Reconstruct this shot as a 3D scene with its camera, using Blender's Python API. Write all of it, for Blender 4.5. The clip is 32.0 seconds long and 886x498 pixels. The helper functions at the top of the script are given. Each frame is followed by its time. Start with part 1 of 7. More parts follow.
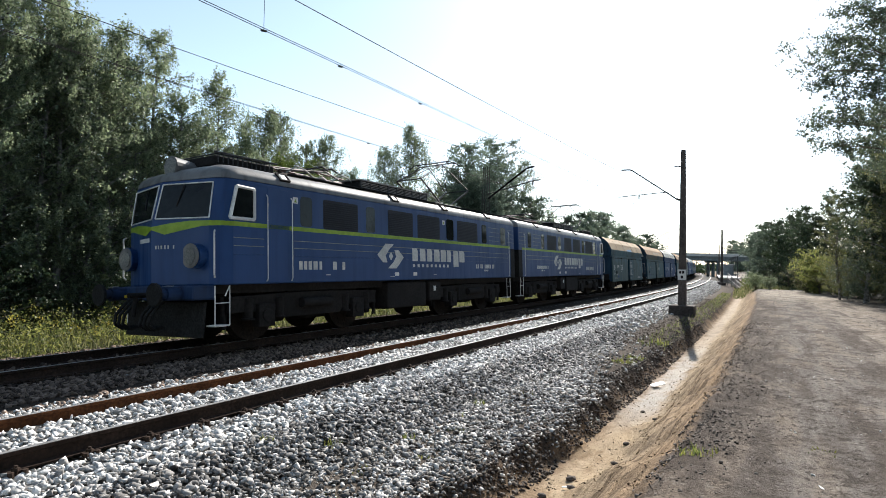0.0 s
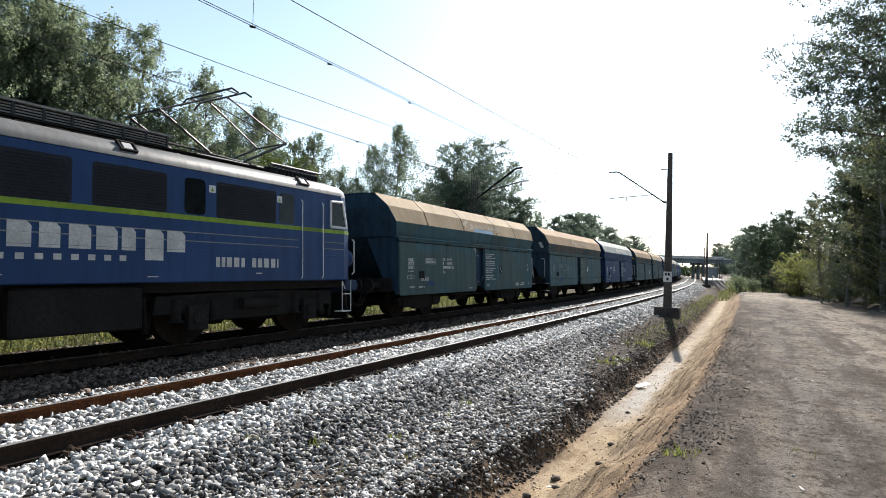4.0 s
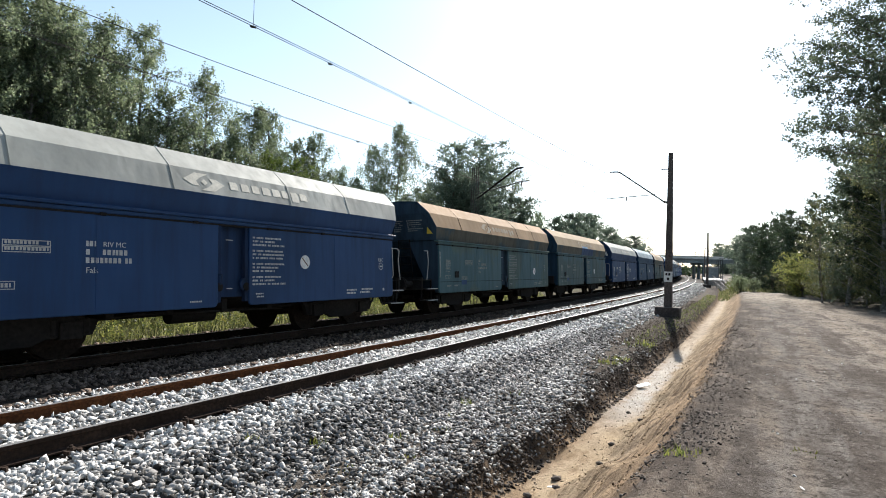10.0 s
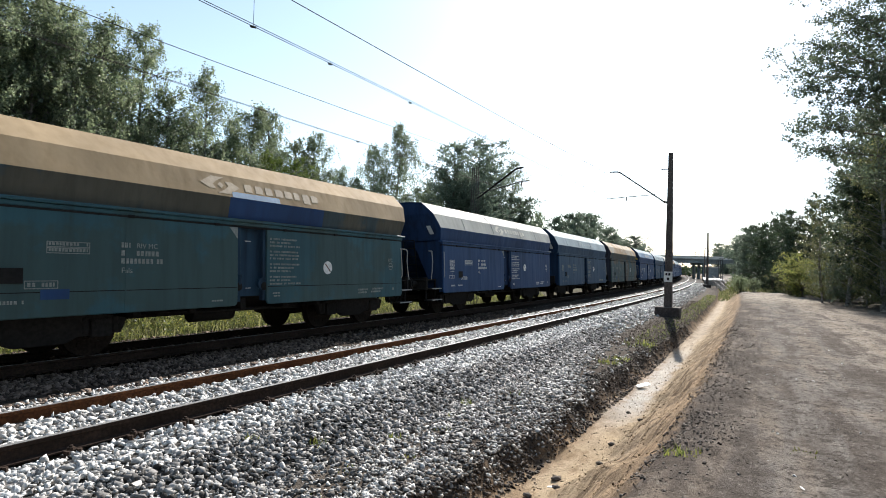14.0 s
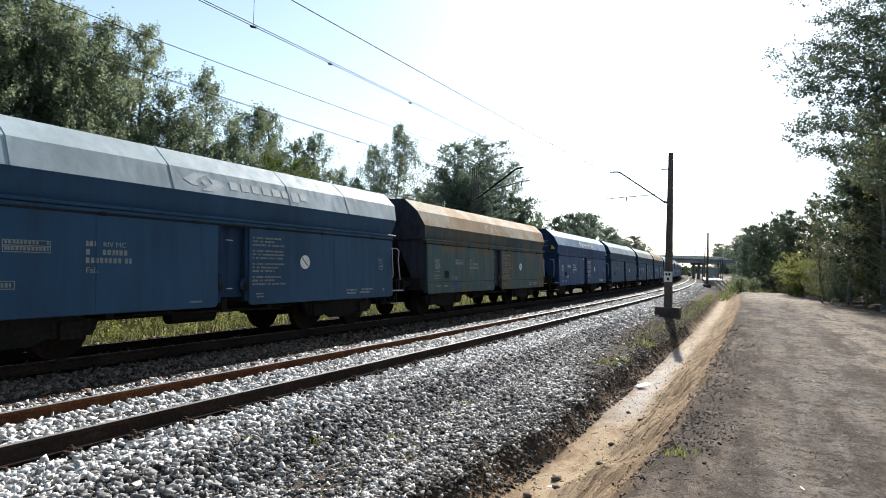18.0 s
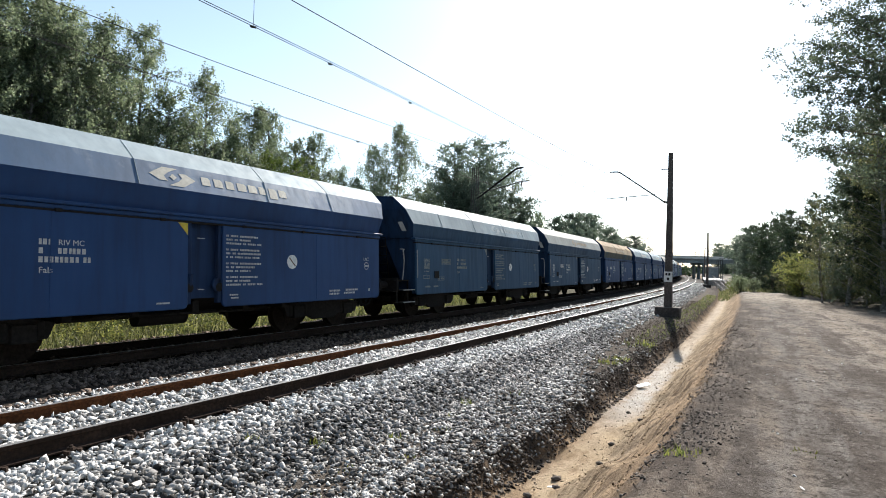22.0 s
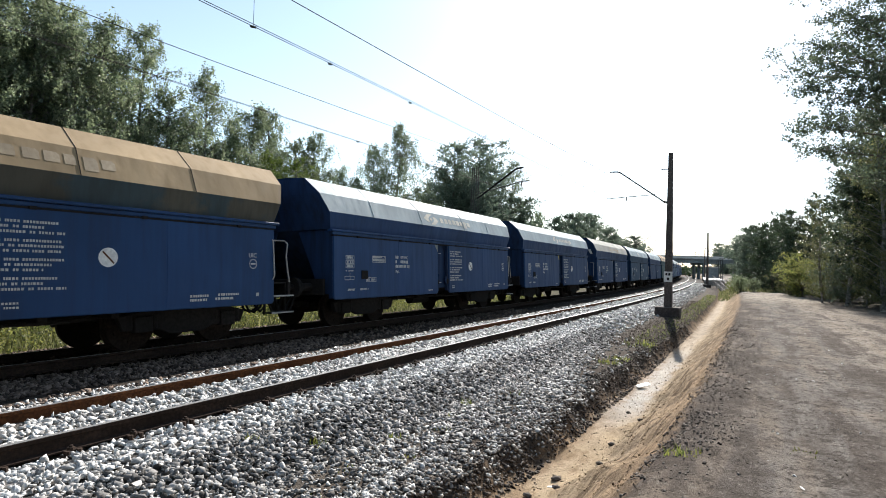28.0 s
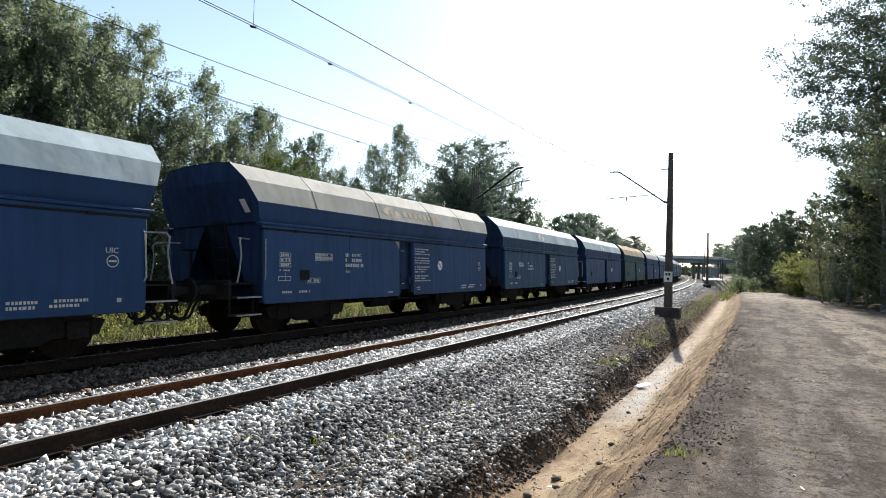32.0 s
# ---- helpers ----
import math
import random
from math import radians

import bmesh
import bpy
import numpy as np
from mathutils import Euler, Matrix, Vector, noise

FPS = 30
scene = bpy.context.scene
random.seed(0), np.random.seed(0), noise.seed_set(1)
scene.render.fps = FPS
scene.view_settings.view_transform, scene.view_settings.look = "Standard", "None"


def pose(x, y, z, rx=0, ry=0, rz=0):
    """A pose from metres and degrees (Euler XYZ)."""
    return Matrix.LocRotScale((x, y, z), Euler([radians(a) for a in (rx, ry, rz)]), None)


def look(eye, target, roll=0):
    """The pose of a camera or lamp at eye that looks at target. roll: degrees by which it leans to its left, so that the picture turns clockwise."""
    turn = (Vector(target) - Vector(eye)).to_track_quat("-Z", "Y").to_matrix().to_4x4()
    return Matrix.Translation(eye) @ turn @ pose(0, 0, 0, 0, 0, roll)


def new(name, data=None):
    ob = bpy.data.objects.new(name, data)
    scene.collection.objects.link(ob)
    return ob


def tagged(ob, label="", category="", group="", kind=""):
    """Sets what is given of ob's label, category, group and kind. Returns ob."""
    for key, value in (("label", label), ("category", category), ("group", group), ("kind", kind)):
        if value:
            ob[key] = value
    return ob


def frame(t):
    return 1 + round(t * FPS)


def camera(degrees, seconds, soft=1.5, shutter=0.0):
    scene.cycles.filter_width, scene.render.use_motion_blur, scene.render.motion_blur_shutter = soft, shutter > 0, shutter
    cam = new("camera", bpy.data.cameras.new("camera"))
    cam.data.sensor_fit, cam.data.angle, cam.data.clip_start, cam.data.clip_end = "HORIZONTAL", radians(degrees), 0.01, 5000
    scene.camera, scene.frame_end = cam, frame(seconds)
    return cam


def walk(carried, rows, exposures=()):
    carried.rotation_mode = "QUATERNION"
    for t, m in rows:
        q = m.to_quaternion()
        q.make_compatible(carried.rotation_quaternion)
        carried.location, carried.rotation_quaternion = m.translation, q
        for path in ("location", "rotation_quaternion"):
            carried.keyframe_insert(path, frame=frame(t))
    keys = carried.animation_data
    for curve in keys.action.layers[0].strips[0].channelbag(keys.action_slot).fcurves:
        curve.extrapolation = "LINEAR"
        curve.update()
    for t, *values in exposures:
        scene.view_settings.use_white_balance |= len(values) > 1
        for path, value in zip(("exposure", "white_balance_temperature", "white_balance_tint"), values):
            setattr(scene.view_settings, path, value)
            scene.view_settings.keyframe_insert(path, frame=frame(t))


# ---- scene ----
EYE = (0.0, 0.0, 1.736)


def heading(yaw, pitch, roll):
    """Camera pose: degrees to the left of +y, upwards, and leaning left."""
    a, b = radians(yaw), radians(pitch)
    way = Vector((-math.sin(a) * math.cos(b), math.cos(a) * math.cos(b), math.sin(b)))
    return look(EYE, Vector(EYE) + way * 10, roll)


cam = camera(75.53, 32.0, soft=0.9, shutter=0.0)
walk(cam, [
    (0.0, heading(30.61, 1.53, 1.08)), (0.5, heading(30.38, 1.46, 1.07)), (1.0, heading(30.16, 1.46, 1.25)),
    (1.5, heading(29.90, 1.54, 1.66)), (2.0, heading(29.54, 1.52, 1.67)), (2.5, heading(29.35, 1.53, 1.68)),
    (3.0, heading(29.29, 1.53, 1.68)), (3.5, heading(29.34, 1.53, 1.68)), (5.5, heading(29.44, 1.52, 1.68)),
    (6.0, heading(29.444, 1.523, 1.676)), (32.0, heading(29.444, 1.523, 1.676))])

# ---- daylight ----
SUN_WAY = Vector((-0.135, 0.818, 0.559)).normalized()
world = bpy.data.worlds.new("world")
scene.world = world
world.use_nodes = True
wn = world.node_tree.nodes
sky = wn.new("ShaderNodeTexSky")
sky.sky_type, sky.sun_disc = "NISHITA", False
sky.sun_elevation, sky.sun_rotation = radians(34), radians(-9.4)
sky.air_density, sky.dust_density, sky.ozone_density = 1.0, 0.4, 2.4
wn["Background"].inputs["Strength"].default_value = 0.10
haze = wn.new("ShaderNodeHueSaturation")
haze.inputs["Hue"].default_value = 0.487
haze.inputs["Saturation"].default_value, haze.inputs["Value"].default_value = 0.78, 1.0
world.node_tree.links.new(sky.outputs[0], haze.inputs["Color"])
world.node_tree.links.new(haze.outputs[0], wn["Background"].inputs["Color"])
sun = new("sun", bpy.data.lights.new("sun", "SUN"))
sun.data.energy, sun.data.angle, sun.data.color = 5.0, radians(0.55), (1.0, 0.95, 0.88)
sun.rotation_mode = "QUATERNION"
sun.rotation_quaternion = SUN_WAY.to_track_quat("Z", "Y")
scene.view_settings.exposure = 1.04

# ---- the line of the track ----
KNOT = (-80, 15, 35, 60, 90, 150, 260, 900)
BEND = (0.62e-3, 0.62e-3, 0.862e-3, 1.116e-3, 0.641e-3, 0.415e-3, 0.411e-3, 0.411e-3)
AWAY, SPACING, CANT = 10.573, 3.931, radians(2.67)
_g = np.arange(-80, 900, 0.5)
_th = np.cumsum(np.interp(_g, KNOT, BEND)) * 0.5
_th -= np.interp(0, _g, _th)
_x = np.cumsum(-np.sin(_th)) * 0.5
_y = np.cumsum(np.cos(_th)) * 0.5
_x -= np.interp(0, _g, _x)
_y -= np.interp(0, _g, _y)


def line(s, off=0.0):
    """Plan position and heading at station s, off metres to the right of the train's track."""
    x, y, a = np.interp(s, _g, _x) - AWAY, np.interp(s, _g, _y), np.interp(s, _g, _th)
    return x + off * np.cos(a), y + off * np.sin(a), a


def at(s, off, z=0.0):
    x, y, a = line(s, off)
    return Vector((float(x), float(y), z))


def on_track(s, off=0.0, z=0.0):
    """Pose on a canted track: x across, y along, z up."""
    x, y, a = line(s, off)
    return Matrix.Translation((float(x), float(y), z)) @ Matrix.Rotation(float(a), 4, "Z") @ Matrix.Rotation(-CANT, 4, "Y")


def upright(s, off=0.0, z=0.0, turn=0.0):
    x, y, a = line(s, off)
    return Matrix.Translation((float(x), float(y), z)) @ Matrix.Rotation(float(a) + radians(turn), 4, "Z")


# ---- mesh helper ----
class Shape:
    """Collects vertices and faces for one mesh."""

    def __init__(self):
        self.v, self.f, self.smooth = [], [], False

    def add(self, verts, faces):
        n = len(self.v)
        self.v += [tuple(p) for p in verts]
        self.f += [tuple(i + n for i in q) for q in faces]
        return self

    def box(self, x0, x1, y0, y1, z0, z1, m=None):
        p = [(x, y, z) for z in (z0, z1) for y in (y0, y1) for x in (x0, x1)]
        if m is not None:
            p = [m @ Vector(q) for q in p]
        return self.add(p, [(0, 2, 3, 1), (4, 5, 7, 6), (0, 1, 5, 4), (2, 6, 7, 3), (0, 4, 6, 2), (1, 3, 7, 5)])

    def rod(self, a, b, r, n=8, r2=None):
        a, b = Vector(a), Vector(b)
        r2 = r if r2 is None else r2
        q = (b - a).to_track_quat("Z", "Y")
        ring = [q @ Vector((math.cos(2 * math.pi * i / n), math.sin(2 * math.pi * i / n), 0)) for i in range(n)]
        p = [a + w * r for w in ring] + [b + w * r2 for w in ring]
        f = [(i, (i + 1) % n, n + (i + 1) % n, n + i) for i in range(n)]
        return self.add(p, f + [tuple(range(n))[::-1], tuple(range(n, 2 * n))])

    def pipe(self, pts, r, n=6):
        for a, b in zip(pts, pts[1:]):
            self.rod(a, b, r, n)
        return self

    def prism(self, poly, y0, y1):
        """poly: x, z pairs, extruded along y."""
        n = len(poly)
        p = [(x, y0, z) for x, z in poly] + [(x, y1, z) for x, z in poly]
        f = [(i, (i + 1) % n, n + (i + 1) % n, n + i) for i in range(n)]
        return self.add(p, f + [tuple(range(n))[::-1], tuple(range(n, 2 * n))])

    def plate(self, poly, x0, x1):
        """poly: y, z pairs, extruded along x."""
        n = len(poly)
        p = [(x0, y, z) for y, z in poly] + [(x1, y, z) for y, z in poly]
        f = [(i, (i + 1) % n, n + (i + 1) % n, n + i) for i in range(n)]
        return self.add(p, f + [tuple(range(n))[::-1], tuple(range(n, 2 * n))])

    def mesh(self, name, bevel=0.0):
        me = bpy.data.meshes.new(name)
        me.from_pydata(self.v, [], self.f)
        bm = bmesh.new()
        bm.from_mesh(me)
        bmesh.ops.recalc_face_normals(bm, faces=bm.faces)
        if bevel:
            sharp = [e for e in bm.edges if len(e.link_faces) == 2 and e.calc_face_angle(0) > 0.6]
            bmesh.ops.bevel(bm, geom=sharp, offset=bevel, segments=1, affect="EDGES", clamp_overlap=True)
        bm.to_mesh(me)
        bm.free()
        if self.smooth:
            me.shade_smooth()
            me.set_sharp_from_angle(angle=radians(40))
        return me


def part(name, shape, material, parent=None, label="", m=None, bevel=0.0):
    """One mesh object under a thing or part; the material sits on the object so that meshes can be shared."""
    me = shape.mesh(name, bevel) if isinstance(shape, Shape) else shape
    if not me.materials:
        me.materials.append(None)
    ob = new(name, me)
    ob.material_slots[0].link = "OBJECT"
    ob.material_slots[0].material = material
    if parent is not None:
        ob.parent = parent
    if m is not None:
        ob.matrix_basis = m
    if label:
        ob["label"] = label
    return ob


def thing(name, label, category, group="", m=None, kind=""):
    ob = new(name)
    ob.empty_display_size = 0.2
    if m is not None:
        ob.matrix_basis = m
    return tagged(ob, label, category, group, kind)


def raw_mesh(name, v, f, smooth=False):
    """Mesh from numpy arrays; f: rows of 3 or 4 indices."""
    me = bpy.data.meshes.new(name)
    v, f = np.asarray(v, np.float32), np.asarray(f, np.int32)
    k = f.shape[1]
    me.vertices.add(len(v))
    me.vertices.foreach_set("co", v.ravel())
    me.loops.add(f.size)
    me.loops.foreach_set("vertex_index", f.ravel())
    me.polygons.add(len(f))
    me.polygons.foreach_set("loop_start", np.arange(0, f.size, k, dtype=np.int32))
    if smooth:
        me.polygons.foreach_set("use_smooth", np.ones(len(f), bool))
    me.update(calc_edges=True)
    me.validate()
    return me


# ---- lettering with the built-in font ----


def letters(text, size, depth=0.004):
    cu = bpy.data.curves.new("letters", "FONT")
    cu.body, cu.size, cu.extrude, cu.resolution_u = text, size, depth, 2
    ob = bpy.data.objects.new("letters", cu)
    me = bpy.data.meshes.new_from_object(ob)
    bpy.data.objects.remove(ob)
    me.name = "lettering"
    return me


def on_side(x, y, z):
    """Pose that lays lettering upright on a side that faces +x, reading towards +y."""
    return Matrix(((0, 0, 1, x), (1, 0, 0, y), (0, 1, 0, z), (0, 0, 0, 1)))



# ---- materials ----
def node(nt, kind, **values):
    n = nt.nodes.new(kind)
    for key, value in values.items():
        n.inputs[key.replace("_", " ")].default_value = value
    return n


def ramp(nt, fac, stops):
    r = nt.nodes.new("ShaderNodeValToRGB")
    e = r.color_ramp.elements
    while len(e) < len(stops):
        e.new(0.5)
    for i, (p, c) in enumerate(stops):
        e[i].position = p
        e[i].color = (*c, 1) if len(c) == 3 else c
    nt.links.new(fac, r.inputs[0])
    return r.outputs[0]


def blank(name, rough, metal=0.0):
    m = bpy.data.materials.new(name)
    m.use_nodes = True
    b = m.node_tree.nodes["Principled BSDF"]
    b.inputs["Roughness"].default_value, b.inputs["Metallic"].default_value = rough, metal
    b.inputs["Specular IOR Level"].default_value = 0.35
    return m, m.node_tree, b


def coords(nt, scale, where="Object"):
    tc = nt.nodes.new("ShaderNodeTexCoord")
    mp = nt.nodes.new("ShaderNodeMapping")
    mp.inputs["Scale"].default_value = scale
    nt.links.new(tc.outputs[where], mp.inputs[0])
    return mp.outputs[0]


def noise_tex(nt, vec, scale, detail=4.0, rough=0.55):
    n = node(nt, "ShaderNodeTexNoise", Scale=scale, Detail=detail, Roughness=rough)
    nt.links.new(vec, n.inputs["Vector"])
    return n.outputs["Fac"]


def bump(nt, b, height, strength, distance):
    n = node(nt, "ShaderNodeBump", Strength=strength, Distance=distance)
    nt.links.new(height, n.inputs["Height"])
    nt.links.new(n.outputs[0], b.inputs["Normal"])


def mix(nt, fac, a, b):
    n = nt.nodes.new("ShaderNodeMix")
    n.data_type = "RGBA"
    for i, v in ((0, fac), (6, a), (7, b)):
        if isinstance(v, bpy.types.NodeSocket):
            nt.links.new(v, n.inputs[i])
        else:
            n.inputs[i].default_value = v if i == 0 else (*v[:3], 1)
    return n.outputs[2]


def simple(name, dark, light, rough=0.7, scale=8.0, metal=0.0, relief=0.2, distance=0.01, where="Object"):
    """Two-tone surface with a coarse and a fine grain."""
    m, nt, b = blank(name, rough, metal)
    v = coords(nt, (1, 1, 1), where)
    big, fine = noise_tex(nt, v, scale * 0.15), noise_tex(nt, v, scale * 2.0, 6)
    c = mix(nt, ramp(nt, fine, [(0.35, (0, 0, 0)), (0.65, (1, 1, 1))]), dark, light)
    c = mix(nt, ramp(nt, big, [(0.4, (0, 0, 0)), (0.62, (0.5, 0.5, 0.5))]), c, tuple(x * 0.6 for x in dark))
    nt.links.new(c, b.inputs["Base Color"])
    bump(nt, b, fine, relief, distance)
    return m


def paint(name, colour, dirt=(0.05, 0.045, 0.04), amount=0.5, rough=0.45, rust=0.0, patch=None, dents=0.12):
    """Vehicle paint: slow tone changes, runs of dirt down the sheet, fine specks, some rust."""
    m, nt, b = blank(name, rough)
    v = coords(nt, (1, 1, 1))
    streak = noise_tex(nt, coords(nt, (3.5, 3.5, 0.35)), 1.6, 6, 0.6)
    slow = noise_tex(nt, v, 0.45, 3)
    fine = noise_tex(nt, v, 30, 5, 0.7)
    tone = mix(nt, ramp(nt, slow, [(0.3, (0, 0, 0)), (0.7, (1, 1, 1))]), tuple(x * 0.8 for x in colour), tuple(min(1, x * 1.2 + 0.004) for x in colour))
    if patch:
        tone = mix(nt, ramp(nt, noise_tex(nt, v, 0.55, 6, 0.62), [(0.47, (0, 0, 0)), (0.53, (0.9, 0.9, 0.9))]), tone, patch)
    c = mix(nt, ramp(nt, streak, [(0.45, (0, 0, 0)), (0.8, (amount, amount, amount))]), tone, dirt)
    if rust:
        spot = noise_tex(nt, v, 2.2, 8, 0.7)
        c = mix(nt, ramp(nt, spot, [(0.62 - 0.2 * rust, (0, 0, 0)), (0.72, (rust, rust, rust))]), c, (0.13, 0.055, 0.025))
    c = mix(nt, ramp(nt, fine, [(0.62, (0, 0, 0)), (0.8, (0.35, 0.35, 0.35))]), c, dirt)
    nt.links.new(c, b.inputs["Base Color"])
    r = ramp(nt, streak, [(0.3, (rough,) * 3), (0.8, (min(1, rough + 0.3),) * 3)])
    nt.links.new(r, b.inputs["Roughness"])
    bump(nt, b, noise_tex(nt, v, 1.6, 3, 0.5), dents, 0.05)
    return m


def leaf_mat(name, dark, light, glow=0.45, gloss=0.32):
    m = bpy.data.materials.new(name)
    m.use_nodes = True
    nt = m.node_tree
    nt.nodes.clear()
    geo = nt.nodes.new("ShaderNodeNewGeometry")
    info = nt.nodes.new("ShaderNodeObjectInfo")
    c = mix(nt, geo.outputs["Random Per Island"], dark, light)
    hue = node(nt, "ShaderNodeHueSaturation", Saturation=1.0)
    mr = node(nt, "ShaderNodeMapRange", To_Min=0.75, To_Max=1.2)
    nt.links.new(info.outputs["Random"], mr.inputs[0])
    nt.links.new(mr.outputs[0], hue.inputs["Value"])
    nt.links.new(c, hue.inputs["Color"])
    gl = node(nt, "ShaderNodeBsdfPrincipled", Roughness=0.5)
    gl.inputs["Specular IOR Level"].default_value = gloss
    tr = nt.nodes.new("ShaderNodeBsdfTranslucent")
    mx = node(nt, "ShaderNodeMixShader", Fac=glow)
    out = nt.nodes.new("ShaderNodeOutputMaterial")
    for a in (gl.inputs["Base Color"], tr.inputs[0]):
        nt.links.new(hue.outputs[0], a)
    nt.links.new(gl.outputs[0], mx.inputs[1])
    nt.links.new(tr.outputs[0], mx.inputs[2])
    nt.links.new(mx.outputs[0], out.inputs[0])
    return m


def stone_mat(name, dark, light, rough=0.85, share=0.35):
    """Loose stones: each one its own grey, with grain."""
    m, nt, b = blank(name, rough)
    b.inputs["Specular IOR Level"].default_value = 0.12
    geo = nt.nodes.new("ShaderNodeNewGeometry")
    c = ramp(nt, geo.outputs["Random Per Island"], [(0.0, dark), (share, tuple((a + q) / 2.4 for a, q in zip(dark, light))), (1.0, light)])
    fine = noise_tex(nt, coords(nt, (1, 1, 1)), 60, 5, 0.7)
    c = mix(nt, ramp(nt, fine, [(0.4, (0, 0, 0)), (0.75, (0.5, 0.5, 0.5))]), c, dark)
    nt.links.new(c, b.inputs["Base Color"])
    bump(nt, b, fine, 0.4, 0.01)
    return m


M = {
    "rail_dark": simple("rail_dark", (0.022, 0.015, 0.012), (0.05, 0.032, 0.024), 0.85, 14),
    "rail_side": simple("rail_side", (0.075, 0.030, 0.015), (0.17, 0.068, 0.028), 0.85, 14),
    "rail_head": simple("rail_head", (0.24, 0.235, 0.23), (0.38, 0.37, 0.365), 0.55, 10, 0.5, 0.05),
    "sleeper": simple("sleeper", (0.16, 0.15, 0.14), (0.32, 0.30, 0.28), 0.9, 10),
    "clip": simple("clip", (0.04, 0.03, 0.025), (0.09, 0.06, 0.045), 0.7, 20, 0.5),
    "concrete": simple("concrete", (0.20, 0.19, 0.175), (0.36, 0.34, 0.32), 0.9, 9),
    "pole": simple("pole", (0.055, 0.047, 0.043), (0.13, 0.11, 0.10), 0.9, 7),
    "steel": simple("steel", (0.03, 0.03, 0.032), (0.075, 0.072, 0.07), 0.55, 10, 0.4),
    "wire": simple("wire", (0.02, 0.018, 0.016), (0.045, 0.04, 0.036), 0.9, 6),
    "under": simple("under", (0.015, 0.0142, 0.014), (0.026, 0.0235, 0.0225), 0.85, 8),
    "wheel": simple("wheel", (0.016, 0.012, 0.01), (0.038, 0.027, 0.022), 0.8, 10, 0.2),
    "tread": simple("tread", (0.30, 0.29, 0.28), (0.45, 0.44, 0.43), 0.3, 10, 0.9, 0.05),
    "rubber": simple("rubber", (0.012, 0.012, 0.012), (0.03, 0.03, 0.03), 0.75, 12),
    "white": simple("white", (0.55, 0.55, 0.54), (0.74, 0.74, 0.72), 0.5, 10, 0, 0.05),
    "mark": simple("mark", (0.42, 0.43, 0.42), (0.6, 0.6, 0.58), 0.6, 14, 0, 0.05),
    "mark_faded_rib_glint": simple("mark_faded_rib_glint", (0.16, 0.18, 0.17), (0.3, 0.31, 0.29), 0.7, 14, 0, 0.05),
    "panto_red": simple("panto_red", (0.045, 0.020, 0.016), (0.12, 0.045, 0.032), 0.6, 10),
    "yellow": simple("yellow", (0.5, 0.36, 0.03), (0.65, 0.5, 0.06), 0.5, 10, 0, 0.05),
    "lime": simple("lime", (0.17, 0.27, 0.012), (0.24, 0.35, 0.025), 0.45, 4, 0, 0.05),
    "loco": paint("loco", (0.003, 0.033, 0.122), (0.010, 0.016, 0.035), 0.35, 0.36),
    "loco_grime": paint("loco_grime", (0.004, 0.022, 0.070), (0.014, 0.014, 0.015), 0.9, 0.6),
    "loco_roof": paint("loco_roof", (0.13, 0.128, 0.125), (0.04, 0.036, 0.033), 0.75, 0.38),
    "louvre": simple("louvre", (0.005, 0.006, 0.010), (0.012, 0.014, 0.02), 0.7, 12),
    "glass": simple("glass", (0.006, 0.008, 0.009), (0.013, 0.016, 0.017), 0.06, 3, 0, 0.02),
    "lamp_glass": simple("lamp_glass", (0.14, 0.15, 0.15), (0.3, 0.3, 0.29), 0.08, 20, 0.2, 0.1),
    "bark": simple("bark", (0.06, 0.05, 0.04), (0.16, 0.13, 0.10), 0.9, 6, 0, 0.6, 0.02),
    "birch_bark": simple("birch_bark", (0.05, 0.045, 0.04), (0.36, 0.34, 0.31), 0.8, 3, 0, 0.3),
    "wood_rail": simple("wood_rail", (0.20, 0.19, 0.175), (0.34, 0.32, 0.30), 0.7, 8),
    "bridge": simple("bridge", (0.12, 0.14, 0.15), (0.24, 0.27, 0.28), 0.8, 1.5),
    "platform": simple("platform", (0.42, 0.41, 0.39), (0.6, 0.58, 0.55), 0.9, 3),
    "railpaint": simple("railpaint", (0.26, 0.26, 0.255), (0.42, 0.42, 0.41), 0.6, 14, 0, 0.1),
    "tan_mark": simple("tan_mark", (0.33, 0.245, 0.15), (0.40, 0.31, 0.20), 0.6, 9, 0, 0.05),
    "roof_mark": simple("roof_mark", (0.50, 0.47, 0.39), (0.64, 0.60, 0.50), 0.55, 9, 0, 0.05),
    "ghost_mark": simple("ghost_mark", (0.33, 0.38, 0.39), (0.42, 0.47, 0.48), 0.6, 9, 0, 0.05),
    "sky_blue": simple("sky_blue", (0.11, 0.23, 0.38), (0.16, 0.30, 0.46), 0.6, 6, 0, 0.05),
}
M["glass"].node_tree.nodes["Principled BSDF"].inputs["Specular IOR Level"].default_value = 0.16
for _k in ("under", "rubber", "wheel", "pole", "rail_dark", "rail_side", "clip", "sleeper"):
    M[_k].node_tree.nodes["Principled BSDF"].inputs["Specular IOR Level"].default_value = 0.1
# ---- ground: one sheet, laid out along the track ----
PROFILE_OFF = (-900, -60, -14, -6.0, -4.0, -3.3, -2.05, -1.6, 1.6, 2.0, 2.4, 5.45, 5.92, 6.45, 7.4, 7.86, 8.10, 8.3, 8.72, 9.0, 9.72, 9.95, 10.3, 17, 40, 900)
PROFILE_Z = (-0.4, -0.4, -0.45, -0.62, -0.66, -0.6, -0.24, -0.2, -0.2, -0.22, -0.21, -0.2, -0.25, -0.45, -0.49, -0.52, -0.82, -0.86, -0.80, -0.62, -0.06, 0.09, 0.10, 0.10, 0.2, 0.3)


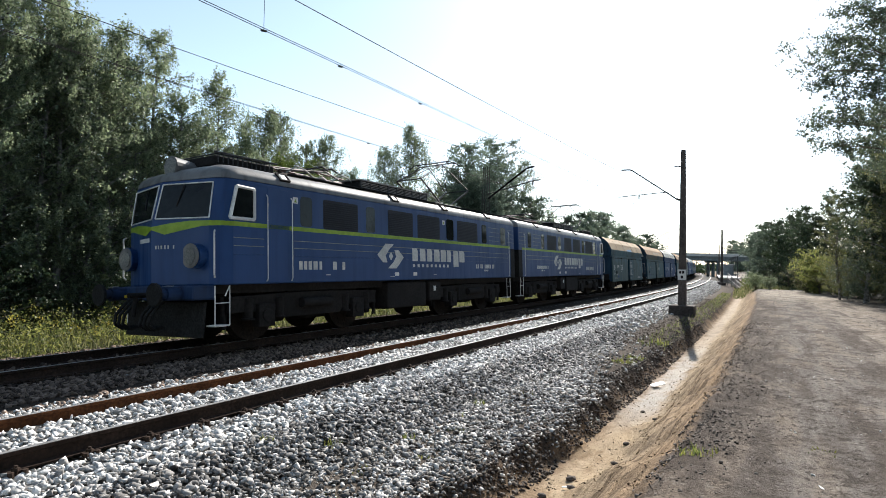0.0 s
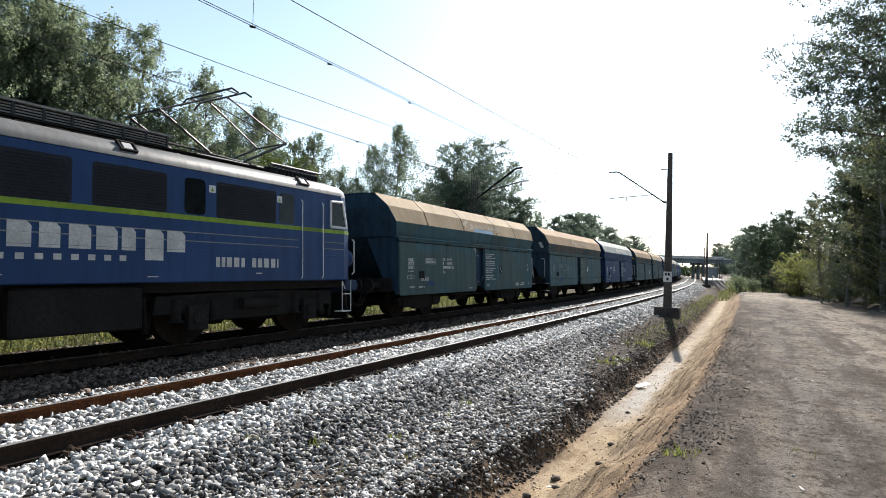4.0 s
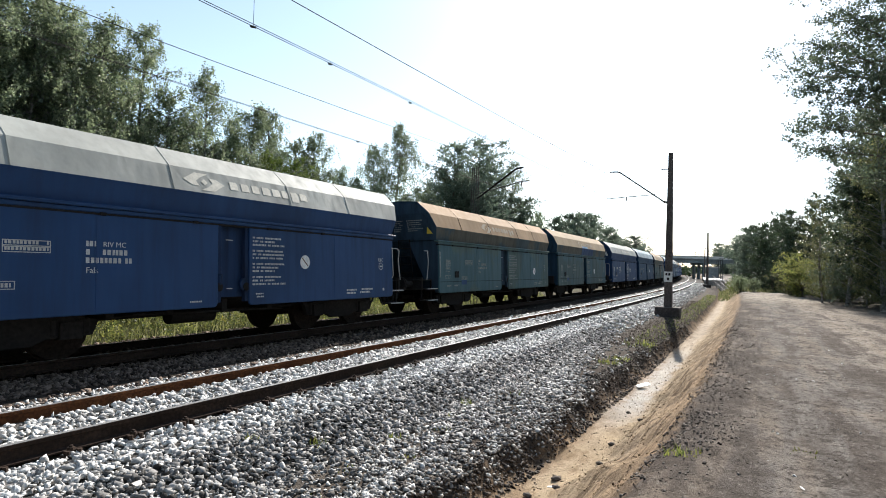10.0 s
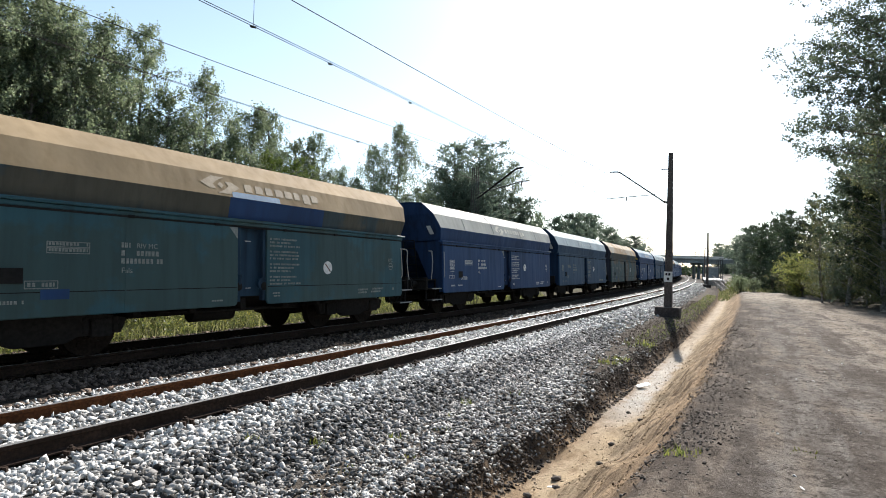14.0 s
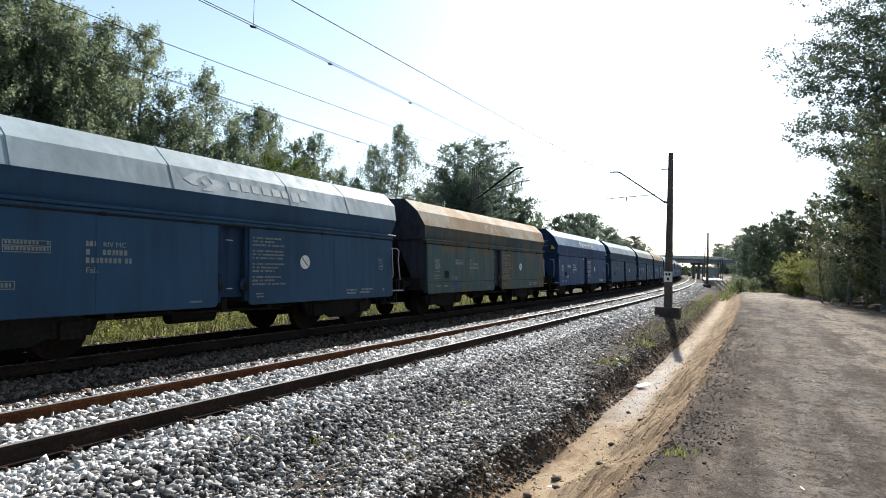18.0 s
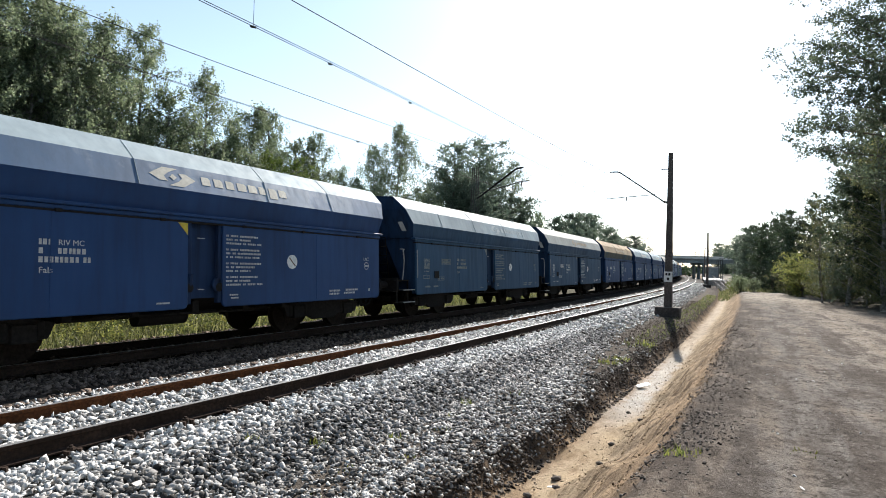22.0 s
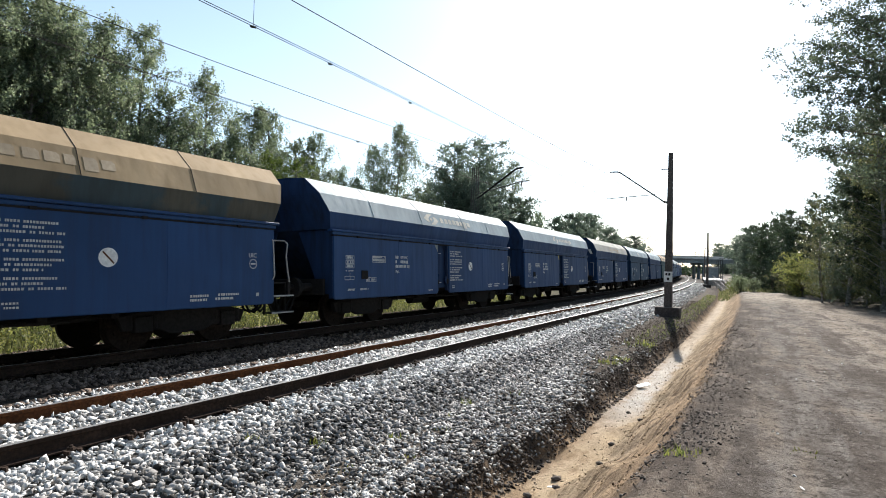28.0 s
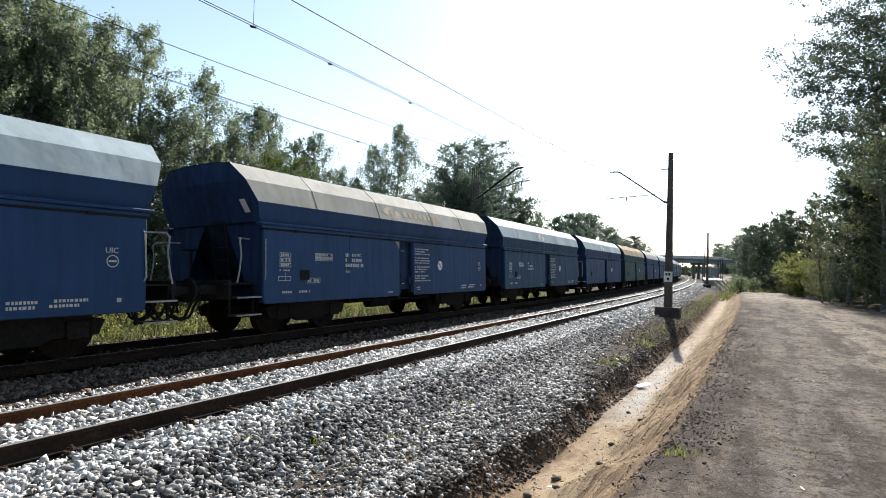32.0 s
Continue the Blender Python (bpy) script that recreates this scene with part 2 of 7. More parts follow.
def wobble(x, y, k, seed=0.0):
    return noise.noise((x * k + seed, y * k - seed, seed))


def drift(s):
    return 0.26 * np.clip((7.5 - s) / 4.0, 0.0, 1.0)


def ground_z(s, off):
    if 7.0 < off < 11.0:
        off += float(drift(s))
    z = float(np.interp(off, PROFILE_OFF, PROFILE_Z))
    if 7.3 < off < 10.6:
        edge = 0.20 * wobble(s, off, 0.7, 3.0) + 0.10 * wobble(s, off, 2.6, 3.5)
        z = float(np.interp(off + edge, PROFILE_OFF, PROFILE_Z))
        z += 0.03 * wobble(s, off, 2.3, 5.0) + 0.02 * wobble(s, off, 7.0, 6.0)
        if 8.75 < off < 9.95:
            k = min(1.0, (off - 8.75) / 0.2, (9.95 - off) / 0.15)
            z += k * (0.065 * wobble(s * 0.55 + off * 1.5, off * 4.6 - s * 0.16, 1.6, 8.0) + 0.035 * wobble(s * 0.8 + off * 2, off * 11 - s * 0.4, 1.6, 9.0))
        elif 8.15 < off <= 8.75:
            z += 0.02 * wobble(s * 0.6, off * 3, 2.0, 11.0)
    elif off >= 10.6:
        z += 0.035 * wobble(s, off, 0.45, 2.0) + 0.022 * wobble(s * 0.5, off, 1.8, 4.0) + 0.010 * wobble(s, off, 5, 4.0)
        if off > 10.6 and 52 < s < 400:
            bank = min(1.0, (s - 66) / 22) * max(0.0, min(1.0, (off - 8.8) / 3.0)) if s > 66 else 0.0
            z += 0.7 * bank
    elif -2.2 < off < 7.3:
        z += 0.012 * wobble(s, off, 3.0, 1.0)
    else:
        z += 0.06 * wobble(s, off, 0.5, 7.0)
    return z


def steps(*runs):
    out = []
    for a, b, d in runs:
        out += list(np.arange(a, b - 1e-6, d))
    return out + [runs[-1][1]]


rows_s = steps((-80, -8, 8), (-8, 1, 1), (1, 14, 0.13), (14, 24, 0.3), (24, 40, 0.6), (40, 90, 2), (90, 240, 10), (240, 880, 80))
cols = steps((-900, -60, 210), (-60, -14, 6), (-14, -3.4, 0.8), (-3.4, 7.2, 0.35), (7.2, 10.6, 0.065), (10.6, 15, 0.16), (15, 24, 1), (24, 60, 6), (60, 900, 210))
gv = []
for s in rows_s:
    for off in cols:
        x, y, a = line(s, off)
        gv.append((float(x), float(y), ground_z(s, off)))
nc = len(cols)
gi = np.arange(len(rows_s) - 1)[:, None] * nc + np.arange(nc - 1)[None, :]
gf = np.stack([gi, gi + 1, gi + nc + 1, gi + nc], -1).reshape(-1, 4)
ground_me = raw_mesh("ground", gv, gf, True)
# where on the cross-section each vertex lies, for the soil's bands
band = ground_me.attributes.new("across", "FLOAT", "POINT")
band.data.foreach_set("value", np.array([q + (drift(s) if 7.0 < q < 11.0 else 0.0) for s in rows_s for q in cols], np.float32))


def ground_mat():
    m, nt, b = blank("ground", 0.95)
    b.inputs["Specular IOR Level"].default_value = 0.03
    v = coords(nt, (1, 1, 1))
    at_ = nt.nodes.new("ShaderNodeAttribute")
    at_.attribute_name = "across"
    big, mid, fine = noise_tex(nt, v, 0.5, 4), noise_tex(nt, v, 3.0, 6, 0.65), noise_tex(nt, v, 35, 6, 0.7)
    shift = node(nt, "ShaderNodeMath")
    shift.operation = "MULTIPLY_ADD"
    nt.links.new(mid, shift.inputs[0])
    shift.inputs[1].default_value = 0.7
    nt.links.new(at_.outputs["Fac"], shift.inputs[2])
    pos = node(nt, "ShaderNodeMapRange", From_Min=-10, From_Max=16)
    nt.links.new(shift.outputs[0], pos.inputs[0])

    def p(o):
        return (o + 0.35 + 10) / 26
    sand, soil = (0.37, 0.285, 0.19), (0.042, 0.033, 0.028)
    # soil beneath the ballast is coloured dark for the shade between stones
    c = ramp(nt, pos.outputs[0], [
        (0.0, (0.05, 0.055, 0.025)), (p(-4.0), (0.07, 0.062, 0.04)), (p(-2.2), (0.04, 0.035, 0.03)), (p(2.2), (0.04, 0.033, 0.028)), (p(2.55), (0.11, 0.105, 0.10)), (p(5.7), (0.07, 0.065, 0.06)),
        (p(6.4), (0.10, 0.086, 0.073)), (p(6.9), (0.095, 0.078, 0.064)), (p(7.9), soil), (p(8.1), (0.22, 0.155, 0.10)), (p(8.35), (0.42, 0.325, 0.22)), (p(8.7), (0.42, 0.32, 0.21)), (p(8.85), sand),
        (p(9.65), (0.33, 0.23, 0.145)), (p(9.82), (0.085, 0.068, 0.057)), (p(10.4), (0.10, 0.084, 0.073)), (p(11.0), (0.185, 0.166, 0.150)), (p(12.0), (0.17, 0.151, 0.136)), (p(12.6), (0.29, 0.25, 0.212)), (p(13.4), (0.28, 0.24, 0.20)), (p(14.4), (0.18, 0.155, 0.13)), (1.0, (0.075, 0.072, 0.048))])
    # a stretch of pale drying mud on the ditch bed
    sep = nt.nodes.new("ShaderNodeSeparateXYZ")
    nt.links.new(v, sep.inputs[0])
    reach = node(nt, "ShaderNodeMapRange", From_Min=0.0, From_Max=60.0)
    nt.links.new(sep.outputs["Y"], reach.inputs[0])
    stretch = ramp(nt, reach.outputs[0], [(0.15, (0, 0, 0)), (0.19, (1, 1, 1)), (0.30, (0.8, 0.8, 0.8)), (0.36, (0.35, 0.35, 0.35)), (0.9, (0.35, 0.35, 0.35))])
    bed = ramp(nt, pos.outputs[0], [(p(8.1), (0, 0, 0)), (p(8.3), (1, 1, 1)), (p(8.6), (1, 1, 1)), (p(8.8), (0, 0, 0))])

    def both(a, q):
        k_ = node(nt, "ShaderNodeMath")
        k_.operation = "MULTIPLY"
        nt.links.new(a, k_.inputs[0])
        nt.links.new(q, k_.inputs[1])
        return k_.outputs[0]
    damp = noise_tex(nt, coords(nt, (1.4, 0.5, 1)), 2.2, 6, 0.65)
    c = mix(nt, both(bed, ramp(nt, damp, [(0.42, (0.75,) * 3), (0.52, (0, 0, 0))])), c, (0.24, 0.165, 0.10))
    c = mix(nt, both(bed, stretch), c, (0.47, 0.43, 0.385))
    # pale sand spread over the rise where the road ends
    rise_ = both(ramp(nt, reach.outputs[0], [(0.56, (0, 0, 0)), (0.74, (1, 1, 1))]), ramp(nt, pos.outputs[0], [(p(9.6), (0, 0, 0)), (p(10.2), (1, 1, 1)), (p(13.5), (1, 1, 1)), (p(14.6), (0, 0, 0))]))
    # scraped, slanting marks on the ditch slope
    dots = []
    for way in ((7.0, -2.1, 0), (0.35, 0.5, 0)):
        d_ = node(nt, "ShaderNodeVectorMath")
        d_.operation = "DOT_PRODUCT"
        nt.links.new(v, d_.inputs[0])
        d_.inputs[1].default_value = way
        dots.append(d_.outputs["Value"])
    xy = node(nt, "ShaderNodeCombineXYZ")
    nt.links.new(dots[0], xy.inputs[0])
    nt.links.new(dots[1], xy.inputs[1])
    scrape = noise_tex(nt, xy.outputs[0], 1.15, 9, 0.74)
    slope = ramp(nt, pos.outputs[0], [(p(8.7), (0, 0, 0)), (p(8.95), (1, 1, 1)), (p(9.6), (1, 1, 1)), (p(9.9), (0, 0, 0))])
    sd_ = node(nt, "ShaderNodeMath")
    sd_.operation = "MULTIPLY"
    nt.links.new(ramp(nt, scrape, [(0.43, (0.95,) * 3), (0.55, (0, 0, 0))]), sd_.inputs[0])
    nt.links.new(slope, sd_.inputs[1])
    c = mix(nt, sd_.outputs[0], c, (0.12, 0.085, 0.056))
    road = ramp(nt, pos.outputs[0], [(p(9.7), (0, 0, 0)), (p(10.0), (1, 1, 1))])

    def blot(c, fac, colour):
        k_ = node(nt, "ShaderNodeMath")
        k_.operation = "MULTIPLY"
        nt.links.new(fac, k_.inputs[0])
        nt.links.new(road, k_.inputs[1])
        return mix(nt, k_.outputs[0], c, colour)
    tracks = noise_tex(nt, coords(nt, (1.6, 0.2, 1)), 1.0, 4, 0.6)
    patch = noise_tex(nt, coords(nt, (1.0, 0.6, 1)), 1.1, 6, 0.68)
    blotch = noise_tex(nt, coords(nt, (1.0, 0.8, 1)), 5.5, 7, 0.72)
    c = blot(c, ramp(nt, tracks, [(0.40, (0.8,) * 3), (0.50, (0, 0, 0))]), (0.075, 0.060, 0.051))
    c = blot(c, ramp(nt, tracks, [(0.50, (0, 0, 0)), (0.60, (0.6,) * 3)]), (0.23, 0.185, 0.145))
    c = blot(c, ramp(nt, patch, [(0.40, (0.6,) * 3), (0.50, (0, 0, 0))]), (0.062, 0.049, 0.041))
    c = blot(c, ramp(nt, patch, [(0.55, (0, 0, 0)), (0.64, (0.5,) * 3)]), (0.24, 0.195, 0.155))
    c = blot(c, ramp(nt, blotch, [(0.38, (0.55,) * 3), (0.45, (0, 0, 0))]), (0.055, 0.043, 0.036))
    c = mix(nt, both(rise_, ramp(nt, patch, [(0.36, (0.2,) * 3), (0.52, (0.85,) * 3)])), c, (0.40, 0.35, 0.29))
    flecks = noise_tex(nt, coords(nt, (1.0, 0.7, 1)), 13, 8, 0.78)
    c = blot(c, ramp(nt, flecks, [(0.41, (0.9,) * 3), (0.45, (0, 0, 0))]), (0.050, 0.041, 0.035))
    crust = noise_tex(nt, coords(nt, (1.0, 0.9, 1)), 4.5, 9, 0.8)
    c = blot(c, ramp(nt, crust, [(0.42, (0.85,) * 3), (0.46, (0, 0, 0))]), (0.058, 0.048, 0.041))
    c = blot(c, ramp(nt, crust, [(0.56, (0, 0, 0)), (0.62, (0.45,) * 3)]), (0.30, 0.265, 0.23))
    c = blot(c, ramp(nt, flecks, [(0.58, (0, 0, 0)), (0.66, (0.5,) * 3)]), (0.33, 0.29, 0.25))
    c = mix(nt, ramp(nt, big, [(0.42, (0, 0, 0)), (0.66, (0.2,) * 3)]), c, (0.12, 0.102, 0.086))
    grit = noise_tex(nt, v, 60, 5, 0.75)
    c = mix(nt, ramp(nt, fine, [(0.34, (0.45,) * 3), (0.50, (0, 0, 0))]), c, (0.05, 0.04, 0.034))
    c = mix(nt, ramp(nt, grit, [(0.58, (0, 0, 0)), (0.68, (0.35,) * 3)]), c, (0.33, 0.285, 0.24))
    nt.links.new(c, b.inputs["Base Color"])
    h = node(nt, "ShaderNodeMath")
    h.operation = "ADD"
    nt.links.new(mid, h.inputs[0])
    nt.links.new(fine, h.inputs[1])
    bump(nt, b, h.outputs[0], 0.7, 0.04)
    return m


ground = tagged(part("ground", ground_me, ground_mat()), "dry dirt track, sandy ditch and railway formation", "ground", kind="structure")

# ---- loose stone ----
STONE_V = np.array([(-1, -.8, -.6), (.9, -1, -.7), (1, .8, -.6), (-.8, 1, -.7), (-.7, -.6, .6), (.6, -.7, .8), (.8, .6, .55), (-.5, .75, .7)]) * 0.5
STONE_F = np.array([(0, 2, 1), (0, 3, 2), (4, 5, 6), (4, 6, 7), (0, 1, 5), (0, 5, 4), (1, 2, 6), (1, 6, 5), (2, 3, 7), (2, 7, 6), (3, 0, 4), (3, 4, 7)])
# a rounder stone for the nearest stretch: twelve corners, twenty faces
_p = (1 + 5 ** 0.5) / 2
ROUND_V = np.array([(-1, _p, 0), (1, _p, 0), (-1, -_p, 0), (1, -_p, 0), (0, -1, _p), (0, 1, _p), (0, -1, -_p), (0, 1, -_p), (_p, 0, -1), (_p, 0, 1), (-_p, 0, -1), (-_p, 0, 1)]) * 0.31
ROUND_F = np.array([(0, 11, 5), (0, 5, 1), (0, 1, 7), (0, 7, 10), (0, 10, 11), (1, 5, 9), (5, 11, 4), (11, 10, 2), (10, 7, 6), (7, 1, 8),
                    (3, 9, 4), (3, 4, 2), (3, 2, 6), (3, 6, 8), (3, 8, 9), (4, 9, 5), (2, 4, 11), (6, 2, 10), (8, 6, 7), (9, 8, 1)])


def stones(name, count, s0, s1, o0, o1, size, rng, lift=0.3, near=1.0, keep=None, flat=0.58, tilt=0.26, rounded_=False):
    """Stones strewn over a stretch of the ground, denser towards its near end."""
    s = s0 + (s1 - s0) * rng.random(count) ** near
    o = o0 + (o1 - o0) * rng.random(count)
    if keep is not None:
        ok = keep(s, o, rng.random(count))
        s, o = s[ok], o[ok]
    n = len(s)
    o = np.where((o > 7.35) & (o < 10.8), o - drift(s), o)
    x, y, a = line(s, o)
    z = np.array([ground_z(p, q) for p, q in zip(s, o)])
    r = size * (0.55 + 0.9 * rng.random((n, 1, 1)) ** 1.6)
    shape, faces = (ROUND_V, ROUND_F) if rounded_ else (STONE_V, STONE_F)
    v = shape[None] + rng.normal(0, 0.15 if rounded_ else 0.13, (n, len(shape), 3))
    v = v * (r * (0.65 + 0.7 * rng.random((n, 1, 3))) * np.array((1.15, 1.0, flat)))
    # mostly lying flat: turned about the upright, then tipped a little
    turn = rng.random(n) * np.pi
    tip = rng.normal(0, tilt, (n, 2))
    q = np.stack([np.cos(turn), tip[:, 0] * np.cos(turn) + tip[:, 1] * np.sin(turn), tip[:, 1] * np.cos(turn) - tip[:, 0] * np.sin(turn), np.sin(turn)], -1)
    q /= np.linalg.norm(q, axis=1)[:, None]
    w, i, j, k = q.T
    rot = np.stack([1 - 2 * (j * j + k * k), 2 * (i * j - k * w), 2 * (i * k + j * w), 2 * (i * j + k * w), 1 - 2 * (i * i + k * k), 2 * (j * k - i * w),
                    2 * (i * k - j * w), 2 * (j * k + i * w), 1 - 2 * (i * i + j * j)], -1).reshape(n, 3, 3)
    v = np.einsum("nij,nkj->nki", rot, v)
    v += np.stack([x, y, z + lift * r[:, 0, 0] + 0.0], -1)[:, None]
    f = faces[None] + len(shape) * np.arange(n)[:, None, None]
    return raw_mesh(name, v.reshape(-1, 3), f.reshape(-1, 3))


rng = np.random.default_rng(4)
BALLAST = stone_mat("ballast_stone", (0.20, 0.19, 0.18), (0.80, 0.79, 0.77), share=0.25)
OLD_BALLAST = stone_mat("old_ballast_stone", (0.034, 0.025, 0.021), (0.26, 0.195, 0.155))


def clear(s, o, r):
    rail = np.minimum(np.abs(o - SPACING - 0.7525), np.abs(o - SPACING + 0.7525)) > 0.085
    far = np.minimum(np.abs(o - 0.7525), np.abs(o + 0.7525)) > 0.085
    limit = np.interp(s, (9, 13, 19), (8.35, 7.4, 6.7))
    edge = r < np.clip((limit - o) / 1.0, 0.05, 1)
    bare = np.sin(s * 2.1 + o * 3.0) * np.sin(s * 0.9 - o * 2.2)
    seam = (o < 2.0) | (o > 2.9) | (r < (o - 2.25) / 0.3)
    return rail & far & edge & seam & ((o < 6.5) | (r < 0.82 + 0.4 * bare))


DIRTY_BALLAST = stone_mat("dirty_ballast_stone", (0.045, 0.038, 0.034), (0.70, 0.68, 0.65), 0.85, 0.45)
# old dark stones, their darkest tones lowered further for shadowed gaps
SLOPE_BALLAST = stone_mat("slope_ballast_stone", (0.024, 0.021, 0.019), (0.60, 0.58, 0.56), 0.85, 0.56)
for cnt, s0, s1, o0, o1, size, mt, lab in (
        (13500, 1.0, 9.5, 2.1, 5.66, 0.050, BALLAST, "pale grey crushed stone ballast round the rails"),
        (12000, 9.5, 19, 2.1, 5.80, 0.058, BALLAST, "pale grey crushed stone ballast between the tracks"),
        (12500, 1.0, 9.5, 6.45, 8.05, 0.040, DIRTY_BALLAST, "grey dusty stone on the ballast shoulder"),
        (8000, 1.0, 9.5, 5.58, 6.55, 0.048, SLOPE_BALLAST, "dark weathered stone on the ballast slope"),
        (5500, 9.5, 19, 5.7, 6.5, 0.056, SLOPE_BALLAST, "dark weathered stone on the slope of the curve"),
        (9000, 9.5, 19, 6.4, 7.95, 0.052, DIRTY_BALLAST, "grey dusty stone on the shoulder beside the mast"),
        (9500, 19, 48, 2.1, 6.5, 0.088, BALLAST, "pale grey crushed stone ballast along the curve"),
        (6500, 48, 105, 2.1, 6.6, 0.105, BALLAST, "pale grey crushed stone ballast along the distant curve"),
        (3500, -7, 1.0, 2.1, 7.6, 0.075, BALLAST, "pale grey crushed stone ballast beside the rails"),
        (5200, 0.5, 11, 0.83, 2.55, 0.052, OLD_BALLAST, "rusty brown crushed stone beside the train's track"),
        (14000, 0.5, 24, -2.6, 2.55, 0.054, OLD_BALLAST, "brownish crushed stone ballast under the train's track")):
    tagged(part("ballast", stones("ballast", cnt, s0, s1, o0, o1, size, rng, 0.28, 1.15, clear, rounded_=0 < s0 < 9), mt), lab, "gravel", kind="stuff")
CLODS = stone_mat("dark_clod", (0.03, 0.024, 0.02), (0.17, 0.145, 0.125), 0.95)
RUBBLE = stone_mat("road_rubble", (0.045, 0.036, 0.030), (0.24, 0.21, 0.185), 0.95)
CRUMB = stone_mat("sand_crumb", (0.07, 0.048, 0.030), (0.36, 0.255, 0.155), 0.95)
SOIL = stone_mat("bank_soil", (0.035, 0.028, 0.022), (0.16, 0.13, 0.105), 0.95)
tagged(part("soil_clods", stones("soil_clods", 9500, 2.5, 26, 7.55, 8.16, 0.036, rng, 0.2, 1.3), CLODS), "dark crumbled soil on the ditch bank", "soil", kind="stuff")
tagged(part("soil_clods", stones("soil_clods", 11000, 2.5, 22, 9.70, 10.6, 0.019, rng, 0.16, 1.5, lambda s, o, r: r < np.clip((10.6 - o) / 0.8, 0, 1) ** 1.3 * (0.3 + 0.7 * (np.sin(s * 1.7) * np.sin(s * 0.63 + 1) > 0))), RUBBLE), "dark clods and rubble along the road edge", "soil", kind="stuff")
tagged(part("soil_clods", stones("soil_clods", 4500, 17, 46, 6.35, 7.95, 0.045, rng, 0.12, 1.2), SOIL), "brown crumbled soil beside the mast", "soil", kind="stuff")
tagged(part("sand_crumbs", stones("sand_crumbs", 7000, 2.8, 20, 8.72, 9.86, 0.015, rng, 0.15, 1.5, lambda s, o, r: np.sin(o * 26 - s * 3.4 + 2 * np.sin(s * 0.9)) > 0.35), CRUMB), "crumbs of sand and soil along the scraped slope", "sand", kind="stuff")
tagged(part("ditch_grit", stones("ditch_grit", 1100, 3, 24, 8.2, 9.0, 0.019, rng, 0.1, 1.5), stone_mat("ditch_grit", (0.07, 0.05, 0.035), (0.36, 0.28, 0.2))), "fine grit strewn over the sandy ditch", "gravel", kind="stuff")
tagged(part("road_gravel", stones("road_gravel", 3600, 2.5, 30, 10.2, 15.0, 0.013, rng, 0.05, 1.5), stone_mat("road_stone", (0.05, 0.042, 0.036), (0.26, 0.22, 0.19))), "small stones scattered on the dirt road", "gravel", kind="stuff")
tagged(part("pale_chips", stones("pale_chips", 190, 2.8, 20, 10.3, 14.5, 0.022, rng, 0.1, 1.4), stone_mat("pale_chip", (0.4, 0.39, 0.37), (0.6, 0.58, 0.55))), "pale stone chips lying on the dirt road", "gravel", kind="stuff")

# ---- rails and sleepers ----
RAIL = [(-0.075, -0.172), (0.075, -0.172), (0.075, -0.158), (0.012, -0.14), (0.009, -0.05), (0.035, -0.038), (0.036, -0.004), (0.032, -0.001),
        (-0.032, -0.001), (-0.036, -0.004), (-0.035, -0.038), (-0.009, -0.05), (-0.012, -0.14), (-0.075, -0.158)]


def sweep_rail(track_off, side, z0, profile):
    ss = steps((-40, 0, 4), (0, 60, 2), (60, 500, 5))
    v, f, n = [], [], len(profile)
    for s in ss:
        m = on_track(s, track_off, z0)
        v += [m @ Vector((side * 0.7525 + x, 0, z)) for x, z in profile]
    for i in range(len(ss) - 1):
        f += [(i * n + j, i * n + (j + 1) % n, (i + 1) * n + (j + 1) % n, (i + 1) * n + j) for j in range(n)]
    sh = Shape()
    sh.add(v, f)
    return sh


HEAD = [(-0.033, -0.0005), (0.033, -0.0005), (0.033, 0.002), (-0.033, 0.002)]
TRACKS = ((0.0, 0.0), (SPACING, -0.032))
for toff, tz in TRACKS:
    for sd in (-1, 1):
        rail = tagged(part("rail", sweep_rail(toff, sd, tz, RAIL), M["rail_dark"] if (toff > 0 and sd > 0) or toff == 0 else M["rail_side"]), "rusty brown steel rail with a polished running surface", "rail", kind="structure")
        part("running_surface", sweep_rail(toff, sd, tz, HEAD), M["rail_head"], rail, "shiny worn steel strip")
sl = Shape()
sl.plate([(-0.13, -0.40), (0.13, -0.40), (0.11, -0.185), (-0.11, -0.185)], -1.25, 1.25)
SLEEPER = sl.mesh("sleeper", 0.012)
cl = Shape()
cl.box(-0.19, 0.19, -0.08, 0.08, -0.190, -0.160)
for u in (-1, 1):
    cl.box(min(u * 0.055, u * 0.125), max(u * 0.055, u * 0.125), -0.055, 0.055, -0.165, -0.125)
    cl.rod((u * 0.125, 0, -0.17), (u * 0.125, 0, -0.075), 0.017, 6)
    cl.rod((u * 0.125, 0, -0.125), (u * 0.125, 0, -0.095), 0.034, 6)
    for w in (-1, 1):
        cl.rod((u * 0.165, w * 0.055, -0.165), (u * 0.165, w * 0.055, -0.115), 0.026, 6)
CLIP = cl.mesh("rail_clip")
for toff, tz in TRACKS:
    for i in range(70):
        s = 0.6 + 0.62 * i
        o = tagged(part("sleeper", SLEEPER, M["sleeper"], m=on_track(s, toff, tz - 0.03 if toff else -0.07)), "weathered concrete sleeper bedded in ballast", "sleeper", "sleepers of the track")
        if s < 20:
            for sd in (-1, 1):
                part("rail_clip", CLIP, M["clip"], o, m=pose(sd * 0.7525, 0, 0))

# ---- masts and overhead line ----


